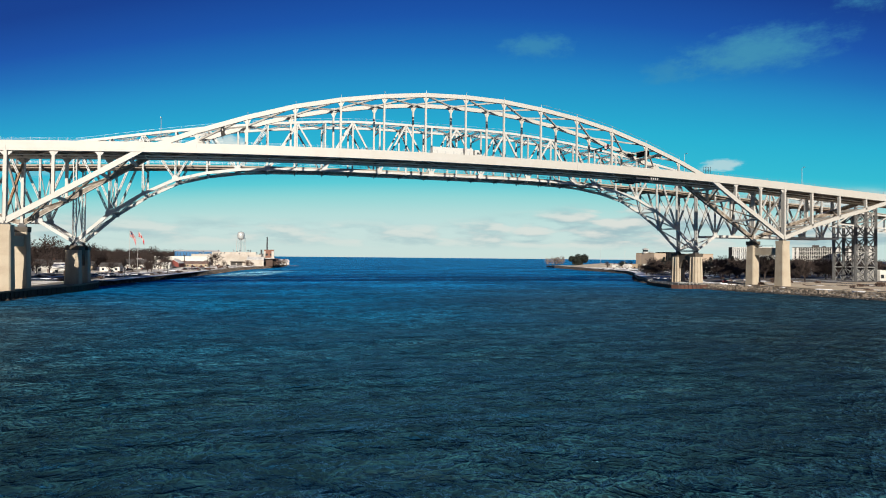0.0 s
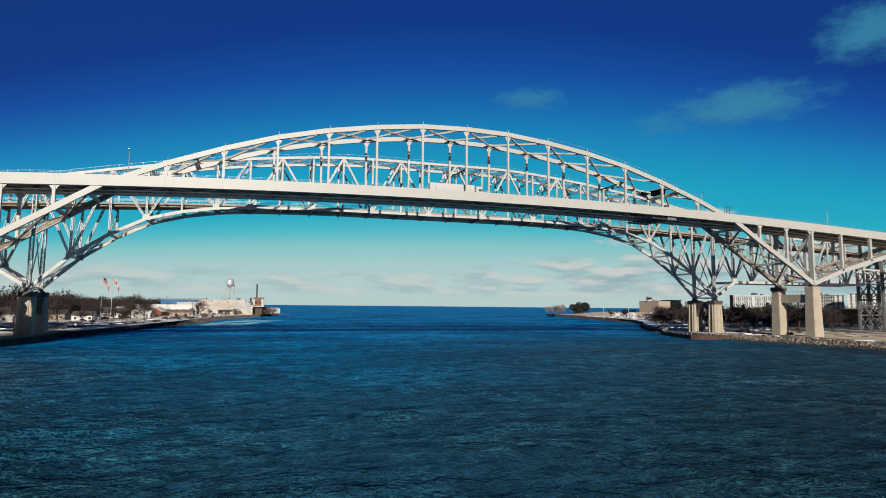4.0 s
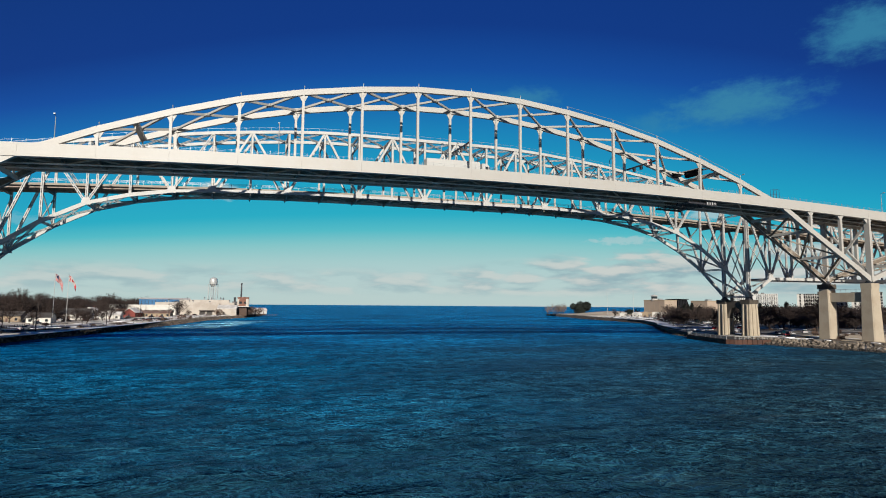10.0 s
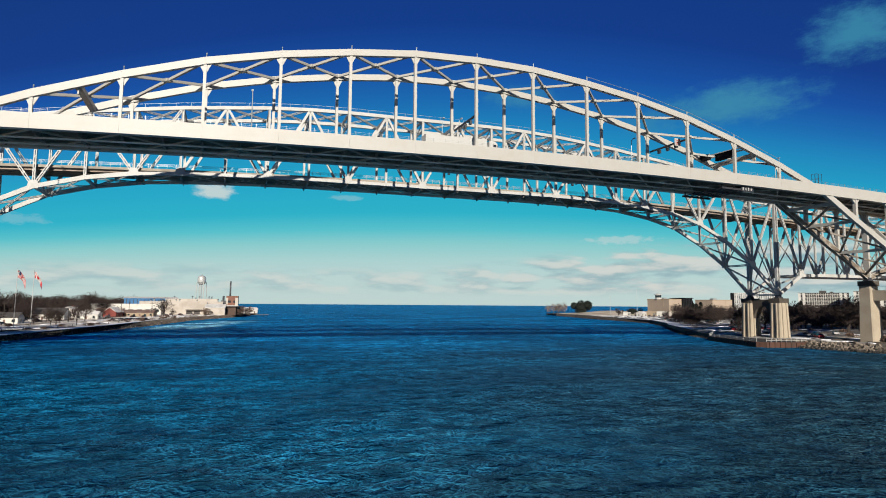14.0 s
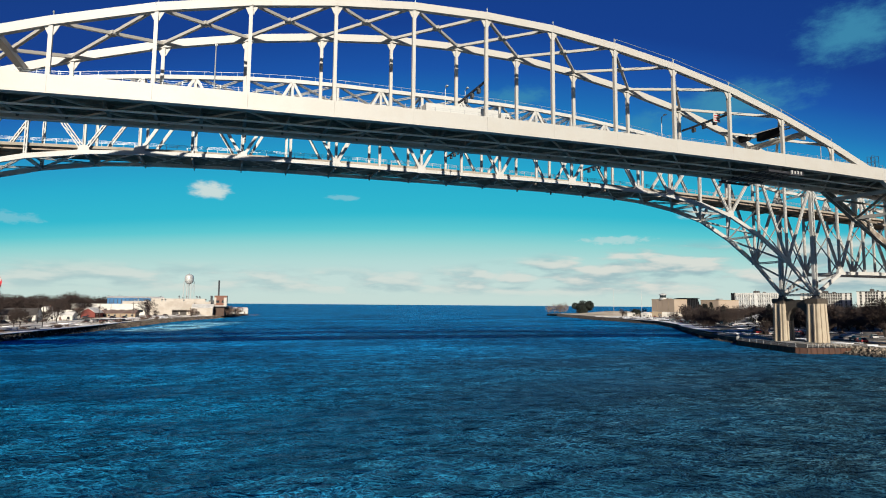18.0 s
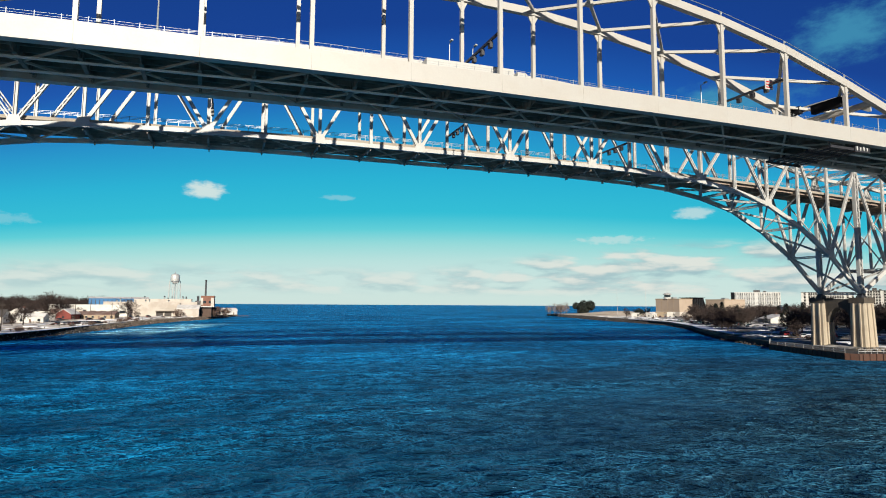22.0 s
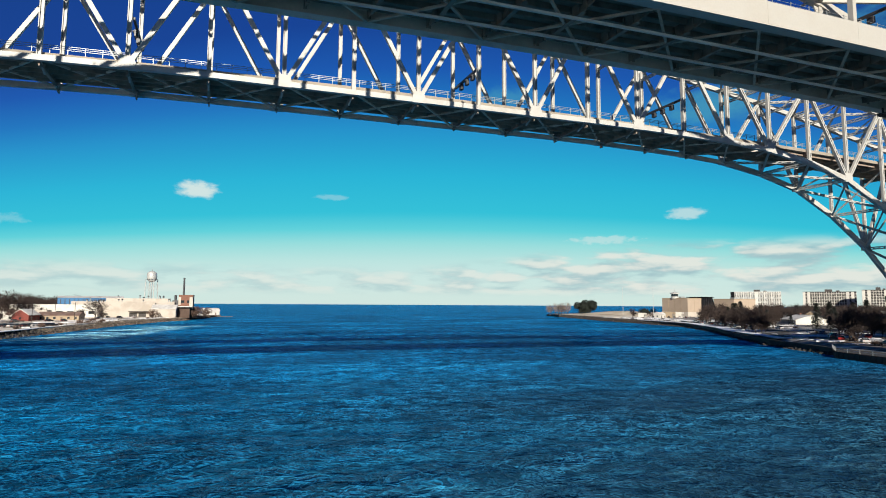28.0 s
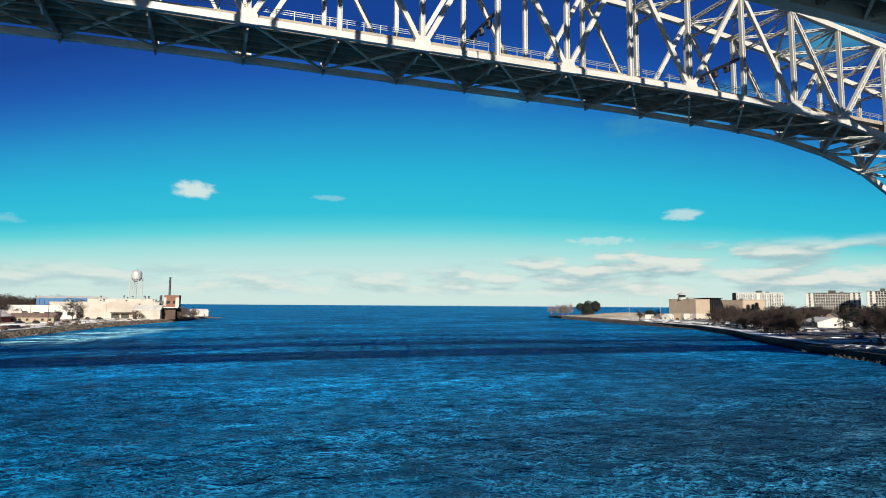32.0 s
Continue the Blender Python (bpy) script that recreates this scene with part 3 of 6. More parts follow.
# crossed bracing between the ribs
for k in range(-6, 6):
    a, b = near_x(k), near_x(k + 1)
    za, zb = RIB[abs(k)] + 0.1, RIB[abs(k + 1)] + 0.1
    mid = ((a + b) / 2, (YF + YB) / 2, (za + zb) / 2)
    for p, q in (((a, YF + 0.4, za), (b, YB - 0.4, zb)), ((a, YB - 0.4, za), (b, YF + 0.4, zb))):
        part("cross_brace", Geo().beam(p, q, 0.5, 0.55), STEEL, bridge)
    g = Geo().poly([(mid[0] - 0.9, mid[1]), (mid[0], mid[1] - 0.9), (mid[0] + 0.9, mid[1]), (mid[0], mid[1] + 0.9)], "z", mid[2] - 0.3, mid[2] + 0.3)
    part("brace_plate", g, STEEL, bridge)
# portal frames at the ends of the arch
for sg in (-1, 1):
    xk = (near_x(5 * sg) + near_x(6 * sg)) / 2
    zt = (RIB[5] + RIB[6]) / 2
    g = Geo().beam((xk, YF + 0.4, zt - 0.3), (xk, YB - 0.4, zt - 0.3), 1.2, 1.0)
    for yy, s in ((YF, 1), (YB, -1)):
        g.poly([(yy + s * 0.4, zt), (yy + s * 0.4, zt - 1.9), (yy + s * 0.9, zt - 1.9), (yy + s * 2.6, zt - 0.8), (yy + s * 2.6, zt)], "x", xk - 0.12, xk + 0.12)
    part("portal_frame", g, STEEL, bridge)

# floor: beams, stringers, slab, lower bracing
xs = [x for x in ALL_STOPS]
fb = []
for a, b in zip(xs, xs[1:]):
    fb += [a, (a + b) / 2]
for x in fb:
    z = near_top(x)
    g = Geo()
    g.poly([(YF + 0.6, z - 1.5), (YB - 0.6, z - 1.5), (YB - 0.6, z - 2.6), (YB - 4.0, z - 3.1), (YF + 4.0, z - 3.1), (YF + 0.6, z - 2.6)], "x", x - 0.06, x + 0.06)
    g.box(x - 0.28, YF + 3.8, z - 3.16, x + 0.28, YB - 3.8, z - 3.08)
    for i in range(9):
        yy = YF + 1.5 + i * (YB - YF - 3.0) / 8
        g.box(x - 0.2, yy - 0.04, z - 3.0, x + 0.2, yy + 0.04, z - 1.6)
    part("floor_beam", g, STEEL_SHADED, bridge)
for a, b in zip(ALL_STOPS, ALL_STOPS[1:]):
    xs = split_span(a, b, 2)
    part("deck_slab", girder(Geo(), YF + 0.7, YB - 0.7, xs, -1.3, -1.0), DECK, bridge)
    for i in range(6):
        yy = YF + 1.8 + i * (YB - YF - 3.6) / 5
        part("stringer", girder(Geo(), yy - 0.12, yy + 0.12, xs, -2.1, -1.32), STEEL_SHADED, bridge)
    for i in (1, 2):
        yy = YF + i * (YB - YF) / 3
        part("service_rail", girder(Geo(), yy - 0.15, yy + 0.15, xs, -3.5, -3.2), WHITE_RAIL, bridge)
    m = (a + b) / 2
    for (xa, ya), (xb, yb) in (((a, YF + 0.6), (m, (YF + YB) / 2)), ((a, YB - 0.6), (m, (YF + YB) / 2)), ((b, YF + 0.6), (m, (YF + YB) / 2)), ((b, YB - 0.6), (m, (YF + YB) / 2))):
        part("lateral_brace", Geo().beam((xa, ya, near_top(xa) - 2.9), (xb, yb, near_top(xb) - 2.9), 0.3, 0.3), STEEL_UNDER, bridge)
    # railing on both girders
    for y in (YF, YB):
        g = Geo()
        nn = 5
        for i in range(nn):
            xx = a + (b - a) * (i + 0.5) / nn
            g.beam((xx, y, near_top(xx) - 0.02), (xx, y, near_top(xx) + 1.0), 0.07, 0.07)
        for hgt in (0.5, 0.85):
            g.beam((a, y, near_top(a) + hgt), (b, y, near_top(b) + hgt), 0.025, 0.025)
        part("railing", g, GALV, bridge)


def concrete_pier(x, ya, yb, top, base, wt, wb, label, beam_z, arched):
    """Two tapered columns with chamfered corners, dark caps and bearings, tied by a crossbeam."""
    p = thing("bridge_pier", label, "bridge pier", "bridge piers")
    for y in (ya, yb):
        g = Geo()
        o = []
        for w, z in ((wb, base), (wt, top - 1.6)):
            h, c = w / 2, w * 0.08
            o.append([(x - h + c, y - h, z), (x + h - c, y - h, z), (x + h, y - h + c, z), (x + h, y + h - c, z), (x + h - c, y + h, z), (x - h + c, y + h, z), (x - h, y + h - c, z), (x - h, y - h + c, z)])
        g.v = o[0] + o[1]
        g.f = [tuple(reversed(range(8))), tuple(range(8, 16))] + [(i, (i + 1) % 8, 8 + (i + 1) % 8, 8 + i) for i in range(8)]
        if arched:
            for dx in (-0.22, 0.22):
                g.beam((x + dx * wb, y - wb / 2 - 0.1, base), (x + dx * wt, y - wt / 2 - 0.1, top - 1.7), 0.5, 0.35)
                g.beam((x - wb / 2 - 0.1, y + dx * wb, base), (x - wt / 2 - 0.1, y + dx * wt, top - 1.7), 0.5, 0.35)
        part("pier_column", g, CONCRETE, p)
        c = 0.15 if arched or y == yb else -0.02
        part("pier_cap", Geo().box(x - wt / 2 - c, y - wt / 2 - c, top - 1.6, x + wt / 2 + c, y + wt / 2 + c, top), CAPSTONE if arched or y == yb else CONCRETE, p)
        part("bearing", Geo().box(x - 1.1, y - 0.8, top, x + 1.1, y + 0.8, top + 0.5).box(x - 0.7, y - 0.7, top + 0.5, x + 0.7, y + 0.7, top + 1.2), DARK, p)
    y0, y1 = ya + wt / 2 - 0.2, yb - wt / 2 + 0.2
    if arched:
        pts = [(y0, beam_z), (y0, beam_z - 7.0)] + [((y0 + y1) / 2 - (y1 - y0) * 0.42 * math.cos(a * math.pi / 8), beam_z - 7.0 + 4.6 * math.sin(a * math.pi / 8)) for a in range(9)] + [(y1, beam_z - 7.0), (y1, beam_z)]
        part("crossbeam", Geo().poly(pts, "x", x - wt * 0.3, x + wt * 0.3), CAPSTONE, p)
    else:
        part("crossbeam", Geo().box(x - wt * 0.3, y0, beam_z - 3.2, x + wt * 0.3, y1, beam_z), CONCRETE, p)
        g = Geo()
        for i in range(7):
            yy = y0 + 0.5 + (y1 - y0 - 1.0) * i / 6
            g.beam((x - wt * 0.25, yy, beam_z), (x - wt * 0.25, yy, beam_z + 1.1), 0.08, 0.08)
        g.beam((x - wt * 0.25, y0, beam_z + 1.1), (x - wt * 0.25, y1, beam_z + 1.1), 0.08, 0.08)
        part("railing", g, GALV, p)
    return p


for sg in (-1, 1):
    concrete_pier(near_x(10 * sg), YF + 0.4, YB, 21.6, -1.0, 3.6, 4.6, "tan concrete two-column pier under the arch bridge", 18.6, False)

# ---- the cantilever truss bridge ----
XO, PO = 59.7, 11.06
YS, YN = 235.0, 247.0
LOW = [48.0, 48.0, 48.0, 48.0, 47.9, 47.6, 47.2, 46.4, 44.6, 41.6, 35.8, 28.0, 17.4]
TOP = [68.4, 68.4, 68.4, 68.1, 67.4, 66.3, 65.1, 63.5, 61.9, 60.0, 58.0, 55.8, 53.6]
ANCHOR_LOW = [17.4, 24.7, 24.8, 24.8, 24.8, 24.8, 24.8, 24.8, 24.8]
ANCHOR_TOP = [53.6, 53.0, 52.0, 50.8, 49.6, 48.4, 47.2, 46.0, 44.8]


def old_deck(x):
    d = abs(x - XO)
    return 49.0 - 2.0e-4 * d * d if d < 133 else 49.0 - 2.0e-4 * 133 * 133 - 0.0532 * (d - 133)


def old_x(j):
    return XO + PO * j


def low(j):
    a = abs(j)
    return LOW[a] if a <= 12 else ANCHOR_LOW[a - 12]


def top(j):
    a = abs(j)
    return TOP[a] if a <= 12 else ANCHOR_TOP[a - 12]


old = thing("truss_bridge", "older pale riveted steel cantilever truss bridge behind the arch", "bridge")
WEB = []
for sg in (-1, 1):
    for j in (0, 2, 4):
        WEB.append(((sg * j, 0), (sg * (j + 1), 1)))
        if j:
            WEB.append(((sg * j, 0), (sg * (j - 1), 1)))
    WEB += [((sg * 6, 0), (sg * 5, 1)), ((sg * 7, 0), (sg * 6, 1)), ((sg * 7, 0), (sg * 8, 1)), ((sg * 9, 0), (sg * 8, 1)), ((sg * 9, 0), (sg * 10, 1)), ((sg * 11, 0), (sg * 10, 1)), ((sg * 11, 0), (sg * 12, 1)),
            ((sg * 13, 0), (sg * 12, 1)), ((sg * 13, 0), (sg * 14, 1)), ((sg * 15, 0), (sg * 14, 1)), ((sg * 15, 0), (sg * 16, 1)), ((sg * 17, 0), (sg * 16, 1)), ((sg * 17, 0), (sg * 18, 1)), ((sg * 19, 0), (sg * 18, 1)), ((sg * 19, 0), (sg * 20, 1))]
for y in (YS, YN):
    for j in range(-20, 20):
        p, q = (old_x(j), y, low(j)), (old_x(j + 1), y, low(j + 1))
        part("bottom_chord", Geo().beam(p, q, 0.75, 0.85 if abs(j + 0.5) < 7 else 1.1), STEEL_OLD if y == YS or abs(j + 0.5) > 7 else STEEL_WARMED, old)
        p, q = (old_x(j), y, top(j)), (old_x(j + 1), y, top(j + 1))
        part("top_chord", Geo().beam(p, q, 0.75, 0.95), STEEL_OLD, old)
    for j in range(-20, 21):
        w = 1.15 if abs(j) == 12 else 0.62
        p, q = (old_x(j), y, low(j)), (old_x(j), y, top(j))
        g = Geo()
        if abs(j) >= 8:
            g.laced(p, q, w * 0.9, w * 1.1)
        else:
            g.ibeam(p, q, 0.6, 0.62, 0.12)
        part("truss_post", g, STEEL_OLD, old)
    for (ja, ta), (jb, tb) in WEB:
        p = (old_x(ja), y, low(ja))
        q = (old_x(jb), y, top(jb))
        g = Geo()
        if abs(ja) >= 7:
            g.laced(p, q, 0.6, 0.72)
        else:
            g.beam(p, q, 0.55, 0.66, up=(1, 0, 0))
        part("diagonal", g, STEEL_OLD, old)
        # gusset at the foot
    for j in {w[0][0] for w in WEB}:
        xk, zk = old_x(j), low(j)
        part("gusset_plate", Geo().poly([(xk - 1.15, zk - 0.5), (xk + 1.15, zk - 0.5), (xk + 1.15, zk + 0.55), (xk + 0.8, zk + 1.5), (xk - 0.8, zk + 1.5), (xk - 1.15, zk + 0.55)], "y", y - 0.41, y + 0.41), STEEL_OLD, old)
# floor and bracing between the trusses
for j in range(-20, 21):
    x, z = old_x(j), old_deck(old_x(j))
    part("floor_beam", Geo().ibeam((x, YS + 0.3, z - 0.9), (x, YN - 0.3, z - 0.9), 0.45, 1.1), STEEL_SHADED, old)
    g = Geo().laced((x, YS, top(j)), (x, YN, top(j)), 0.45, 0.75, 0.9, 0.08)
    if abs(j) <= 12:
        g.laced((x, YS, top(j) - 3.2), (x, YN, top(j) - 3.2), 0.35, 0.6, 0.9, 0.07)
        g.beam((x, YS, top(j)), (x, 241, top(j) - 3.2), 0.2, 0.25).beam((x, YN, top(j)), (x, 241, top(j) - 3.2), 0.2, 0.25)
    part("top_strut", g, STEEL_OLD, old)
    if abs(j) >= 8:
        g = Geo().laced((x, YS, low(j)), (x, YN, low(j)), 0.5, 0.7, 1.2)
        if old_deck(x) - low(j) > 5:
            g.beam((x, YS, low(j)), (x, YN, old_deck(x) - 2), 0.25, 0.3).beam((x, YN, low(j)), (x, YS, old_deck(x) - 2), 0.25, 0.3)
        part("sway_frame", g, STEEL_OLD, old)
    else:
        for ya, yb in ((YS + 0.3, YS + 3.4), (YN - 0.3, YN - 3.4)):
            part("knee_bracket", Geo().beam((x, ya, low(j) + 0.15), (x, yb, z - 1.9), 0.22, 0.3), STEEL_OLD, old)
            part("bracket_web", Geo().poly([(ya, z - 1.9), (ya, low(j) - 0.2), (ya + (yb - ya) * 0.3, z - 1.9)], "x", x - 0.1, x + 0.1), STEEL_SHADED, old)
for j in range(-20, 20):
    a, b = old_x(j), old_x(j + 1)
    for p, q in (((a, YS, low(j)), (b, YN, low(j + 1))), ((a, YN, low(j)), (b, YS, low(j + 1)))):
        g = Geo()
        if abs(j + 0.5) > 7:
            g.laced(p, q, 0.35, 0.5, 1.3, 0.07)
        else:
            g.beam(p, q, 0.28, 0.3)
        part("lateral_brace", g, STEEL_OLD if abs(j + 0.5) > 7 else STEEL_WARMED, old)
    for p, q in (((a, YS, top(j)), (b, YN, top(j + 1))), ((a, YN, top(j)), (b, YS, top(j + 1)))):
        part("top_brace", Geo().laced(p, q, 0.35, 0.55, 1.2, 0.07), STEEL_OLD, old)
    za, zb = old_deck(a), old_deck(b)
    def slab(y0, y1, lo, hi):
        return Geo().quadbox([(a, y0, za + lo), (b, y0, zb + lo), (b, y1, zb + lo), (a, y1, za + lo), (a, y0, za + hi), (b, y0, zb + hi), (b, y1, zb + hi), (a, y1, za + hi)])
    part("deck_slab", slab(YS + 0.7, YN - 1.1, -0.3, 0.0), DECK, old)
    part("curb", slab(YS + 0.55, YS + 0.8, -0.35, 0.3), DECK, old)
    for i in range(5):
        yy = YS + 1.5 + i * 1.9
        part("stringer", slab(yy - 0.1, yy + 0.1, -1.0, -0.32), STEEL_SHADED, old)
    for y in (YS + 0.65, YN - 2.3):
        g = Geo()
        for i in range(5):
            xx = a + (b - a) * (i + 0.5) / 5
            g.beam((xx, y, old_deck(xx)), (xx, y, old_deck(xx) + 1.5), 0.08, 0.08)
        for hgt in (0.95, 1.22, 1.5):
            g.beam((a, y, za + hgt), (b, y, zb + hgt), 0.06, 0.06)
        part("railing", g, GALV, old)
# walkway rail along the top chord
for j in range(-12, 12):
    a, b = old_x(j), old_x(j + 1)
    g = Geo()
    for i in range(3):
        f = (i + 0.5) / 3
        g.beam((a + (b - a) * f, YS, top(j) * (1 - f) + top(j + 1) * f + 0.4), (a + (b - a) * f, YS, top(j) * (1 - f) + top(j + 1) * f + 1.5), 0.06, 0.06)
    g.beam((a, YS, top(j) + 1.45), (b, YS, top(j + 1) + 1.45), 0.05, 0.05)
    part("top_rail", g, GALV, old)
for sg in (-1, 1):
    concrete_pier(old_x(12 * sg), YS, YN, 16.2, -1.0, 4.1, 5.0, "tan concrete two-column pier under the truss bridge", 15.8, True)
    # braced steel tower at the end of the anchor arm
    tw = thing("bridge_tower", "pale braced steel tower carrying the truss bridge on land", "bridge tower", "bridge towers")
    for x in (old_x(20 * sg) + sg * 12, old_x(20 * sg) + sg * 19, old_x(20 * sg) + sg * 26):
        for y in (YS, YN):
            part("tower_leg", Geo().laced((x, y, 1.5), (x, y, 42), 1.0, 1.2), TOWER_SHADED, tw)
    for k in (0, 1):
        xa, xb = old_x(20 * sg) + sg * (12 + 7 * k), old_x(20 * sg) + sg * (19 + 7 * k)
        for z0 in range(2, 38, 8):
            z1 = z0 + 8
            for y in (YS, YN):
                part("tower_brace", Geo().beam((xa, y, z0), (xb, y, z1), 0.35, 0.45), TOWER_SHADED, tw)
                part("tower_brace", Geo().beam((xb, y, z0), (xa, y, z1), 0.35, 0.45), TOWER_SHADED, tw)
                part("tower_strut", Geo().beam((xb, y, z1), (xa, y, z1), 0.4, 0.6), TOWER_SHADED, tw)
            for p, q in (((xb, YS, z0), (xb, YN, z1)), ((xb, YN, z0), (xb, YS, z1))):
                part("tower_brace", Geo().beam(p, q, 0.35, 0.45), TOWER_SHADED, tw)
    # approach deck trusses past the tower
    for i in range(8):
        xa, xb = old_x(20 * sg) + sg * 12 * i, old_x(20 * sg) + sg * 12 * (i + 1)
        za, zb = old_deck(xa), old_deck(xb)
        part("deck_slab", Geo().quadbox([(xa, YS, za - 0.4), (xb, YS, zb - 0.4), (xb, YN, zb - 0.4), (xa, YN, za - 0.4), (xa, YS, za), (xb, YS, zb), (xb, YN, zb), (xa, YN, za)]), DECK, old)
        for y in (YS + 0.5, YN - 0.5):
            g = Geo().beam((xa, y, za - 1), (xb, y, zb - 1), 0.5, 0.8).beam((xa, y, za - 8), (xb, y, zb - 8), 0.5, 0.8).beam((xa, y, za - 8), (xb, y, zb - 1), 0.4, 0.5).beam((xb, y, zb - 8), (xb, y, zb - 1), 0.4, 0.5)
            part("approach_truss", g, STEEL_OLD, old)

# ---- banks ----
SNOWY = material("winter_ground", (0.50, 0.43, 0.34), 0.9, (0.84, 0.81, 0.77), 0.09, 0.95, 0.8, 0.5)
PARK = material("park_ground", (0.055, 0.045, 0.032), 0.9, (0.55, 0.53, 0.51), 0.11, 0.7, 0.8, 0.4)
ROCK_PALE = material("pale_riprap_rock", (0.22, 0.18, 0.14), 0.9, (0.06, 0.05, 0.04), 0.25, 0.9, 2.0, 0.5, island=0.5)
ROCK = material("riprap_rock", (0.12, 0.095, 0.072), 0.9, (0.035, 0.029, 0.024), 0.25, 0.9, 2.0, 0.5, island=0.5)
LEFT = [(-95, -700), (-88, -200), (-82, 60), (-77, 150), (-76, 187), (-75, 207), (-74.5, 224), (-73, 264), (-70, 292), (-62.5, 316), (-53, 375), (-48, 405), (-43.5, 443), (-38, 508), (-32.5, 535), (-26.6, 562), (-15, 600), (-4.5, 660), (2.5, 715), (4, 745), (-6, 765),
        (-40, 790), (-90, 850), (-140, 960), (-240, 1200), (-420, 1700), (-700, 2400), (-1100, 3200)]
RIGHT = [(205, -700), (202, -200), (200, 100), (198, 150), (191, 185), (184, 212), (183, 232), (186, 258), (191, 268), (203, 297), (236, 350), (256, 377), (290, 440), (300, 500), (310, 560), (345, 690), (356, 738), (372, 745), (430, 800), (540, 860), (760, 940), (1100, 1050), (1700, 1250), (2600, 1700), (3600, 2400)]


def bank(name, line, side, mat, label):
    """Land behind a shore line: a sloping edge, then level ground out to far behind."""
    n = len(line)
    nor = []
    for i in range(n):
        a, b = Vector(line[max(i - 1, 0)]), Vector(line[min(i + 1, n - 1)])
        d = (b - a).normalized()
        nor.append(Vector((d.y, -d.x)) * side)
    g = Geo()
    steps = ((-1.5, -1.0), (0.8, 0.5), (3.2, 1.6), (6.0, 2.2), (30.0, 2.4))
    for off, z in steps:
        g.v += [(line[i][0] + nor[i].x * off, line[i][1] + nor[i].y * off, z) for i in range(n)]
    g.v += [(side * 4500, line[i][1] + (2000 if i == n - 1 else 0), 2.6) for i in range(n)]
    for k in range(len(steps)):
        for i in range(n - 1):
            g.f.append((k * n + i, k * n + i + 1, (k + 1) * n + i + 1, (k + 1) * n + i))
    return solid(name, g, mat, label, "ground", kind="structure")


bank("ground_west", LEFT, -1, SNOWY, "tan winter grass and thin snow on the mill bank")
bank("ground_east", RIGHT, 1, PARK, "tan winter grass and patchy snow on the park bank")


# ---- things of the bridges ----
WHITE = material("white_paint", (0.437, 0.431, 0.409), 0.5, (0.37, 0.358, 0.336), 0.5, 0.4, 5.0, 0.05)
GLASS = material("dark_window_glass", (0.02, 0.025, 0.03), 0.12, fine=1.0, bump=0.0)
RUBBER = material("tyre_rubber", (0.02, 0.02, 0.02), 0.8)
RED = material("red_paint", (0.40, 0.022, 0.022), 0.4, fine=8.0, bump=0.02)


def lane_gantry(x, z, y0, y1, up_y, panel, label):
    """A thin beam across the road with hanging lane signals, carried by the truss or arch at its ends."""
    g = thing("lane_signal_gantry", label, "signal gantry", "lane signal gantries")
    part("beam", Geo().beam((x, y0, z), (x, y1, z), 0.32, 0.42), DARK, g)
    for i in range(3):
        yy = y0 + (y1 - y0) * (0.3 + 0.22 * i)
        s = part("lane_signal", Geo().box(x - 0.3, yy - 0.42, z - 1.35, x + 0.25, yy + 0.42, z - 0.35), DARK, g, "black lane signal box")
        part("signal_visor", Geo().box(x - 0.55, yy - 0.36, z - 0.62, x - 0.3, yy + 0.36, z - 0.5), DARK, s)
        part("signal_hanger", Geo().box(x - 0.06, yy - 0.06, z - 0.36, x + 0.06, yy + 0.06, z - 0.15), DARK, s)
    if panel:
        sp = part("sign_panel", Geo().box(x - 0.95, y0 + 3.7, z - 0.9, x + 0.95, y0 + 3.82, z + 1.1), WHITE, g, "white sign panel with unreadable red bars")
        for i in range(3):
            part("sign_bar", Geo().box(x - 0.75, y0 + 3.66, z - 0.6 + i * 0.55, x + 0.75 - 0.3 * (i % 2), y0 + 3.696, z - 0.38 + i * 0.55), RED, sp)
    return g


lane_gantry(near_x(4) + 0.6, 57.0, YF + 0.3, YB - 0.3, 0, True, "thin dark lane-signal beam across the arch bridge")
lane_gantry(near_x(0) + 0.6, 57.6, YF + 0.3, YB - 0.3, 0, False, "thin dark lane-signal beam across the arch bridge")
for j in (-4, 1, 5):
    lane_gantry(old_x(j) + 0.5, old_deck(old_x(j)) + 6.8, YS + 0.2, YN - 0.2, 0, False, "thin dark lane-signal beam inside the truss bridge")

# overhead message sign under the east portal
ms = thing("message_sign", "dark overhead road sign slung across the arch bridge", "road sign")
xs0 = 138.7
SIGN_BLACK = material("matt_black_sign", (0.012, 0.012, 0.013), 0.9, spec=0.1)
for y0, y1, z0, z1 in ((YF + 2.8, YF + 9.0, 54.4, 56.1), (YF + 11.6, YF + 14.2, 55.5, 56.9)):
    case = part("sign_case", Geo().box(xs0 - 0.6, y0, z0, xs0 + 0.5, y1, z1), SIGN_BLACK, ms)
    part("sign_hood", Geo().box(xs0 - 0.9, y0 - 0.1, z1, xs0 + 0.5, y1 + 0.1, z1 + 0.1), SIGN_BLACK, case)
    for yy in (y0 + 0.6, y1 - 0.6):
        part("hanger_bar", Geo().box(xs0 + 0.5, yy - 0.1, z0, xs0 + 0.7, yy + 0.1, z1 + 0.5), STEEL, ms)
part("support_beam", Geo().laced((xs0 + 0.9, YF + 0.3, 56.2), (xs0 + 0.9, YB - 0.3, 56.6), 0.5, 1.1, 1.2), STEEL, ms)
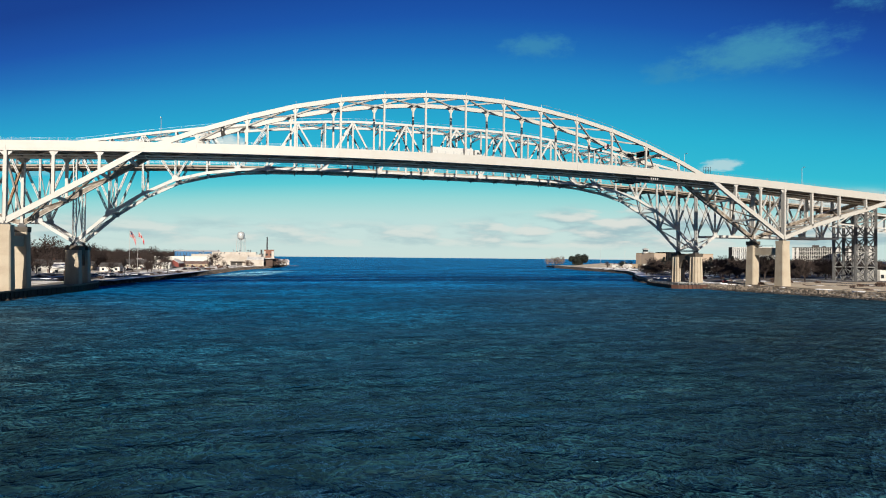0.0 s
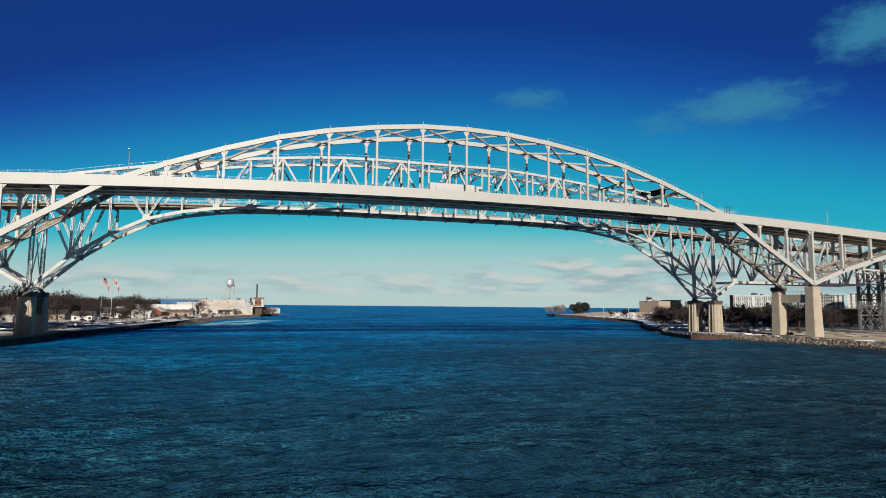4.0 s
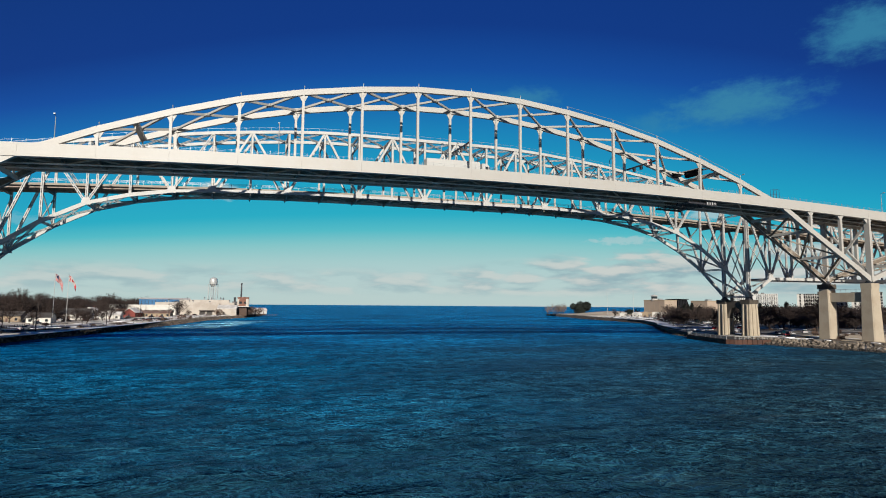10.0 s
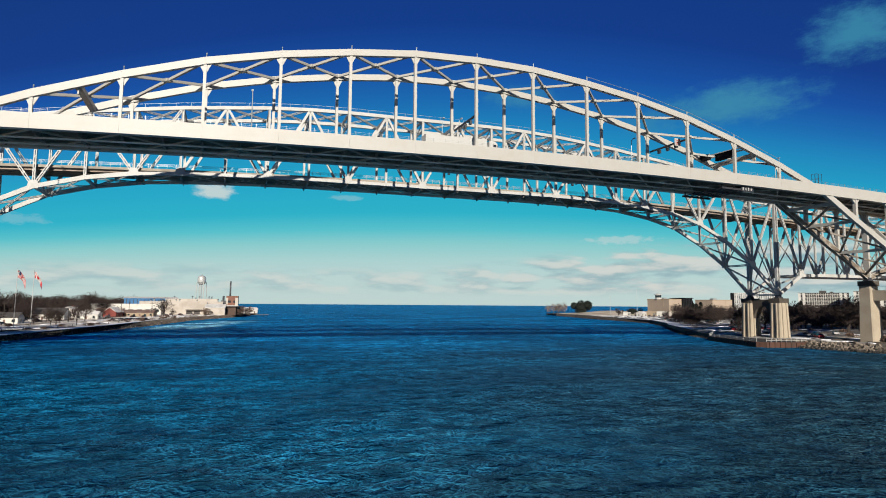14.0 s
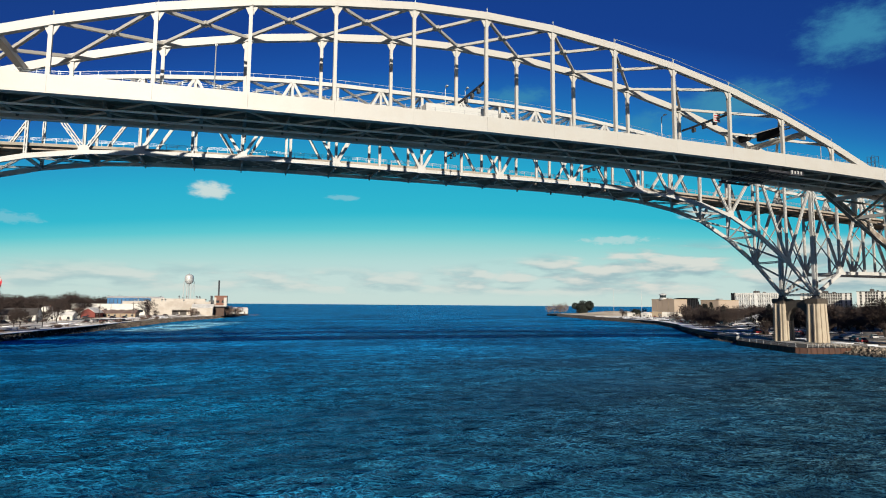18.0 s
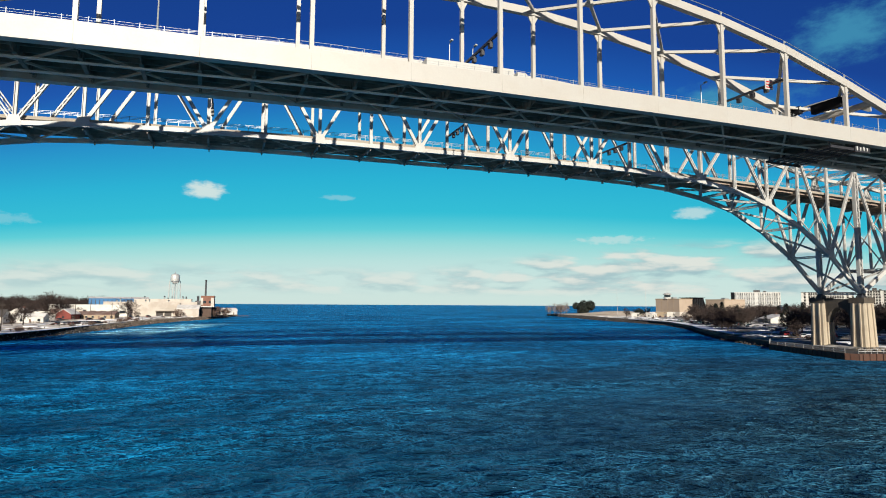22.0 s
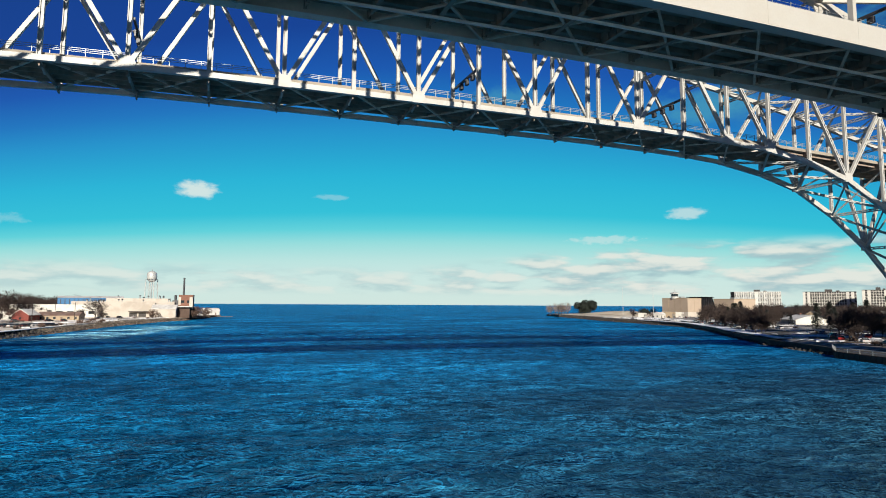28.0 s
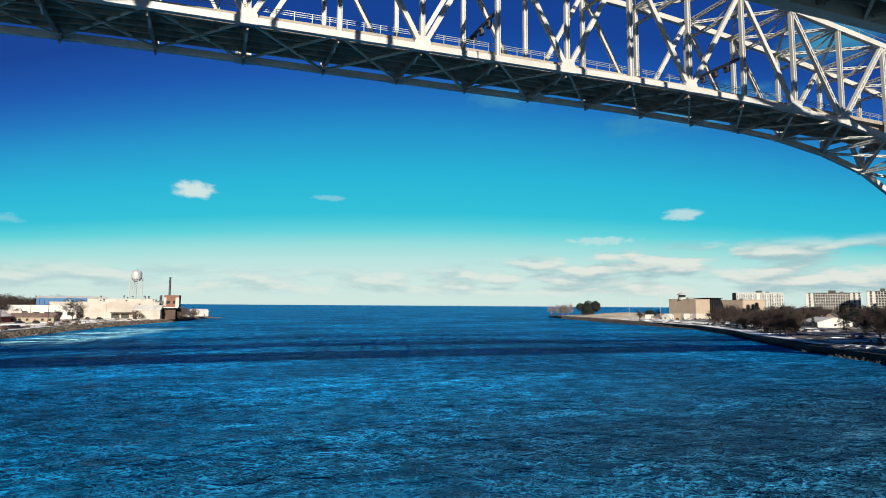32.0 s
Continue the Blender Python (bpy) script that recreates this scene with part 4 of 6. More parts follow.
part("access_walk", Geo().box(xs0 - 1.4, YF + 2.4, 53.3, xs0 - 0.5, YF + 11.0, 53.5), WHITE, ms)


def street_lamp(x, y, z, h, reach):
    l = thing("street_lamp", "slim grey street lamp standing on the bridge deck", "street lamp", "bridge lamps")
    part("pole", Geo().cyl((x, y, z), (x, y, z + h), 0.14, 0.08, 8), GALV, l)
    part("arm", Geo().cyl((x, y, z + h - 0.1), (x, y + reach, z + h + 0.15), 0.05, 0.05, 6), GALV, l)
    part("lamp_head", Geo().box(x - 0.2, y + reach - 0.35, z + h + 0.05, x + 0.2, y + reach + 0.35, z + h + 0.28), GALV, l)
    return l


for i in range(-3, 5):
    x = -38.6 + 51.0 * i
    if i == 1:
        street_lamp(x, YF + 1.0, near_top(x) - 1.0, 9.6, 1.2)
    else:
        street_lamp(x, YB - 1.0, near_top(x) - 1.0, 11.5, -1.2)
street_lamp(222.4, YB - 6.0, near_top(222) - 1.0, 10.5, -1.0)
street_lamp(57.0, YB - 5.7, near_top(57) - 1.0, 9.6, -0.8)

# cables over the arch and the marker cage at its end
cb = Geo()
for a in range(2, 6):
    cb.cyl((near_x(a), YF, RIB[a] + 1.9), (near_x(a + 1), YF, RIB[a + 1] + 1.9), 0.05, 0.05, 5)
    cb.cyl((near_x(a), YF, RIB[a] + 0.7), (near_x(a), YF, RIB[a] + 1.95), 0.05, 0.05, 5)
part("hand_cable", cb, GALV, bridge)
for k in range(-6, 7):
    xk = near_x(k) + 0.2
    part("marker_light", Geo().cyl((xk, YF, RIB[abs(k)] + 0.6), (xk, YF, RIB[abs(k)] + 1.4), 0.06, 0.06, 6).lathe(xk, YF, [(0.12, RIB[abs(k)] + 1.4), (0.16, RIB[abs(k)] + 1.6), (0.05, RIB[abs(k)] + 1.8)], 8), GALV, bridge)
for sg in (1,):
    xe = near_x(7 * sg) - sg * 2.0
    ze = near_top(xe)
    g = Geo()
    for dx in (-1.2, 0, 1.2):
        for dy in (-0.5, 0.5):
            g.beam((xe + dx, YF + dy, ze), (xe + dx, YF + dy, ze + 2.8), 0.07, 0.07)
    for hz in (1.4, 2.8):
        for dy in (-0.5, 0.5):
            g.beam((xe - 1.2, YF + dy, ze + hz), (xe + 1.2, YF + dy, ze + hz), 0.06, 0.06)
    part("rib_gate", g, DARK, bridge)


# inspection traveller slung under the floor
tv = thing("inspection_traveller", "dark steel inspection platform slung under the arch bridge", "inspection platform")
for y in (YF + 1.0, YF + 5.5, YF + 10.5, YB - 1.0):
    for x in (132.0, 140.0):
        part("hanger_post", Geo().box(x - 0.1, y - 0.1, near_top(x) - 4.1, x + 0.1, y + 0.1, near_top(x) - 2.9), DARK, tv)
for y in (YF + 0.6, YF + 5.5, YF + 10.5, YB - 0.6):
    part("long_beam", Geo().laced((131.5, y, near_top(131.5) - 4.0), (141, y, near_top(141) - 4.0), 0.35, 0.5), DARK, tv)
for i in range(6):
    x = 132 + 1.7 * i
    part("floor_plank", Geo().box(x - 0.5, YF + 0.4, near_top(x) - 3.95, x + 0.5, YB - 0.4, near_top(x) - 3.87), DARK, tv)
mk = part("name_board", Geo().box(137.6, YF + 0.2, near_top(139) - 4.5, 141.6, YF + 0.3, near_top(139) - 3.2), DARK, tv, "dark board with unreadable white marks")
for i in range(4):
    part("mark_bar", Geo().box(138.0 + i * 0.9, YF + 0.15, near_top(139) - 4.2, 138.3 + i * 0.9, YF + 0.195, near_top(139) - 3.4 - 0.15 * (i % 2)), WHITE, mk)


def wheel(g, x, y, z, r, w):
    g.cyl((x, y - w / 2, z), (x, y + w / 2, z), r, r, 14)
    return g


def truck(x, y, z):
    """A tractor and semi-trailer, its front towards +x."""
    t = thing("semi_truck", "white semi-trailer truck standing on the arch bridge deck", "truck")
    part("trailer_box", Geo().box(x - 8, y - 1.3, z + 1.15, x + 7.2, y + 1.3, z + 4.1), WHITE, t)
    part("trailer_rail", Geo().box(x - 7.9, y - 1.2, z + 0.95, x + 7.1, y + 1.2, z + 1.15), DARK, t)
    c = part("cab", Geo().poly([(x + 7.9, z + 0.7), (x + 11.6, z + 0.7), (x + 11.6, z + 1.9), (x + 10.3, z + 2.1), (x + 9.9, z + 3.2), (x + 9.4, z + 3.8), (x + 7.9, z + 3.8)], "y", y - 1.2, y + 1.2), WHITE, t)
    part("windscreen", Geo().quadbox([(x + 10.32, y - 1.0, z + 2.15), (x + 10.36, y - 1.0, z + 2.15), (x + 10.36, y + 1.0, z + 2.15), (x + 10.32, y + 1.0, z + 2.15), (x + 9.95, y - 1.0, z + 3.1), (x + 9.99, y - 1.0, z + 3.1), (x + 9.99, y + 1.0, z + 3.1), (x + 9.95, y + 1.0, z + 3.1)]), GLASS, c)
    part("side_window", Geo().box(x + 8.8, y - 1.22, z + 2.2, x + 9.7, y - 1.2, z + 2.95), GLASS, c)
    for xx in (-6.6, -5.3, 8.4, 9.4, 11.0):
        for sy in (-1.0, 1.0):
            part("wheel", wheel(Geo(), x + xx, y + sy, z + 0.5, 0.5, 0.35), RUBBER, t)
    part("front_bumper", Geo().box(x + 11.55, y - 1.2, z + 0.4, x + 11.8, y + 1.2, z + 0.8), GALV, t)
    part("tank", Geo().cyl((x + 8.2, y - 1.15, z + 0.75), (x + 9.3, y - 1.15, z + 0.75), 0.3, 0.3, 10), GALV, t)
    part("mirror", Geo().box(x + 9.9, y - 1.5, z + 2.3, x + 10.0, y - 1.25, z + 2.8), DARK, c)
    return t


truck(59.0, YF + 5.2, near_top(59) - 1.0)


# both bridges cross the river a few degrees off square: their northern planes stand further west
def skew(ob, y0, k):
    lean = Matrix(((1, k, 0, -k * y0), (0, 1, 0, 0), (0, 0, 1, 0), (0, 0, 0, 1)))
    for c in ob.children_recursive:
        c.data.transform(lean)


for ob in [o for o in bpy.data.objects if o.parent is None and o.type == "EMPTY"]:
    first_y = min((v.co.y for c in ob.children for v in c.data.vertices), default=0)
    if 180 < first_y < 225:
        skew(ob, YF, -0.084)
    elif 225 <= first_y < 260:
        skew(ob, YS, -0.06)

# ---- the banks: trees, buildings, cars ----
BARK = material("winter_bark", (0.034, 0.025, 0.020), 0.9, (0.020, 0.015, 0.012), 0.8, 0.5, 5.0, 0.3, island=0.25)
TWIG = material("bare_twigs", (0.034, 0.0205, 0.016), 0.9, (0.013, 0.0095, 0.008), 0.2, 0.6, 2.0, 0.2, island=0.35)
NEEDLE = material("dark_evergreen", (0.009, 0.0145, 0.009), 0.9, (0.006, 0.009, 0.006), 0.3, 0.6, 3.0, 0.4, island=0.3)
SHRUB = material("tan_shrub_twigs", (0.213, 0.174, 0.151), 0.9, (0.112, 0.0784, 0.056), 0.3, 0.6, 3.0, 0.3, island=0.3)
SHRUB_DARK = material("brown_shrub_twigs", (0.12, 0.075, 0.055), 0.9, (0.06, 0.035, 0.028), 0.3, 0.6, 3.0, 0.3, island=0.3)
CREAM_WALL = material("cream_mill_wall", (0.44, 0.395, 0.345), 0.8, (0.33, 0.285, 0.24), 0.16, 0.7, 1.5, 0.1, rust=0.15)
WHITE_WALL = material("white_siding", (0.56, 0.54, 0.495), 0.7, (0.40, 0.37, 0.325), 0.3, 0.5, 2.0, 0.1)
TAN_WALL = material("tan_panel_wall", (0.35, 0.275, 0.21), 0.8, (0.295, 0.225, 0.17), 0.1, 0.6, 1.5, 0.1)
SAND_WALL = material("sand_block_wall", (0.308, 0.235, 0.157), 0.8, (0.258, 0.196, 0.129), 0.1, 0.6, 1.5, 0.1)
BRICK = material("red_brick_wall", (0.185, 0.084, 0.056), 0.85, (0.134, 0.056, 0.0392), 0.4, 0.6, 3.0, 0.2)
BARN = material("red_shed_boards", (0.168, 0.0336, 0.0252), 0.8, (0.112, 0.0224, 0.0168), 0.4, 0.6, 3.0, 0.2)
BLUE = material("blue_metal_siding", (0.025, 0.14, 0.31), 0.5, (0.016, 0.09, 0.21), 0.2, 0.6, 3.0, 0.1)
ROOF_DARK = material("dark_shingle_roof", (0.0504, 0.0448, 0.042), 0.9, (0.112, 0.106, 0.101), 0.3, 0.6, 3.0, 0.3)
ROOF_SNOW = material("snow_dusted_roof", (0.62, 0.60, 0.57), 0.85, (0.30, 0.275, 0.25), 0.25, 0.6, 2.0, 0.3)
ROOF_BROWN = material("brown_roof", (0.134, 0.0784, 0.0616), 0.85, (0.224, 0.19, 0.168), 0.3, 0.6, 2.0, 0.3)
RUST = material("rusty_sheet_piling", (0.075, 0.032, 0.019), 0.85, (0.0392, 0.0224, 0.0168), 0.5, 0.7, 3.0, 0.4, stretch=(1, 1, 0.25))
ASPHALT = material("asphalt", (0.055, 0.055, 0.058), 0.9, (0.09, 0.09, 0.09), 0.2, 0.6, 3.0, 0.3)
SNOW = material("old_snow", (0.80, 0.80, 0.82), 0.8, (0.55, 0.53, 0.51), 0.15, 0.5, 1.5, 0.3)
SALTED = material("salted_gravel", (0.66, 0.60, 0.53), 0.9, (0.38, 0.33, 0.28), 0.15, 0.7, 1.5, 0.3)
# dark piling; the seawall's and dock's shade is put into this colour
DARKWALL = material("dark_piling", (0.028, 0.022, 0.018), 0.85, (0.014, 0.012, 0.010), 0.4, 0.7, 2.0, 0.4)
SEAWALL = material("seawall_concrete", (0.168, 0.151, 0.123), 0.9, (0.0896, 0.0784, 0.0672), 0.3, 0.6, 2.0, 0.3)
SILVER = material("silver_tank_paint", (0.50, 0.50, 0.48), 0.4, (0.34, 0.34, 0.33), 0.3, 0.5, 2.0, 0.05, metal=0.3)
CAR_WHITE = material("white_car_paint", (0.42, 0.42, 0.42), 0.3, bump=0.0)
CAR_BLACK = material("black_car_paint", (0.02, 0.02, 0.022), 0.25, bump=0.0)
CAR_GREY = material("grey_car_paint", (0.112, 0.118, 0.123), 0.3, bump=0.0)


BLACK = material("deep_shaded_glass", (0.006, 0.0065, 0.008), 0.75, bump=0.0, spec=0.1)


def limb(g, p, d, n, r, rng, depth, kids, spread):
    q = p + d * n
    g.cyl(p, q, r, r * 0.62, 5 if r > 0.12 else 3)
    if not depth:
        return
    for i in range(kids):
        side = d.orthogonal().normalized()
        side.rotate(Matrix.Rotation(rng.uniform(0, math.tau), 3, d))
        e = (d + side * spread * rng.uniform(0.5, 1.15) + Vector((0, 0, 0.12))).normalized()
        start = p + d * n * rng.uniform(0.55, 1.0)
        limb(g, start, e, n * rng.uniform(0.58, 0.82), max(r * rng.uniform(0.45, 0.62), 0.045), rng, depth - 1, kids, spread)


def twig_haze(g, c, rx, rz, n, size, rng):
    """Fine twigs as thin slivers spread through a crown."""
    for _ in range(n):
        v = Vector((rng.gauss(0, 1), rng.gauss(0, 1), rng.gauss(0, 1))).normalized() * rng.random() ** 0.4
        p = c + Vector((v.x * rx, v.y * rx, v.z * rz))
        u = (v + Vector((rng.gauss(0, 0.8), rng.gauss(0, 0.8), 0.25 + rng.gauss(0, 0.6)))).normalized() * size * rng.uniform(0.6, 1.4)
        side = u.orthogonal().normalized() * size * 0.16
        o = len(g.v)
        g.v += [tuple(p - side), tuple(p + side), tuple(p + u)]
        g.f.append((o, o + 1, o + 2))


def bare_tree(seed, h, depth=4, kids=4, label="bare brown winter tree on the bank", mat=TWIG, spread=0.85):
    """A leafless tree at the origin: a trunk that splits into limbs, branches and twigs."""
    rng = random.Random(seed)
    t = thing("bare_tree", label, "tree", "bare trees")
    tr, cr = Geo(), Geo()
    top_of_trunk = Vector((rng.uniform(-0.3, 0.3), rng.uniform(-0.3, 0.3), h * 0.22))
    tr.cyl((0, 0, -0.4), top_of_trunk, h * 0.026, h * 0.02, 8)
    tr.cyl((0, 0, -0.4), (0, 0, 0.5), h * 0.036, h * 0.026, 8)
    for i in range(5):
        a = i * math.tau / 5 + rng.uniform(-0.5, 0.5)
        tilt = rng.uniform(0.35, 0.95) if i else 0.1
        d = Vector((math.cos(a) * tilt, math.sin(a) * tilt, 1)).normalized()
        limb(cr, top_of_trunk - Vector((0, 0, h * 0.05 * (i > 0))), d, h * rng.uniform(0.26, 0.34), h * 0.0135, rng, depth - 1, kids, spread)
    twig_haze(cr, Vector((0, 0, h * 0.58)), h * 0.36, h * 0.36, 500, h * 0.07, rng)
    part("trunk", tr, BARK, t)
    part("crown", cr, mat, t)
    return t


def evergreen(seed, h, w, label):
    """A needle tree: a trunk and whorls of drooping sprays made of many small blades."""
    rng = random.Random(seed)
    t = thing("evergreen_tree", label, "tree", "evergreens")
    part("trunk", Geo().cyl((0, 0, -0.3), (0, 0, h * 0.9), h * 0.02, h * 0.006, 7), BARK, t)
    g = Geo()
    n = 900
    for i in range(n):
        f = rng.random() ** 0.8
        z = h * (0.12 + 0.86 * f)
        rr = w * (1 - f) ** 0.75 * rng.uniform(0.35, 1.0) * (1 + 0.25 * math.sin(7 * f * math.pi))
        a = rng.uniform(0, math.tau)
        c = Vector((rr * math.cos(a), rr * math.sin(a), z - rr * 0.25))
        d = Vector((math.cos(a + rng.uniform(-0.6, 0.6)), math.sin(a + rng.uniform(-0.6, 0.6)), rng.uniform(-0.5, 0.15)))
        s = Vector((-d.y, d.x, rng.uniform(-0.3, 0.3))) * w * 0.09
        o = len(g.v)
        g.v += [tuple(c - s), tuple(c + s), tuple(c + d * w * 0.3)]
        g.f.append((o, o + 1, o + 2))
    part("crown", g, NEEDLE, t)
    return t


def bush_clump(name, x, y, z, w, d, h, n, mat, seed, label, category="bush", blade=0.7):
    """A dense rounded clump of many small leaf sprays with an uneven outline."""
    rng = random.Random(seed)
    t = thing(name, label, category)
    lobes = [(rng.uniform(-0.5, 0.5) * w, rng.uniform(-0.5, 0.5) * d, rng.uniform(0.26, 0.64) * h, rng.uniform(0.22, 0.36)) for _ in range(12)]
    g, tr = Geo(), Geo()
    for lx, ly, lz, lr in lobes:
        tr.cyl((x + lx * 0.6, y + ly * 0.6, z - 0.3), (x + lx, y + ly, z + lz), 0.22, 0.08, 5)
    for i in range(n):
        lx, ly, lz, lr = rng.choice(lobes)
        v = Vector((rng.gauss(0, 1), rng.gauss(0, 1), rng.gauss(0, 1))).normalized() * rng.uniform(0.75, 1.05)
        c = Vector((x + lx + v.x * lr * w * 0.85, y + ly + v.y * lr * d * 0.85, z + max(0.2, lz + v.z * lr * h)))
        u = Vector((rng.gauss(0, 1), rng.gauss(0, 1), rng.gauss(0, 1))).normalized() * blade
        s = v.orthogonal().normalized() * blade * 0.45
        o = len(g.v)
        g.v += [tuple(c - s), tuple(c + s), tuple(c + u)]
        g.f.append((o, o + 1, o + 2))
    part("stem", tr, BARK, t)
    part("foliage", g, mat, t)
    return t


def turned(ob, x, y, z, rz):
    ob.matrix_basis = pose(x, y, z, 0, 0, rz)
    return ob


def gable_house(x, y, rz, w, d, h, rise, wall, roof, label, windows=3, name="house", category="house", chimney=False, door=True):
    """A house with its ridge along its own x axis, w long and d deep, its front towards its own -y."""
    t = thing(name, label, category, "houses on the banks" if category == "house" else "")
    g = Geo().poly([(-d / 2, 0), (d / 2, 0), (d / 2, h), (0, h + rise), (-d / 2, h)], "x", -w / 2, w / 2)
    part("wall", g, wall, t)
    for k in (-1, 1):
        a, b = (k * (d / 2 + 0.45), h - 0.45 * rise / (d / 2)), (0, h + rise)
        g = Geo().poly([(a[0], a[1]), (b[0], b[1]), (b[0], b[1] + 0.3), (a[0], a[1] + 0.3)], "x", -w / 2 - 0.4, w / 2 + 0.4)
        part("roof_slope", g, roof, t)
    for i in range(windows):
        xx = -w / 2 + w * (i + 0.5) / windows
        if door and i == windows // 2:
            part("door", Geo().box(xx - 0.5, -d / 2 - 0.08, 0, xx + 0.5, -d / 2 + 0.02, 2.1), ROOF_BROWN, t)
        else:
            wi = part("window", Geo().box(xx - 0.65, -d / 2 - 0.05, 0.9, xx + 0.65, -d / 2 + 0.02, 2.2), GLASS, t)
            part("window_frame", Geo().box(xx - 0.75, -d / 2 - 0.09, 2.2, xx + 0.75, -d / 2 - 0.01, 2.32).box(xx - 0.75, -d / 2 - 0.11, 0.78, xx + 0.75, -d / 2 - 0.01, 0.9), WHITE, wi)
    for k in (-1, 1):
        part("window", Geo().box(k * w / 2 - 0.05, -0.6, 1.0, k * w / 2 + 0.05, 0.6, 2.2), GLASS, t)
    if chimney:
        part("chimney", Geo().box(w * 0.2 - 0.4, -0.4, h, w * 0.2 + 0.4, 0.4, h + rise + 1.2), BRICK, t)
    return turned(t, x, y, 2.2, rz)


def flat_block(name, x, y, rz, w, d, h, wall, roof, label, category="building", bays=0, storeys=1, base=None, doors=()):
    """A flat-roofed building with parapet and rows of windows on its front (-y) and its west end (-x)."""
    t = thing(name, label, category)
    part("wall", Geo().box(-w / 2, -d / 2, -0.5, w / 2, d / 2, h), wall, t)
    part("roof", Geo().box(-w / 2 + 0.3, -d / 2 + 0.3, h - 0.05, w / 2 - 0.3, d / 2 - 0.3, h + 0.06), roof, t)
    g = Geo()
    for x0, y0, x1, y1 in ((-w / 2 - 0.08, -d / 2 - 0.08, w / 2 + 0.08, -d / 2 + 0.25), (-w / 2 - 0.08, d / 2 - 0.25, w / 2 + 0.08, d / 2 + 0.08), (-w / 2 - 0.08, -d / 2 + 0.25, -w / 2 + 0.25, d / 2 - 0.25), (w / 2 - 0.25, -d / 2 + 0.25, w / 2 + 0.08, d / 2 - 0.25)):
        g.box(x0, y0, h - 0.3, x1, y1, h + 0.45)
    part("parapet", g, wall, t)
    if base:
        part("base_course", Geo().box(-w / 2 - 0.15, -d / 2 - 0.15, -0.5, w / 2 + 0.15, d / 2 + 0.15, base[0]), base[1], t)
    for s in range(storeys):
        z0 = h * (s + 0.3) / storeys
        for i in range(bays):
            xx = -w / 2 + w * (i + 0.5) / bays
            wi = part("window", Geo().box(xx - w / bays * 0.3, -d / 2 - 0.05, z0, xx + w / bays * 0.3, -d / 2 + 0.02, z0 + min(2.0, h / storeys * 0.45)), GLASS, t)
            part("window_sill", Geo().box(xx - w / bays * 0.33, -d / 2 - 0.16, z0 - 0.14, xx + w / bays * 0.33, -d / 2 - 0.0, z0), SEAWALL, wi)
    for xx, ww, hh in doors:
        part("loading_door", Geo().box(xx - ww / 2, -d / 2 - 0.06, 0, xx + ww / 2, -d / 2 + 0.02, hh), ROOF_DARK, t)
    return turned(t, x, y, 2.2, rz)


PANE = Geo().box(-0.5, -0.06, 0, 0.5, 0.06, 1).mesh("window_pane", GLASS)
PANE_DARK = Geo().box(-0.5, -0.06, 0, 0.5, 0.06, 1).mesh("window_pane_shaded", BLACK)
SLAB = Geo().box(-0.5, -0.5, 0, 0.5, 0.5, 1).mesh("balcony", WHITE_WALL)


def apartment_tower(ax, ay, bx, by, h, storeys, bays, label, dark_end, shaded):
    """A tall slab block whose long west side runs from a to b: floors, windows, balconies, rooftop plant."""
    w = math.hypot(bx - ax, by - ay)
    t = thing("apartment_tower", label, "apartment building", "apartment towers")
    d = 18.0
    part("wall", Geo().box(0, 0, 0, w, d, h), WHITE_WALL, t)
    part("parapet", Geo().box(-0.2, -0.2, h, w + 0.2, d + 0.2, h + 0.9), ROOF_DARK if shaded else WHITE_WALL, t)
    part("lift_house", Geo().box(w * 0.42, 4, h + 0.9, w * 0.56, 12, h + 5.4), ROOF_DARK, t)
    part("vent_house", Geo().box(w * 0.63, 5, h + 0.9, w * 0.7, 9, h + 3.2), ROOF_DARK, t)
    part("antenna", Geo().cyl((w * 0.47, 7, h + 5.4), (w * 0.47, 7, h + 9.5), 0.25, 0.1, 6), DARK, t)
    if dark_end:
        part("stair_core", Geo().box(-8, 1, 0, -0.01, d - 1, h + 0.6), BLACK, t)
    fh, bw = h / storeys, w / bays
    wide, tall = (0.8, 0.74) if shaded else (0.5, 0.42)
    for s in range(storeys):
        for i in range(bays):
            solid_bay = i in (0, 2, bays - 4, bays - 2) if shaded else (i * 7) % bays == 3
            if solid_bay:
                continue
            ob = new("window_pane", PANE_DARK if shaded else PANE)
            ob.parent = t
            ob.matrix_basis = Matrix.Translation((bw * (i + 0.5), -0.02, fh * s + 0.6)) @ Matrix.Diagonal((bw * wide, 1, fh * tall, 1))
            if (i % 3 != 1) if not shaded else i % 5 == 4:
                ob = new("balcony", SLAB)
                ob.parent = t
                ob.matrix_basis = Matrix.Translation((bw * (i + 0.5), -0.75, fh * s - 0.1)) @ Matrix.Diagonal((bw * 0.9, 1.5, 0.7, 1))
    t.matrix_basis = pose(ax, ay, 2.3, 0, 0, math.degrees(math.atan2(by - ay, bx - ax)))
    return t


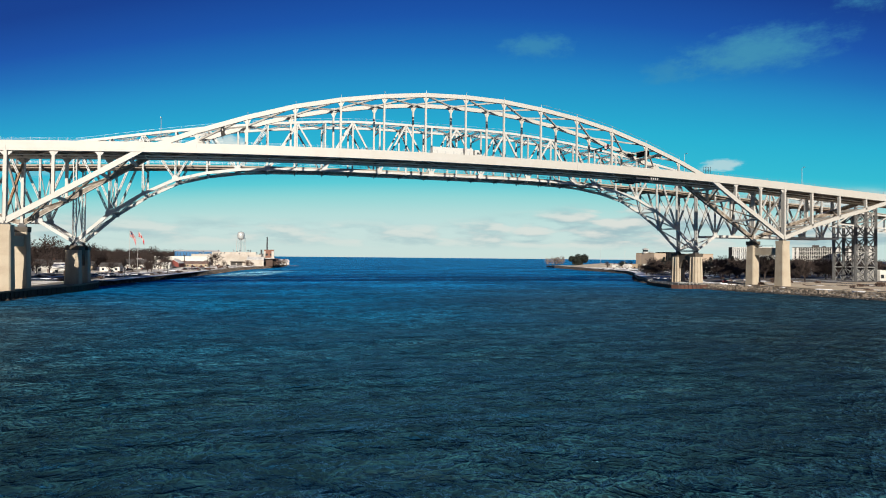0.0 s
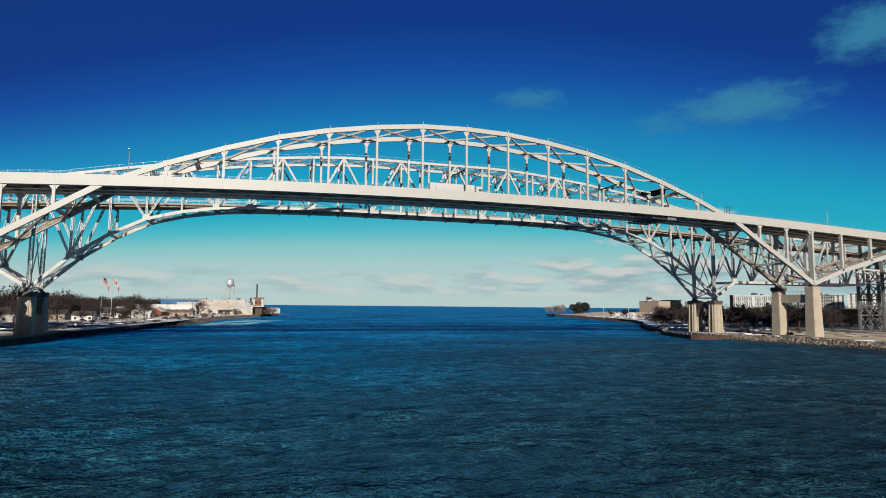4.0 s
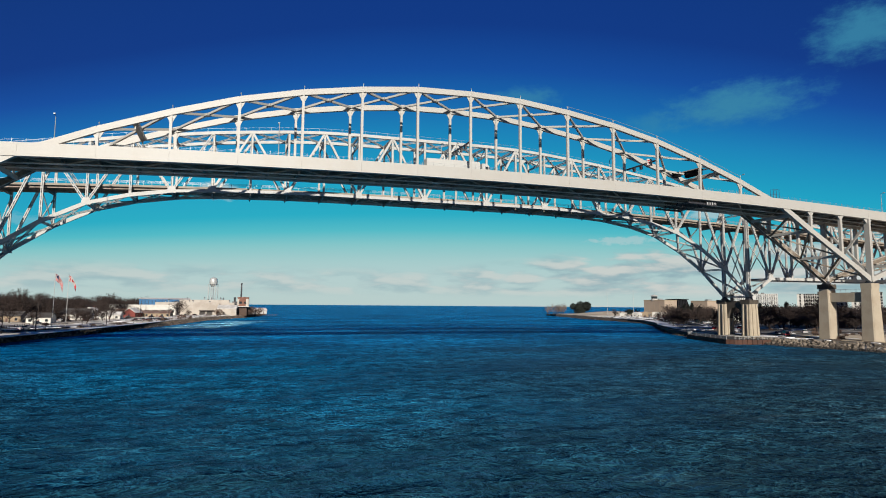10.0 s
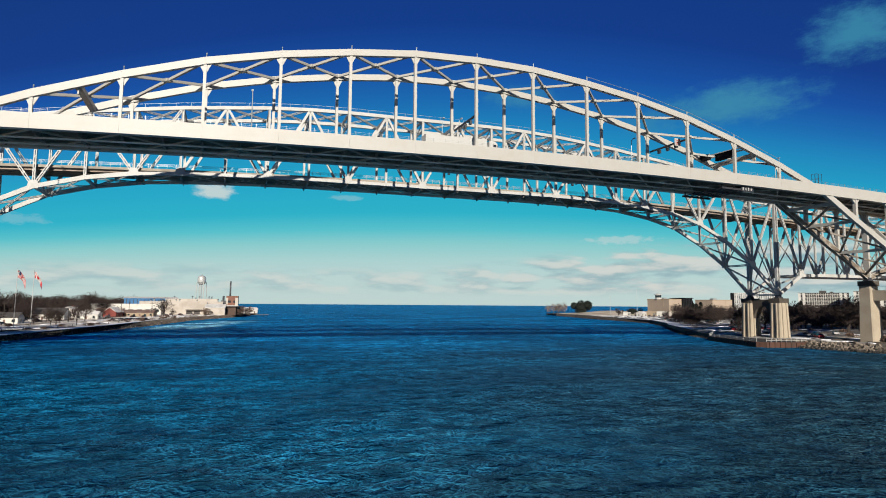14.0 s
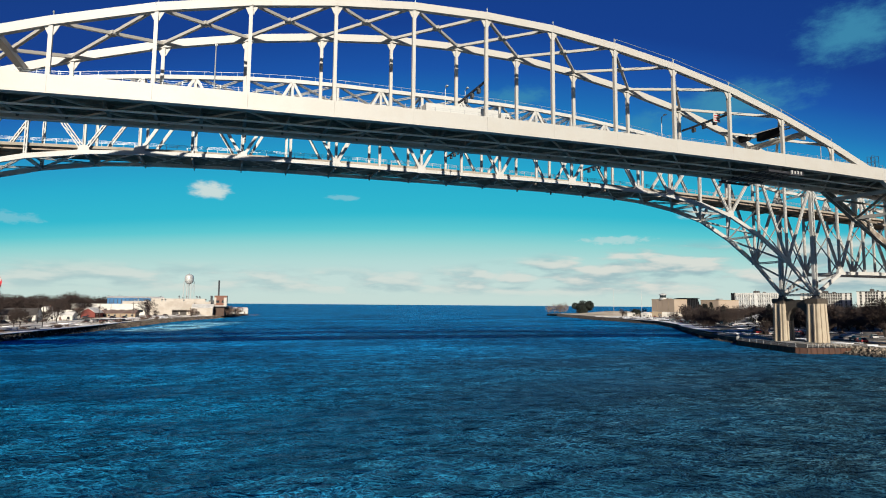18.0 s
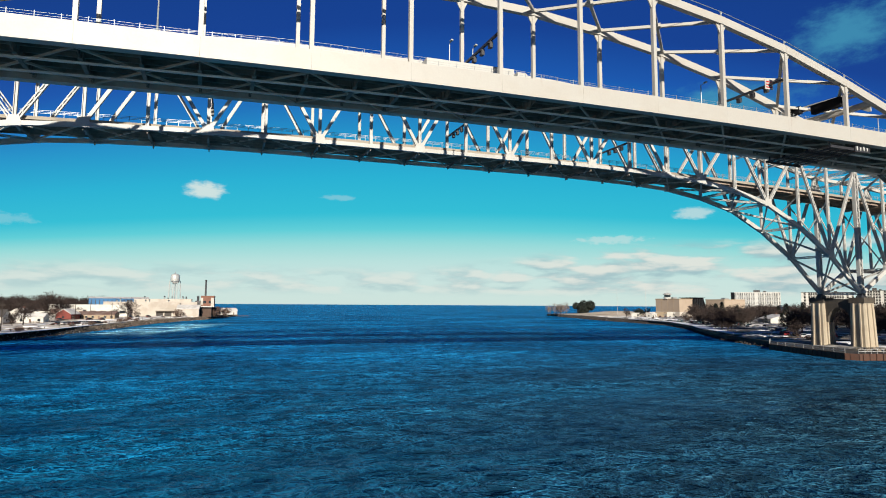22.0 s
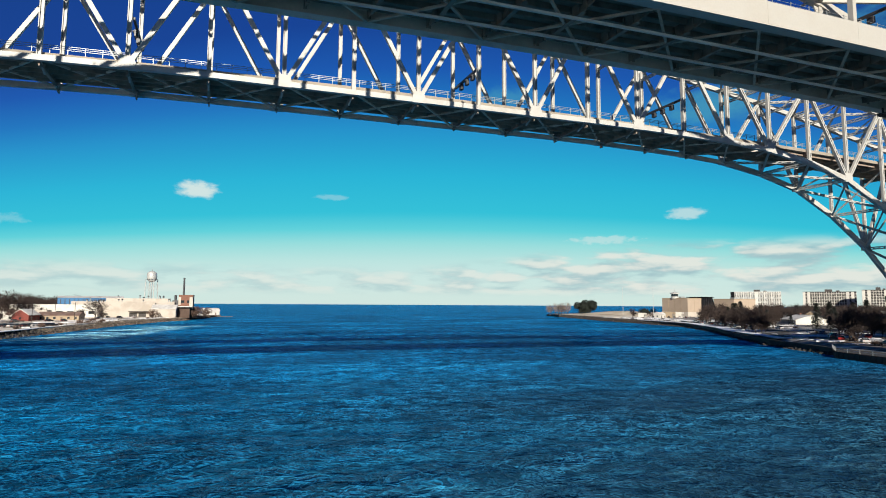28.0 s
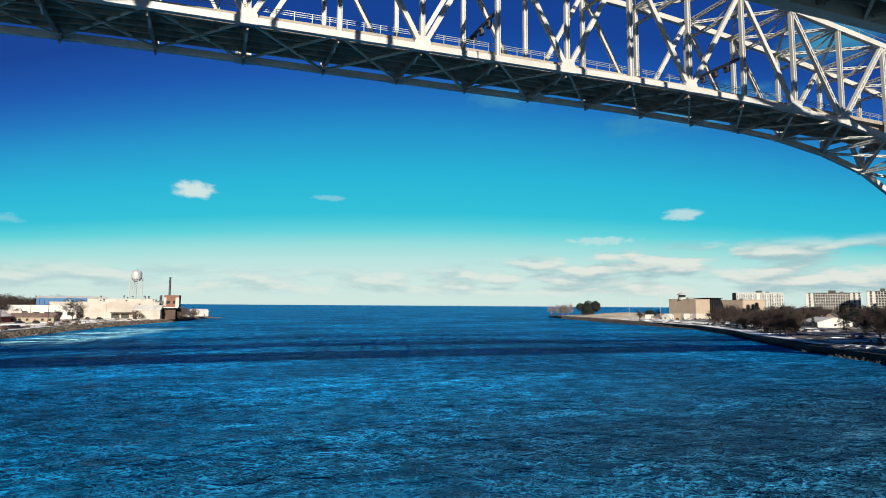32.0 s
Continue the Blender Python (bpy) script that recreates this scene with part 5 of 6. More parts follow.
def car(x, y, rz, mat, label, long=4.5, z=2.32):
    """A parked car along its own x axis."""
    t = thing("parked_car", label, "car", "parked cars")
    b = part("body", Geo().poly([(-long / 2, 0.35), (long / 2, 0.35), (long / 2, 0.75), (long / 2 - 0.3, 0.92), (long * 0.2, 1.0), (-long / 2 + 0.1, 1.02), (-long / 2, 0.8)], "y", -0.88, 0.88), mat, t)
    c = part("cabin", Geo().quadbox([(-long * 0.42, -0.82, 1.0), (long * 0.22, -0.82, 1.0), (long * 0.22, 0.82, 1.0), (-long * 0.42, 0.82, 1.0), (-long * 0.3, -0.66, 1.5), (long * 0.06, -0.66, 1.5), (long * 0.06, 0.66, 1.5), (-long * 0.3, 0.66, 1.5)]), GLASS, t)
    part("roof", Geo().box(-long * 0.3, -0.68, 1.49, long * 0.06, 0.68, 1.55), mat, c)
    for xx in (-long * 0.31, long * 0.31):
        for yy in (-0.78, 0.78):
            part("wheel", wheel(Geo(), xx, yy, 0.34, 0.34, 0.24), RUBBER, t)
    for yy in (-0.6, 0.6):
        part("headlight", Geo().box(long / 2 - 0.06, yy - 0.2, 0.62, long / 2 + 0.02, yy + 0.2, 0.76), GALV, t)
        part("tail_light", Geo().box(-long / 2 - 0.02, yy - 0.2, 0.66, -long / 2 + 0.05, yy + 0.2, 0.8), RED, t)
    return turned(t, x, y, z, rz)


# -- shore edging --
def along(line, y0, y1):
    """Points one metre apart on a shore line between two y values."""
    out = []
    for (xa, ya), (xb, yb) in zip(line, line[1:]):
        n = max(1, int(math.hypot(xb - xa, yb - ya)))
        out += [(xa + (xb - xa) * i / n, ya + (yb - ya) * i / n) for i in range(n) if y0 <= ya + (yb - ya) * i / n <= y1]
    return out


# dark rock: wet stones, and stretches with shade put into their colour
DARKROCK = material("wet_and_shaded_rock", (0.035, 0.030, 0.025), 0.7, (0.018, 0.015, 0.013), 0.3, 0.8, 2.0, 0.5, island=0.4)


def riprap(name, line, y0, y1, side, seed, size, label, mat=ROCK, out=0.0, drop=0.0, wide=5.6):
    rng = random.Random(seed)
    g = Geo()
    for x, y in along(line, y0, y1):
        for k in range(12):
            o = rng.uniform(-0.8, wide)
            r = size * rng.uniform(0.45, 1.15)
            c = Vector((x + side * (o - out) + rng.uniform(-0.6, 0.6), y + rng.uniform(-0.7, 0.7), -drop + float(np.interp(o, (-1.5, 0.8, 3.2, 6.0), (-1.0, 0.5, 1.6, 2.2))) + r * 0.25 + rng.uniform(-0.1, 0.15)))
            ax = [Vector((rng.gauss(0, 1), rng.gauss(0, 1), rng.gauss(0, 1))).normalized() for _ in range(2)]
            u = ax[0]
            v = u.cross(ax[1]).normalized()
            w = u.cross(v)
            pts = []
            for sz in (-1, 1):
                for sx, sy in ((-1, -1), (1, -1), (1, 1), (-1, 1)):
                    j = rng.uniform(0.6, 1.1)
                    pts.append(c + (u * sx * r * 0.7 + v * sy * r * 0.55 + w * sz * r * 0.45) * j)
            g.quadbox(pts)
    return solid(name, g, mat, label, "rocks", kind="stuff")


riprap("riprap_west", LEFT, 420, 745, -1, 3, 0.6, "dark and tan riprap rocks along the mill bank", wide=3.6)
riprap("riprap_ledge", LEFT, 266, 318, -1, 23, 0.62, "pale riprap rocks along the water north of the pier", ROCK_PALE, out=0.6, wide=2.2)
# the decks' shadow on this stretch is put into the rock colour
riprap("riprap_shaded", LEFT, 256, 420, -1, 13, 0.6, "riprap rocks darkened for the shadow of the bridges", DARKROCK, wide=4.4)
riprap("riprap_east", RIGHT, 120, 232, 1, 4, 0.62, "large pale riprap rocks along the park bank", ROCK_PALE, wide=4.6)
riprap("riprap_waterline", RIGHT, 120, 218, 1, 14, 0.55, "dark wet stones at the waterline", DARKROCK, out=1.0, drop=0.25, wide=0.9)
riprap("riprap_point", RIGHT, 470, 690, 1, 6, 0.7, "dark riprap rocks along the lake point", DARKROCK)
# added stones, dark to extend the seawall's shadow band down to the water
riprap("riprap_apron", RIGHT, 262, 480, 1, 8, 0.6, "dark stones added for the shadowed foot of the seawall", DARKROCK, 4.0, 1.5)
riprap("riprap_quay", LEFT, 150, 258, -1, 9, 0.5, "dark wet stones at the foot of the quay", DARKROCK, 2.2, 0.8)


def seawall(name, line, y0, y1, side, top, thick, mat, label):
    t = thing(name, label, "seawall", kind="structure")
    pts = along(line, y0, y1)[::6]
    for (xa, ya), (xb, yb) in zip(pts, pts[1:]):
        part("wall_panel", Geo().beam((xa + side * 0.2, ya, top / 2 - 0.6), (xb + side * 0.2, yb, top / 2 - 0.6), thick, top + 1.2), mat, t)
        part("coping", Geo().beam((xa + side * 0.2, ya, top + 0.12), (xb + side * 0.2, yb, top + 0.12), thick + 0.3, 0.28), mat, t)
    return t


seawall("seawall_west", LEFT, 60, 186, -1, 2.1, 0.8, SEAWALL, "weathered concrete quay wall under the bridges")
# the unlit, shadowed wall face is darkened by its colour
seawall("seawall_east", RIGHT, 258, 470, 1, 1.7, 0.8, DARKWALL, "dark seawall along the park promenade")
seawall("seawall_point", RIGHT, 690, 745, 1, 1.6, 1.0, DARKWALL, "dark seawall at the lake point")

# dock round the truss bridge's east pier
dock = thing("pier_dock", "low dock with rusty sheet piling round the bridge pier", "dock")
DOCK = [(170.5, 224), (172, 221.5), (186, 219), (200, 224), (200, 262), (189, 264), (180, 256)]
part("dock_deck", Geo().poly(DOCK, "z", -1.5, 1.7), DARKWALL, dock)
for (xa, ya), (xb, yb) in list(zip(DOCK, DOCK[1:] + DOCK[:1]))[:3] + [(DOCK[6], DOCK[0]), (DOCK[5], DOCK[6])]:
    n = max(2, int(math.hypot(xb - xa, yb - ya) / 0.9))
    for i in range(n):
        f0, f1 = i / n, (i + 1) / n
        off = 0.18 if i % 2 else 0.0
        part("steel_sheet", Geo().beam((xa + (xb - xa) * f0, ya + (yb - ya) * f0 - off, 0.2), (xa + (xb - xa) * f1, ya + (yb - ya) * f1 - off, 0.2), 0.25, 3.0), RUST, dock)
for (xa, ya), (xb, yb) in ((DOCK[0], DOCK[6]), (DOCK[6], DOCK[5]), (DOCK[1], DOCK[2])):
    g = Geo()
    n = 8
    for i in range(n + 1):
        g.beam((xa + (xb - xa) * i / n + 0.5, ya + (yb - ya) * i / n + 0.4, 1.7), (xa + (xb - xa) * i / n + 0.5, ya + (yb - ya) * i / n + 0.4, 2.8), 0.09, 0.09)
    for hz in (2.25, 2.8):
        g.beam((xa + 0.5, ya + 0.4, hz), (xb + 0.5, yb + 0.4, hz), 0.08, 0.08)
    part("railing", g, WHITE, dock)

# -- west bank --
# concrete quay round the piers, with steel sheets at its foot
quay = thing("pier_quay", "low concrete quay with dark sheet piling round the west piers", "quay")
QUAY = [(-76.6, 184), (-74.6, 205), (-70.6, 222), (-69.2, 230), (-69.4, 250), (-71.5, 257), (-82, 258), (-84, 184)]
part("quay_deck", Geo().poly(QUAY, "z", -1.5, 2.35), SEAWALL, quay)
for (xa, ya), (xb, yb) in list(zip(QUAY, QUAY[1:]))[:6]:
    n = max(2, int(math.hypot(xb - xa, yb - ya) / 1.1))
    part("coping", Geo().beam((xa + 0.1, ya, 2.42), (xb + 0.1, yb, 2.42), 0.9, 0.3), SEAWALL, quay)
    for i in range(n):
        f0, f1 = i / n, (i + 1) / n
        off = 0.25 + 0.16 * (i % 2)
        part("steel_sheet", Geo().beam((xa + (xb - xa) * f0 + off, ya + (yb - ya) * f0, 0.4), (xa + (xb - xa) * f1 + off, ya + (yb - ya) * f1, 0.4), 0.25, 3.3), DARKWALL, quay)


NAVY = material("navy_cloth", (0.008, 0.012, 0.05), 0.8, bump=0.02)
CLOTH_RED = material("red_cloth", (0.42, 0.012, 0.02), 0.85, bump=0.02)


def flagpole(x, y, h, kind, label):
    t = thing("flagpole", label, "flagpole", "flagpoles")
    part("pole", Geo().cyl((x, y, 2.0), (x, y, h), 0.16, 0.08, 8), WHITE, t)
    part("finial", Geo().lathe(x, y, [(0.05, h), (0.18, h + 0.15), (0.05, h + 0.32)], 8), GALV, t)
    part("pole_base", Geo().lathe(x, y, [(0.6, 2.0), (0.6, 2.4), (0.3, 2.5)], 12), SEAWALL, t)
    # a flag hanging in folds, blown a little to the east
    def sheet(u0, u1, v0, v1, push):
        g = Geo()
        n, m = 8, 5
        for i in range(n + 1):
            for j in range(m + 1):
                u, v = u0 + (u1 - u0) * i / n, v0 + (v1 - v0) * j / m
                sag = u * u * 0.38
                g.v.append((x + 0.1 + u * 0.68, y - push + 0.35 * math.sin(u * 2.1 + v * 0.8), h - 0.3 - v - sag * 0.62))
        k = m + 1
        g.f = [(i * k + j, (i + 1) * k + j, (i + 1) * k + j + 1, i * k + j + 1) for i in range(n) for j in range(m)]
        return g
    if kind == "striped":
        f = part("flag", sheet(0, 4.6, 0, 2.9, 0), WHITE, t, "striped flag with a dark blue corner")
        for i in range(7):
            part("stripe", sheet(0, 4.6, i * 0.446, i * 0.446 + 0.22, 0.02), CLOTH_RED, f)
        part("canton", sheet(0, 2.0, 0, 1.6, 0.05), NAVY, f)
    else:
        f = part("flag", sheet(0, 4.6, 0, 2.6, 0), WHITE, t, "white flag with red bands and a red middle mark")
        part("band", sheet(0, 1.15, 0, 2.6, 0.03), CLOTH_RED, f)
        part("band", sheet(3.45, 4.6, 0, 2.6, 0.03), CLOTH_RED, f)
        part("mark", sheet(1.8, 2.8, 0.7, 1.9, 0.03), CLOTH_RED, f)
    return t


flagpole(-79.6, 340.0, 25.8, "striped", "tall white flagpole flying a red-striped flag")
flagpole(-78.6, 354.0, 25.8, "leaf", "tall white flagpole flying a red and white flag")

# water tower
wt = thing("water_tower", "silver round water tower on tall legs behind the mill", "water tower")
TX, TY = -45.5, 664.0
part("tank", Geo().lathe(TX, TY, [(0.8, 29.4), (2.1, 29.9), (3.3, 31.2), (3.8, 32.8), (3.8, 35.6), (3.4, 37.2), (2.0, 38.2), (0.4, 38.6)], 24), SILVER, wt, smooth=True)
part("walkway", Geo().lathe(TX, TY, [(3.4, 31.6), (4.4, 31.6), (4.4, 31.8), (3.4, 31.8)], 24), GALV, wt)
part("finial", Geo().cyl((TX, TY, 38.8), (TX, TY, 40.0), 0.3, 0.15, 8), GALV, wt)
part("riser", Geo().cyl((TX, TY, 2), (TX, TY, 29.5), 0.45, 0.45, 12), GALV, wt)
for i in range(4):
    a = i * math.tau / 4 + 0.5
    part("leg", Geo().cyl((TX + 5.6 * math.cos(a), TY + 5.6 * math.sin(a), 2), (TX + 4.5 * math.cos(a), TY + 4.5 * math.sin(a), 32), 0.28, 0.25, 8), WHITE, wt)
    b = a + math.tau / 4
    for z0 in (2, 12, 22):
        part("tie_rod", Geo().cyl((TX + 5.4 * math.cos(a), TY + 5.4 * math.sin(a), z0), (TX + 5.0 * math.cos(b), TY + 5.0 * math.sin(b), z0 + 9.6), 0.06, 0.06, 5), GALV, wt)

# mill
mill = flat_block("mill_hall", -57, 632, 6, 66, 34, 11.0, CREAM_WALL, ROOF_SNOW, "long cream-walled paper mill hall by the water", "factory", 0, 1, None, ((-22, 6, 4.5), (6, 5, 3.2), (12, 5, 3.2), (24, 4, 4)))
for xx in (-30, -14, 0, 17):
    part("wall_pier", Geo().box(xx - 0.4, -17.25, 0, xx + 0.4, -17.0, 10.6), CREAM_WALL, mill)
part("canopy", Geo().box(3, -20.5, 4.0, 16, -17.1, 4.4), ROOF_DARK, mill)
part("down_pipe", Geo().cyl((20.5, -17.3, 0), (20.5, -17.3, 10.5), 0.35, 0.35, 8), DARK, mill)
flat_block("mill_upper_hall", -52, 655, 6, 44, 24, 13.4, CREAM_WALL, ROOF_SNOW, "taller cream mill hall behind the long one", "factory")
gable_house(-27.5, 612, 0, 16, 16, 6.2, 2.8, CREAM_WALL, ROOF_SNOW, "cream gabled mill store on the bank", 0, "mill_store", "factory", door=False)
# dark wall colour stands in for the open recess shaded by the slab
ann = flat_block("mill_annex", -15.0, 618, 0, 8, 10, 7.0, SHRUB_DARK, ROOF_SNOW, "low mill block, dark for the shaded recess under its pale roof", "factory", 0)
part("roof_slab", Geo().box(-6, -8, 7.5, 6, 7, 8.2), WHITE, ann)
bush_clump("shore_thicket", -5.5, 622, 2.0, 14, 9, 9.5, 3200, SHRUB_DARK, 71, "brown leafless thicket beside the mill annex", blade=0.7)
bush_clump("shore_thicket", -34, 604, 2.0, 6, 5, 7.0, 700, SHRUB_DARK, 72, "brown leafless thicket before the mill wall", blade=0.6)
flat_block("mill_low_wing", -96, 612, 0, 52, 16, 8.6, WHITE_WALL, ROOF_SNOW, "low pale mill wing with a snowy roof", "factory", 8)
flat_block("mill_shed", -104, 590, 4, 18, 12, 5.0, CREAM_WALL, ROOF_SNOW, "cream flat-roofed mill shed", "factory", 4)
blue_hall = flat_block("blue_hall", -92, 682, 12, 45, 26, 13.6, BLUE, ROOF_SNOW, "blue ribbed metal hall behind the mill", "factory")
for i in range(30):
    part("siding_rib", Geo().box(-22.3 + i * 1.5, -13.2, 0, -22.3 + i * 1.5 + 0.5, -13.0, 13.0), DARK if i % 2 else BLUE, blue_hall)
part("roof_slope", Geo().poly([(-13.4, 14.1), (13.4, 14.1), (0, 15.6)], "x", -23.0, 23.0), ROOF_SNOW, blue_hall)
boiler = flat_block("boiler_house", -15.0, 628, 0, 10, 11, 16.2, BRICK, ROOF_DARK, "tall red brick boiler house beside the mill", "factory", 2, 2)
part("pale_panel", Geo().box(2.6, -5.56, 2.0, 5.0, -5.5, 15.0), CREAM_WALL, boiler)
part("pale_panel", Geo().box(-5.2, -5.56, 9.0, -3.4, -5.5, 15.0), CREAM_WALL, boiler)
part("duct", Geo().box(-9.6, -4.0, 3, -5.6, 1.0, 12.5), DARK, boiler)
part("duct", Geo().cyl((-7.6, -1.5, 12), (-7.6, -1.5, 16.5), 0.9, 0.9, 10), DARK, boiler)
st = thing("smoke_stack", "thin dark steel smoke stack at the boiler house", "smokestack")
part("flue", Geo().cyl((-17.0, 626, 14), (-17.0, 626, 31.5), 0.8, 0.65, 14), DARK, st)
part("flue_rim", Geo().cyl((-17.0, 626, 31.4), (-17.0, 626, 32.0), 0.78, 0.78, 14), DARK, st)
part("flue_base", Geo().box(-18.4, 624.6, 2, -15.6, 627.4, 14.2), DARK, st)
rngv = random.Random(8)
for i in range(17):
    u, v0, cx, cy, zz = (rngv.uniform(-29, 29), rngv.uniform(-14, 2), -57, 632, 13.2) if i < 9 else (rngv.uniform(-19, 19), rngv.uniform(-9, 9), -52, 655, 15.6)
    ca, sa = math.cos(radians(6)), math.sin(radians(6))
    x, y = cx + u * ca - v0 * sa, cy + u * sa + v0 * ca
    v = thing("roof_vent", "small dark vent on the mill roof", "roof vent", "mill roof vents")
    hh = rngv.uniform(0.8, 2.6)
    part("vent_pipe", Geo().cyl((x, y, zz - 0.1), (x, y, zz + hh), 0.45, 0.45, 10), GALV, v)
    part("vent_cap", Geo().lathe(x, y, [(0.8, zz + hh), (0.8, zz + hh + 0.2), (0.2, zz + hh + 0.7)], 10), DARK, v)
# white boathouse off the tip
gable_house(-1.5, 690, 20, 13, 8, 3.8, 2.0, WHITE_WALL, ROOF_SNOW, "small white boathouse at the tip of the bank", 2, "boathouse", "boathouse")
dk = thing("boat_dock", "short timber dock beside the white boathouse", "dock")
part("dock_deck", Geo().box(5, 683, 0.9, 17, 686, 1.15), SEAWALL, dk)
for i in range(4):
    part("dock_post", Geo().cyl((6 + i * 3, 683.3, -1.5), (6 + i * 3, 683.3, 1.6), 0.2, 0.2, 8), BARK, dk)

# houses and sheds
gable_house(-88, 528, 76, 10, 9, 3.6, 3.0, BARN, ROOF_SNOW, "red gabled shed with a pale roof", 2, "red_shed", "shed")
gable_house(-74, 540, -5, 22, 9, 3.0, 1.8, SAND_WALL, ROOF_BROWN, "long low tan building with a brown roof", 6, "long_shed", "shed")
flat_block("white_store", -108, 562, 0, 18, 12, 4.2, WHITE_WALL, ROOF_SNOW, "low white store building with a flat roof", "building", 4)
gable_house(-125, 420, 0, 13, 9, 3.4, 2.2, SAND_WALL, ROOF_DARK, "tan cottage with a dark shingle roof", 3)
gable_house(-103, 398, 0, 11, 8, 3.2, 2.0, WHITE_WALL, ROOF_DARK, "small white house with a dark shingle roof", 3)
gable_house(-108, 462, 0, 22, 10, 3.6, 3.2, WHITE_WALL, ROOF_DARK, "white house with a dark shingle roof", 5)
gable_house(-122, 556, 80, 11, 8, 4.2, 2.6, WHITE_WALL, ROOF_SNOW, "white gabled house among bare trees", 3, chimney=True)
gable_house(-88, 470, 0, 12, 8, 3.0, 1.8, WHITE_WALL, ROOF_SNOW, "low white house near the shore road", 3)
gable_house(-150, 470, 20, 13, 9, 4.6, 3.0, WHITE_WALL, ROOF_DARK, "white two-storey house among the trees", 3, chimney=True)
gable_house(-158, 380, 10, 12, 9, 4.2, 2.8, SAND_WALL, ROOF_DARK, "tan house among the bare trees", 3)
gable_house(-140, 330, 0, 12, 9, 4.2, 2.8, WHITE_WALL, ROOF_DARK, "white house behind the shore road", 3)
for i, (x, y) in enumerate(((-104, 396), (-66, 370), (-95, 470), (-112, 520), (-72, 300), (-120, 440), (-84, 420), (-78, 505), (-98, 340), (-62, 520), (-90, 585))):
    up = thing("utility_pole", "weathered wooden utility pole near the shore", "utility pole", "utility poles")
    part("pole", Geo().cyl((x, y, 2), (x, y, 13), 0.2, 0.14, 8), BARK, up)
    part("crossarm", Geo().box(x - 1.2, y - 0.08, 11.9, x + 1.2, y + 0.08, 12.1), BARK, up)
# shore road, snow banks and parking
# dark sheet added to deepen the decks' shadow on the ground
solid("parking_lot", Geo().poly([(-80.5, 262), (-76.5, 296), (-69.5, 320), (-65.5, 346), (-118, 346), (-118, 262)], "z", 2.25, 2.44), ASPHALT, "dark asphalt lot added where the bridge shadows fall", "parking lot", kind="structure")
solid("shore_road", Geo().poly([(-85.5, 338), (-77.6, 338), (-72, 420), (-68, 480), (-74, 480), (-79, 420)], "z", 2.3, 2.46), SALTED, "salt-bleached grey shore road", "road", kind="structure")
solid("shore_path", Geo().poly([(-70, 262), (-67.5, 262), (-60, 320), (-52.5, 380), (-48, 440), (-51, 440), (-56, 380), (-63, 320)], "z", 2.3, 2.5), SNOW, "snow-covered shore path", "path", kind="structure")
solid("shore_strip", Geo().poly([(-73.5, 262), (-71, 262), (-64, 318), (-56, 376), (-51, 405), (-48, 443), (-43.5, 508), (-38, 535), (-32, 562), (-24, 592), (-36, 592), (-46, 545), (-54, 500), (-60, 443), (-63, 405), (-69, 376), (-76, 318), (-84, 262)], "z", 2.24, 2.44), SNOWY, "pale snowy strip along the shore", "ground", kind="structure")
solid("mill_yard", Geo().poly([(-78, 500), (-46, 500), (-36, 560), (-28, 596), (-86, 596)], "z", 2.3, 2.45), SALTED, "pale dusty mill yard", "yard", kind="structure")
rngc = random.Random(21)
paints = [(CAR_BLACK, "black car parked by the shore"), (CAR_WHITE, "white car parked by the shore"), (CAR_GREY, "grey car parked by the shore"), (CAR_BLACK, "black car parked by the shore")]
for i in range(9):
    f = i / 8
    m, l = paints[i % 4]
    car(-66 + 14 * f + rngc.uniform(-0.5, 0.5), 436 + 12 * f, 70 + rngc.uniform(-8, 8), m, l)
for x, y in ((-92, 432), (-96, 446), (-90, 488), (-86, 506), (-72, 512), (-66, 516), (-98, 378), (-104, 432), (-58, 556), (-84, 300), (-82, 318), (-98, 420), (-60, 590), (-52, 585), (-44, 588)):
    m, l = rngc.choice(paints)
    car(x, y, rngc.uniform(60, 110), m, l)

# -- east bank --
apartment_tower(1061, 1167, 1123, 1101, 40.5, 14, 20, "tall white apartment tower with balconies beyond the park", True, False)
apartment_tower(1095, 1026, 1150, 956, 38.5, 13, 22, "wide white apartment tower with dark balconies beyond the park", False, True)
apartment_tower(1115, 920, 1145, 880, 40.5, 14, 12, "white apartment tower with dark balconies beyond the park", False, True)


def corner_hall(name, nw, sw, se, h, base, label):
    """A windowless hall on a skewed plan given by three of its corners."""
    t = thing(name, label, "building")
    ne = (nw[0] + se[0] - sw[0], nw[1] + se[1] - sw[1])
    part("wall", Geo().poly([sw, se, ne, nw], "z", 1.5, h), TAN_WALL, t)
    cx, cy = (sw[0] + ne[0]) / 2, (sw[1] + ne[1]) / 2
    grow = lambda k: [(cx + (x - cx) * k, cy + (y - cy) * k) for x, y in (sw, se, ne, nw)]
    part("parapet", Geo().poly(grow(1.012), "z", h - 0.5, h + 0.5), SAND_WALL, t)
    part("base_course", Geo().poly(grow(1.015), "z", 1.5, base), CREAM_WALL, t)
    part("roof_unit", Geo().box(cx - 3, cy - 3, h + 0.5, cx + 2, cy + 2, h + 2.0), GALV, t)
    for a, b in ((nw, sw), (sw, se)):
        n = max(2, int(math.hypot(a[0] - b[0], a[1] - b[1]) / 7))
        for i in range(1, n):
            x, y = a[0] + (b[0] - a[0]) * i / n, a[1] + (b[1] - a[1]) * i / n
            part("wall_joint", Geo().box(x - 0.12, y - 0.12, base, x + 0.12, y + 0.12, h - 0.6), SAND_WALL, t)
    return t


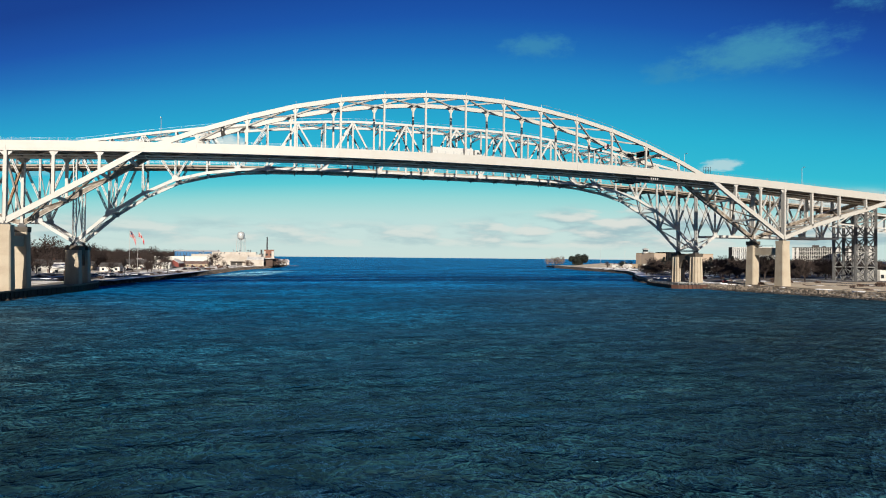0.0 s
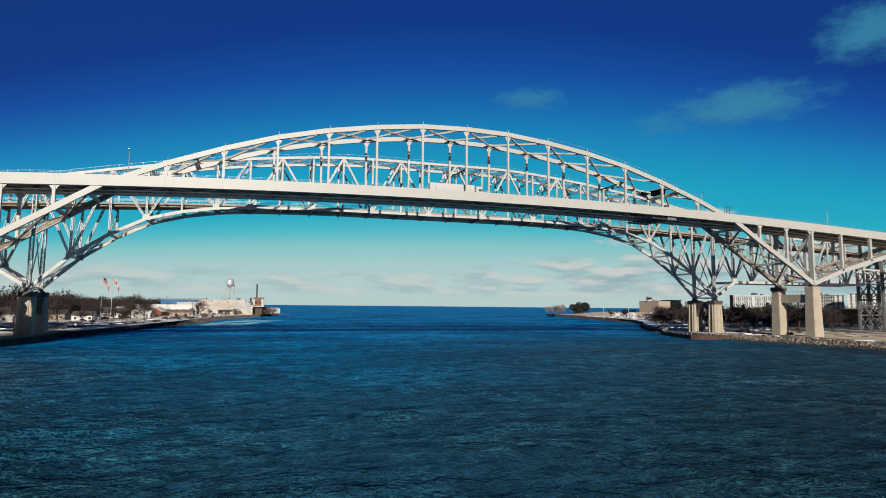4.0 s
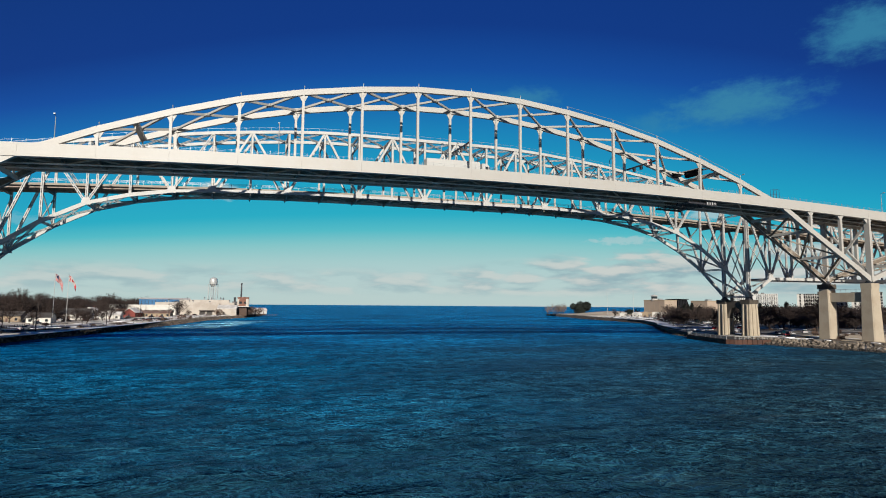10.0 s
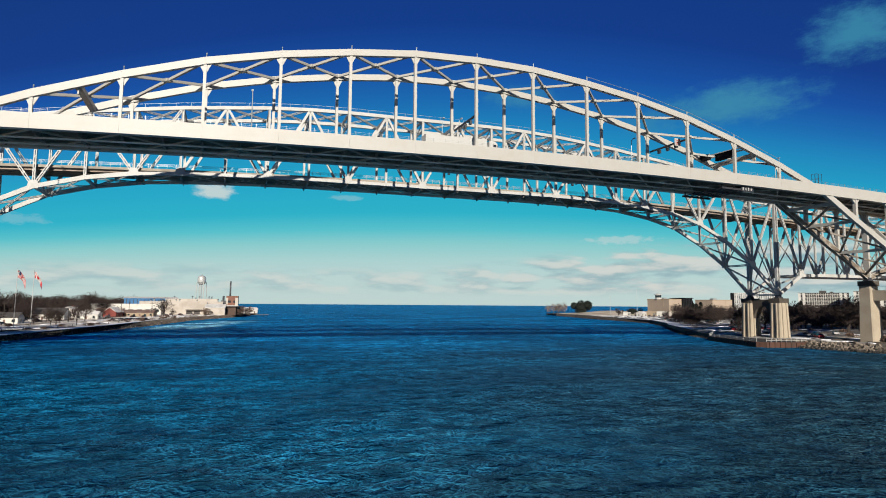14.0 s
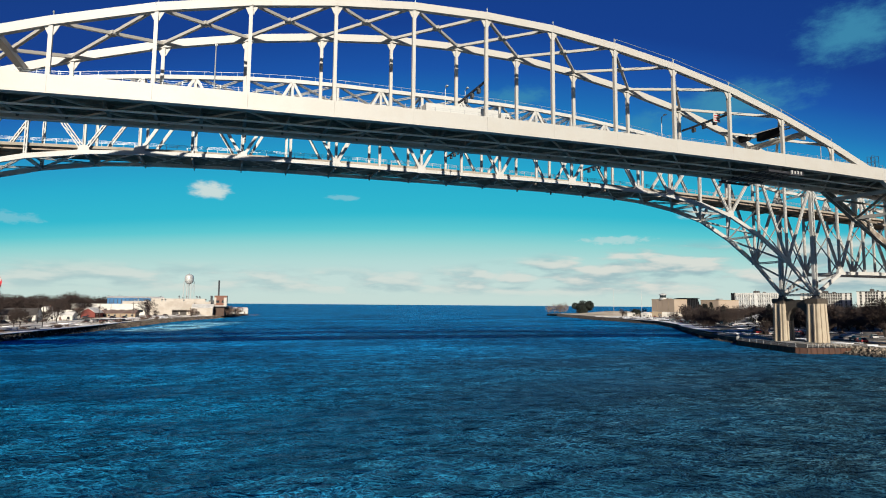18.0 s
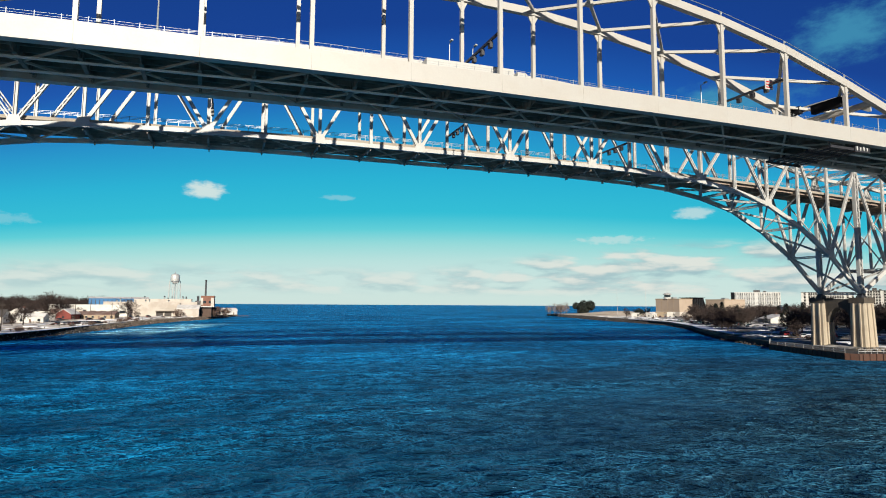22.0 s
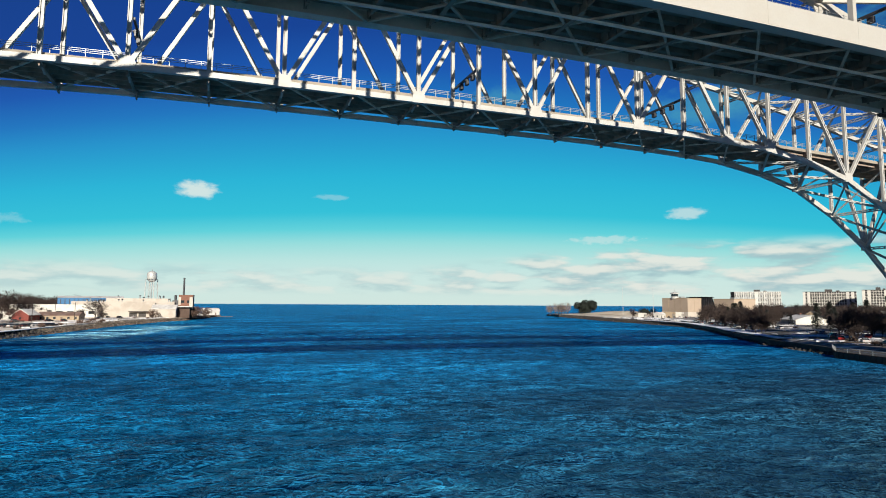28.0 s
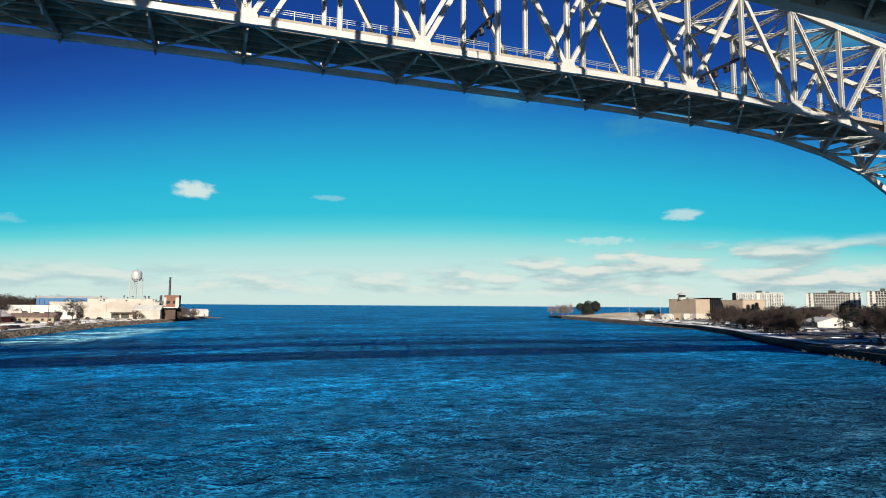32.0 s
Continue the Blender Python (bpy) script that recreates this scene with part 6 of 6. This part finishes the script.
corner_hall("casino_hall", (416, 614), (422, 586), (437, 585), 19.6, 7.0, "large tan windowless hall on the lake point")
corner_hall("tan_hall", (482, 617), (487, 596), (509, 591), 19.4, 6.0, "second tan hall behind bare trees")
cup = thing("lookout_cupola", "white glazed lookout cupola on the tan hall's roof", "cupola")
part("drum", Geo().lathe(421, 602, [(3.6, 19.6), (3.6, 21.6)], 12), WHITE, cup)
part("glazing", Geo().lathe(421, 602, [(3.2, 21.6), (3.2, 24.2)], 12), GLASS, cup)
part("cap", Geo().lathe(421, 602, [(4.1, 24.2), (4.1, 24.9), (0.4, 26.2)], 12), WHITE, cup)
part("antenna", Geo().cyl((421, 602, 26.0), (421, 602, 30), 0.1, 0.05, 6), GALV, cup)
dg = thing("glass_atrium", "dark slanted glass atrium between two tan halls", "building")
part("glass_wall", Geo().poly([(439, 2), (460, 2), (453, 20.8), (441, 20.8)], "y", 588, 606), BLACK, dg)
part("roof", Geo().box(438.5, 586, 20.8, 453.5, 607, 21.4), BLACK, dg)
for i in range(6):
    part("mullion", Geo().box(441.5 + i * 2.1, 587.7, 2.2, 441.7 + i * 2.1, 588.0, 20.6), DARK, dg)
for x, y, h in ((352, 588, 29.5), (377, 578, 30.0)):
    p = thing("flag_mast", "tall thin white mast on the lake point", "mast", "masts")
    part("pole", Geo().cyl((x, y, 2), (x, y, h), 0.18, 0.08, 8), WHITE, p)
    part("pole_base", Geo().lathe(x, y, [(0.6, 2.0), (0.6, 2.5), (0.2, 2.6)], 10), SEAWALL, p)
    part("yard_arm", Geo().cyl((x - 1.5, y, h * 0.7), (x + 1.5, y, h * 0.7), 0.06, 0.06, 6), WHITE, p)
flat_block("white_shore_block", 400, 572, 40, 13, 6, 4.4, WHITE_WALL, ROOF_SNOW, "low white shore building before the tan hall", "building", 5)
flat_block("white_shore_block", 362, 574, 35, 7, 5, 3.6, WHITE_WALL, ROOF_SNOW, "small white shore building on the point", "building", 2)
gable_house(366, 556, 20, 8, 6, 3.4, 1.4, WHITE_WALL, ROOF_SNOW, "small white booth near the lake point", 2, "booth", "booth")
flat_block("shore_pavilion", 384, 566, 40, 16, 8, 4.6, SAND_WALL, ROOF_SNOW, "low sand-coloured shore pavilion", "building", 4)
gable_house(352, 408, 62, 22, 18, 2.8, 2.8, WHITE_WALL, ROOF_SNOW, "wide white house with a pale gabled roof", 5, chimney=True)
gable_house(386, 430, 30, 12, 9, 4.4, 3.4, SAND_WALL, ROOF_DARK, "tan house with a dark roof behind the park", 3)
gable_house(402, 388, -30, 16, 10, 5.0, 3.2, BRICK, ROOF_DARK, "brick house with white porch rails behind the park", 4, chimney=True)
flat_block("brick_shed", 312, 292, 0, 6, 5, 3.2, BRICK, ROOF_SNOW, "small brick utility shed under the bridges", "shed", 2)
flat_block("white_works", 330, 250, 10, 24, 12, 5.5, WHITE_WALL, ROOF_DARK, "low white works building beyond the bridge tower", "building", 5)
solid("park_road", Geo().poly([(262, 120), (268, 120), (262, 230), (252, 300), (262, 345), (300, 400), (318, 470), (312, 472), (294, 404), (256, 350), (246, 300), (256, 230)], "z", 2.32, 2.56), ASPHALT, "dark asphalt park road", "road", kind="structure")
solid("promenade", Geo().poly([(206, 297), (210, 297), (242, 348), (262, 374), (296, 436), (306, 498), (302, 499), (291, 440), (257, 379), (237, 352)], "z", 2.3, 2.48), SNOW, "snow-covered promenade along the seawall", "path", kind="structure")
solid("sand_bank", Geo().poly([(207, 100), (330, 104), (340, 170), (300, 222), (236, 232), (206, 232), (198, 205), (202, 170)], "z", 2.3, 2.5), material("bare_tan_soil", (0.50, 0.41, 0.30), 0.95, (0.34, 0.26, 0.18), 0.12, 0.7, 1.5, 0.4), "bare tan soil under the arch bridge", "soil", kind="structure")
solid("sand_flat", Geo().poly([(338, 600), (350, 690), (360, 734), (374, 741), (520, 715), (440, 640), (402, 604), (372, 585), (330, 572)], "z", 2.3, 2.5), material("pale_dry_sand", (0.60, 0.53, 0.43), 0.95, (0.36, 0.28, 0.19), 0.08, 0.6, 1.2, 0.4), "pale dry sand flat on the lake point", "sand", kind="structure")
dune = Geo()
for i in range(25):
    for j in range(9):
        u, v = i / 24, j / 8
        dune.v.append((372 + 150 * u + 10 * v, 640 + 95 * v - 25 * u, 2.6 + 4.6 * math.sin(math.pi * v) * math.sin(math.pi * min(1, u * 1.3 + 0.02)) * (0.8 + 0.2 * math.sin(9 * u))))
dune.f = [(i * 9 + j, (i + 1) * 9 + j, (i + 1) * 9 + j + 1, i * 9 + j + 1) for i in range(24) for j in range(8)]
solid("dune", dune, material("dune_grass", (0.55, 0.47, 0.36), 0.95, (0.30, 0.225, 0.14), 0.08, 0.8, 1.2, 0.5), "low sandy dune with dry grass", "dune", kind="structure", smooth=True)
bush_clump("evergreen_clump", 395, 716, 2.2, 23, 14, 18.5, 16000, NEEDLE, 11, "dense dark evergreen clump on the lake point", blade=1.0)
bush_clump("dark_pine_hedge", 418, 640, 2.2, 14, 8, 9.0, 2600, NEEDLE, 14, "dark pines beside the tan hall", blade=0.8)
bush_clump("low_bush", 405, 612, 2.2, 9, 7, 5.0, 900, SHRUB, 12, "low tan bush beside the dune", blade=0.6)
for i in range(14):
    f = i / 13
    m, l = [(CAR_WHITE, "white car parked in the park lot"), (CAR_BLACK, "black car parked in the park lot"), (CAR_GREY, "grey car parked in the park lot")][i % 3]
    car(362 + 38 * f, 566 - 40 * f + rngc.uniform(-1, 1), 50 + rngc.uniform(-10, 10), m, l)
for x, y, m, l in ((204, 229.5, RED, "small red car parked near the pier"), (222, 268, RED, "red car parked in the shade by the pier"), (227, 272, RED, "red car parked in the shade by the pier"), (232, 276, CAR_BLACK, "black car parked in the shade by the pier"), (217, 265, CAR_WHITE, "white car parked in the shade by the pier"),
                  (276, 358, CAR_WHITE, "white car parked by the white house"), (284, 366, CAR_WHITE, "white car parked by the white house"), (292, 382, CAR_BLACK, "black car parked by the white house"), (215, 240, CAR_GREY, "grey car parked beyond the pier"), (232, 246, CAR_WHITE, "white car parked beyond the pier"), (208, 262, CAR_GREY, "grey car parked beyond the pier"), (213, 272, CAR_WHITE, "white car parked beyond the pier"), (219, 284, RED, "red car parked beyond the pier"), (226, 292, CAR_BLACK, "black car parked beyond the pier"), (236, 300, CAR_WHITE, "white car parked beyond the pier"), (240, 290, RED, "red car parked beyond the pier"), (246, 312, CAR_GREY, "grey car parked beyond the pier"), (252, 322, CAR_WHITE, "white car parked beyond the pier")):
    car(x, y, rngc.uniform(20, 70), m, l)

for i in range(12):
    f = i / 11
    m, l = [(CAR_GREY, "grey car parked along the promenade"), (CAR_WHITE, "white car parked along the promenade"), (CAR_BLACK, "black car parked along the promenade")][(i * 5) % 3]
    car(262 + 42 * f + rngc.uniform(-1, 1), 362 + 84 * f, 62 + rngc.uniform(-6, 6), m, l)
# trees: a few kinds, each copied
def shore_x(line, y):
    return float(np.interp(y, [p[1] for p in line], [p[0] for p in line]))


def clear_of_house(p):
    """Whether a tree stands outside the open lawn before the white house."""
    t = ((p[0] - 33) * 322 + (p[1] - 148) * 262) / (322 * 322 + 262 * 262)
    off = abs((p[0] - 33) * 262 - (p[1] - 148) * 322) / math.hypot(322, 262)
    az = math.degrees(math.atan2(p[0] - 33, p[1] - 148))
    return not (t < 1.02 and off < 12) and not (37.5 < az < 42.6 and p[1] > 430)


kinds = [bare_tree(31 + i, h, 4, 4) for i, h in enumerate((13.0, 11.0, 15.0, 9.0))]
rngx = random.Random(404)
more_w = [(rngx.uniform(-150, -92), rngx.uniform(300, 575), rngx.uniform(0.4, 0.95)) for _ in range(34)]
more_e = [(shore_x(RIGHT, y) + rngx.uniform(12, 62), y, rngx.uniform(0.5, 0.9)) for y in [rngx.uniform(290, 470) for _ in range(40)]]
more_h = [(rngx.uniform(-112, -76), rngx.uniform(370, 530), rngx.uniform(0.4, 0.75)) for _ in range(16)]
spots_w = more_w + more_h + [(-60, 556, 1.0), (-66, 548, 0.8), (-124, 425, 1.5), (-134, 436, 1.6), (-146, 425, 1.6), (-120, 440, 1.2), (-156, 415, 1.7), (-112, 600, 1.3), (-118, 590, 1.3), (-128, 585, 1.4), (-152, 350, 1.4), (-140, 365, 1.4), (-160, 320, 1.5), (-114, 446, 1.1), (-50, 530, 0.5), (-96, 480, 0.7), (-118, 400, 0.8), (-132, 405, 1.0), (-140, 430, 1.1), (-112, 430, 0.7), (-146, 400, 1.2), (-126, 350, 0.9), (-135, 300, 1.0), (-120, 275, 0.9), (-150, 280, 1.1), (-105, 560, 0.7), (-98, 590, 0.6), (-30, 600, 0.35), (-8, 632, 0.5), (-4, 645, 0.55)]
more_s = [(shore_x(RIGHT, y) + rngx.uniform(8, 26), y, rngx.uniform(0.55, 0.85)) for y in [rngx.uniform(268, 400) for _ in range(22)]]
spots_e = more_e + more_s + [(262, 264, 1.35), (284, 276, 1.5), (246, 252, 1.05), (304, 262, 1.3), (256, 232, 0.95)] + [(shore_x(RIGHT, 306 + 14.0 * i) + 9 + (i * 37 % 5), 306 + 14.0 * i, 0.42 + 0.05 * (i * 7 % 4)) for i in range(15)] + [(298, 302, 1.25), (248, 280, 0.95), (262, 290, 1.0), (276, 300, 1.0), (236, 268, 0.7), (290, 330, 0.9), (312, 318, 1.1), (330, 340, 1.1), (300, 280, 0.8), (318, 270, 0.9), (284, 258, 0.7), (342, 300, 1.0), (296, 412, 0.8), (330, 460, 0.9), (284, 390, 0.8), (268, 362, 0.75), (316, 430, 0.85), (338, 480, 0.9), (352, 500, 0.9), (368, 520, 0.95), (384, 530, 1.0), (398, 520, 1.0), (412, 540, 1.0), (428, 552, 1.0)]
rngt = random.Random(77)
for i, (x, y, k) in enumerate(spots_w + [q for q in spots_e if clear_of_house(q)]):
    src = kinds[i % 4]
    m = pose(x, y, 2.2, 0, 0, rngt.uniform(0, 360))
    if i < 4:
        src.matrix_basis = m @ Matrix.Diagonal((k, k, k, 1))
    else:
        c = copy_thing(src, m)
        c.matrix_basis = m @ Matrix.Diagonal((k, k, k, 1))
firs = [evergreen(51, 12.0, 3.2, "dark green fir among the park trees"), evergreen(52, 9.0, 2.6, "dark green fir among the park trees")]
for i, (x, y, k) in enumerate(((324, 404, 0.8), (330, 398, 0.7), (402, 640, 0.5), (316, 412, 0.7), (420, 470, 1.0), (432, 462, 0.9), (448, 450, 1.0), (346, 360, 0.8), (312, 420, 1.1), (322, 436, 1.2), (336, 440, 1.2), (300, 404, 0.9), (366, 402, 1.2), (380, 410, 1.2), (372, 384, 1.3), (392, 398, 1.2), (410, 420, 1.2), (356, 380, 1.1), (300, 300, 0.9), (318, 318, 1.0), (284, 372, 0.8), (296, 382, 0.9), (306, 396, 1.0), (290, 350, 0.9), (318, 372, 1.1), (268, 326, 0.8), (342, 452, 1.1), (356, 466, 1.2), (-138, 445, 0.8), (-113, 452, 0.6))):
    m = pose(x, y, 2.1, 0, 0, i * 47)
    if i < 2:
        firs[i].matrix_basis = m @ Matrix.Diagonal((k, k, k, 1))
    else:
        c = copy_thing(firs[i % 2], m)
        c.matrix_basis = m @ Matrix.Diagonal((k, k, k, 1))
for i in range(8):
    t = bare_tree(90 + i, 5.5, 3, 4, "pale thin bare shrub on the lake point", SHRUB, 0.3) if i == 0 else copy_thing(shrub, pose(0, 0, 0))
    if i == 0:
        shrub = t
        shrub.name = "bare_shrub"
        tagged(shrub, category="shrub", group="bare shrubs")
    k = rngt.uniform(1.6, 2.4)
    t.matrix_basis = pose(343 + 3.0 * i, 705 + rngt.uniform(-8, 8), 1.9, 0, 0, i * 70) @ Matrix.Diagonal((k, k, k * 1.2, 1))


def woods(name, spots, seed, label, hmin, hmax):
    """A wood: many leafless trees with low-spread tangled crowns, joined into one mesh."""
    rng = random.Random(seed)
    g = Geo()
    for x, y in spots:
        h = rng.uniform(hmin, hmax)
        base = Vector((x, y, 2.0))
        g.cyl(base, base + Vector((0, 0, h * 0.45)), h * 0.022, h * 0.012, 4)
        for i in range(7):
            a = rng.uniform(0, math.tau)
            tilt = rng.uniform(0.25, 1.5)
            d = Vector((math.cos(a) * tilt, math.sin(a) * tilt, 1)).normalized()
            p = base + Vector((0, 0, h * rng.uniform(0.06, 0.42)))
            limb(g, p, d, h * rng.uniform(0.22, 0.32), 0.17, rng, 2, 4, 1.0)
        for _ in range(4):
            a, r = rng.uniform(0, math.tau), h * rng.uniform(0.05, 0.28)
            twig_haze(g, base + Vector((r * math.cos(a), r * math.sin(a), h * rng.uniform(0.3, 0.76))), h * rng.uniform(0.16, 0.26), h * rng.uniform(0.13, 0.22), 90, 1.0, rng)
    return solid(name, g, TWIG, label, "woods", kind="stuff")


rw = random.Random(101)
woods("woods_west", [(-140 - rw.uniform(0, 200), rw.uniform(400, 640)) for _ in range(260)] + [(-115 - rw.uniform(0, 120), rw.uniform(600, 900)) for _ in range(150)] + [(-130 - rw.uniform(0, 120), rw.uniform(270, 400)) for _ in range(40)], 5, "brown leafless wood behind the west bank houses", 13, 21)
woods("woods_park", [q for q in [(rw.uniform(300, 440), rw.uniform(340, 470)) for _ in range(95)] + [(rw.uniform(345, 480), rw.uniform(470, 575)) for _ in range(60)] + [(rw.uniform(265, 400), rw.uniform(262, 350)) for _ in range(75)] if clear_of_house(q)], 9, "dark leafless park trees behind the promenade", 6.5, 14)
woods("woods_east", [(430 + rw.uniform(0, 380), rw.uniform(230, 520)) for _ in range(190)] + [(520 + rw.uniform(0, 420), rw.uniform(520, 760)) for _ in range(120)], 6, "brown leafless wood behind the park", 10, 15)
woods("woods_behind", [(rw.uniform(470, 640), rw.uniform(455, 610)) for _ in range(75)], 8, "dark leafless trees between the hall and the towers", 12, 17)
woods("woods_far", [(-200 - rw.uniform(0, 500), rw.uniform(900, 1500)) for _ in range(120)], 7, "far brown leafless wood beyond the mill", 14, 20)

def patches(name, spots, z, thick, size, seed, mat, label, category):
    """Thin irregular patches lying on the ground, joined into one mesh."""
    rng = random.Random(seed)
    g = Geo()
    for x, y in spots:
        r = size * rng.uniform(0.4, 1.3)
        turn, lean = rng.uniform(0, math.tau), rng.uniform(0.35, 0.8)
        pts = []
        for i in range(9):
            a = i * math.tau / 9
            u, v = r * math.cos(a) * rng.uniform(0.7, 1.2), r * lean * math.sin(a) * rng.uniform(0.7, 1.2)
            pts.append((x + u * math.cos(turn) - v * math.sin(turn), y + u * math.sin(turn) + v * math.cos(turn)))
        g.poly(pts, "z", z, z + thick * rng.uniform(0.4, 1.0))
    return solid(name, g, mat, label, category, kind="stuff")


rp = random.Random(515)
SOIL = material("dark_wet_soil", (0.085, 0.062, 0.045), 0.9, (0.04, 0.03, 0.024), 0.3, 0.7, 2.0, 0.4)
patches("snow_patches", [(shore_x(RIGHT, y) + rp.uniform(9, 75), y) for y in [rp.uniform(275, 585) for _ in range(170)]], 2.2, 0.4, 4.2, 21, SNOW, "leftover snow patches under the park trees", "snow")
patches("snow_patches_pier", [(shore_x(RIGHT, y) + rp.uniform(6, 80), y) for y in [rp.uniform(150, 300) for _ in range(120)]], 2.2, 0.34, 3.6, 24, SNOW, "leftover snow patches round the bridge piers", "snow")
patches("soil_patches_pier", [(shore_x(RIGHT, y) + rp.uniform(7, 90), y) for y in [rp.uniform(140, 300) for _ in range(170)]], 2.2, 0.42, 3.4, 25, SOIL, "dark wet soil and dead grass round the bridge piers", "soil")
patches("snow_patches_shore", [(shore_x(LEFT, y) - rp.uniform(7, 34), y) for y in [rp.uniform(255, 600) for _ in range(90)]], 2.2, 0.55, 3.6, 22, SNOW, "leftover snow patches on the mill bank", "snow")
patches("soil_patches", [(shore_x(LEFT, y) - rp.uniform(6, 70), y) for y in [rp.uniform(255, 600) for _ in range(190)]], 2.2, 0.42, 3.0, 23, SOIL, "dark wet soil and dead grass on the mill bank", "soil")

# low bushes, posts and drums scattered on both banks
rb = random.Random(303)
bush = bush_clump("small_bush", 0, 0, 0, 3.2, 2.6, 2.4, 260, SHRUB_DARK, 61, "small brown leafless bush on the bank", blade=0.45)
tagged(bush, group="small bushes")


spots = []
for _ in range(48):
    y = rb.uniform(250, 640)
    spots.append((shore_x(LEFT, y) - (rb.uniform(4, 12) if rb.random() < 0.6 else rb.uniform(20, 75)), y))
for _ in range(46):
    y = rb.uniform(120, 600)
    spots.append((shore_x(RIGHT, y) + rb.uniform(35, 120), y))
for _ in range(26):
    y = rb.uniform(150, 290)
    spots.append((shore_x(RIGHT, y) + rb.uniform(9, 70), y))
for i, (x, y) in enumerate(spots):
    ob = bush if i == 0 else copy_thing(bush, pose(0, 0, 0))
    k = rb.uniform(0.35, 1.0)
    ob.matrix_basis = pose(x, y, 2.1, 0, 0, rb.uniform(0, 360)) @ Matrix.Diagonal((k, k, k * rb.uniform(0.7, 1.3), 1))


def bollard(x, y):
    t = thing("bollard", "short dark post on the shore edge", "bollard", "bollards")
    part("post", Geo().cyl((0, 0, -0.4), (0, 0, 1.1), 0.16, 0.14, 8), DARKWALL, t)
    part("post_cap", Geo().lathe(0, 0, [(0.19, 1.08), (0.19, 1.18), (0.05, 1.26)], 8), SNOW, t)
    t.matrix_basis = pose(x, y, 2.25)
    return t


first = bollard(-74.0, 275.0)
for i in range(1, 26):
    y = 275 + 11.5 * i
    copy_thing(first, pose(shore_x(LEFT, y) - 7.5, y, 2.25))


def rail_fence(x0, y0, x1, y1, label):
    t = thing("rail_fence", label, "fence", "fences")
    n = max(2, int(math.hypot(x1 - x0, y1 - y0) / 3))
    for i in range(n + 1):
        x, y = x0 + (x1 - x0) * i / n, y0 + (y1 - y0) * i / n
        part("fence_post", Geo().box(x - 0.08, y - 0.08, 2.0, x + 0.08, y + 0.08, 3.5), BARK, t)
    for z in (2.8, 3.35):
        part("fence_rail", Geo().beam((x0, y0, z), (x1, y1, z), 0.07, 0.14), BARK, t)
    return t


rail_fence(-96, 405, -86, 452, "brown timber rail fence by the shore road")
rail_fence(-84, 455, -80, 500, "brown timber rail fence by the shore road")
rail_fence(-92, 300, -95, 360, "brown timber rail fence beside the road")
rail_fence(262, 352, 300, 428, "brown timber rail fence beside the park road")
gable_house(-116, 500, 10, 9, 6, 2.8, 1.6, SAND_WALL, ROOF_BROWN, "small tan shed with a brown roof", 2, "garden_shed", "shed")
gable_house(-96, 545, 0, 12, 8, 3.4, 2.4, WHITE_WALL, ROOF_BROWN, "white cottage with a brown roof beside the red shed", 3)
gable_house(-112, 350, 5, 11, 8, 3.4, 2.4, WHITE_WALL, ROOF_SNOW, "low white cottage with a snowy roof", 3)
gable_house(-128, 372, 15, 12, 8, 4.4, 2.8, WHITE_WALL, ROOF_DARK, "white house with a dark roof among bare trees", 3, chimney=True)
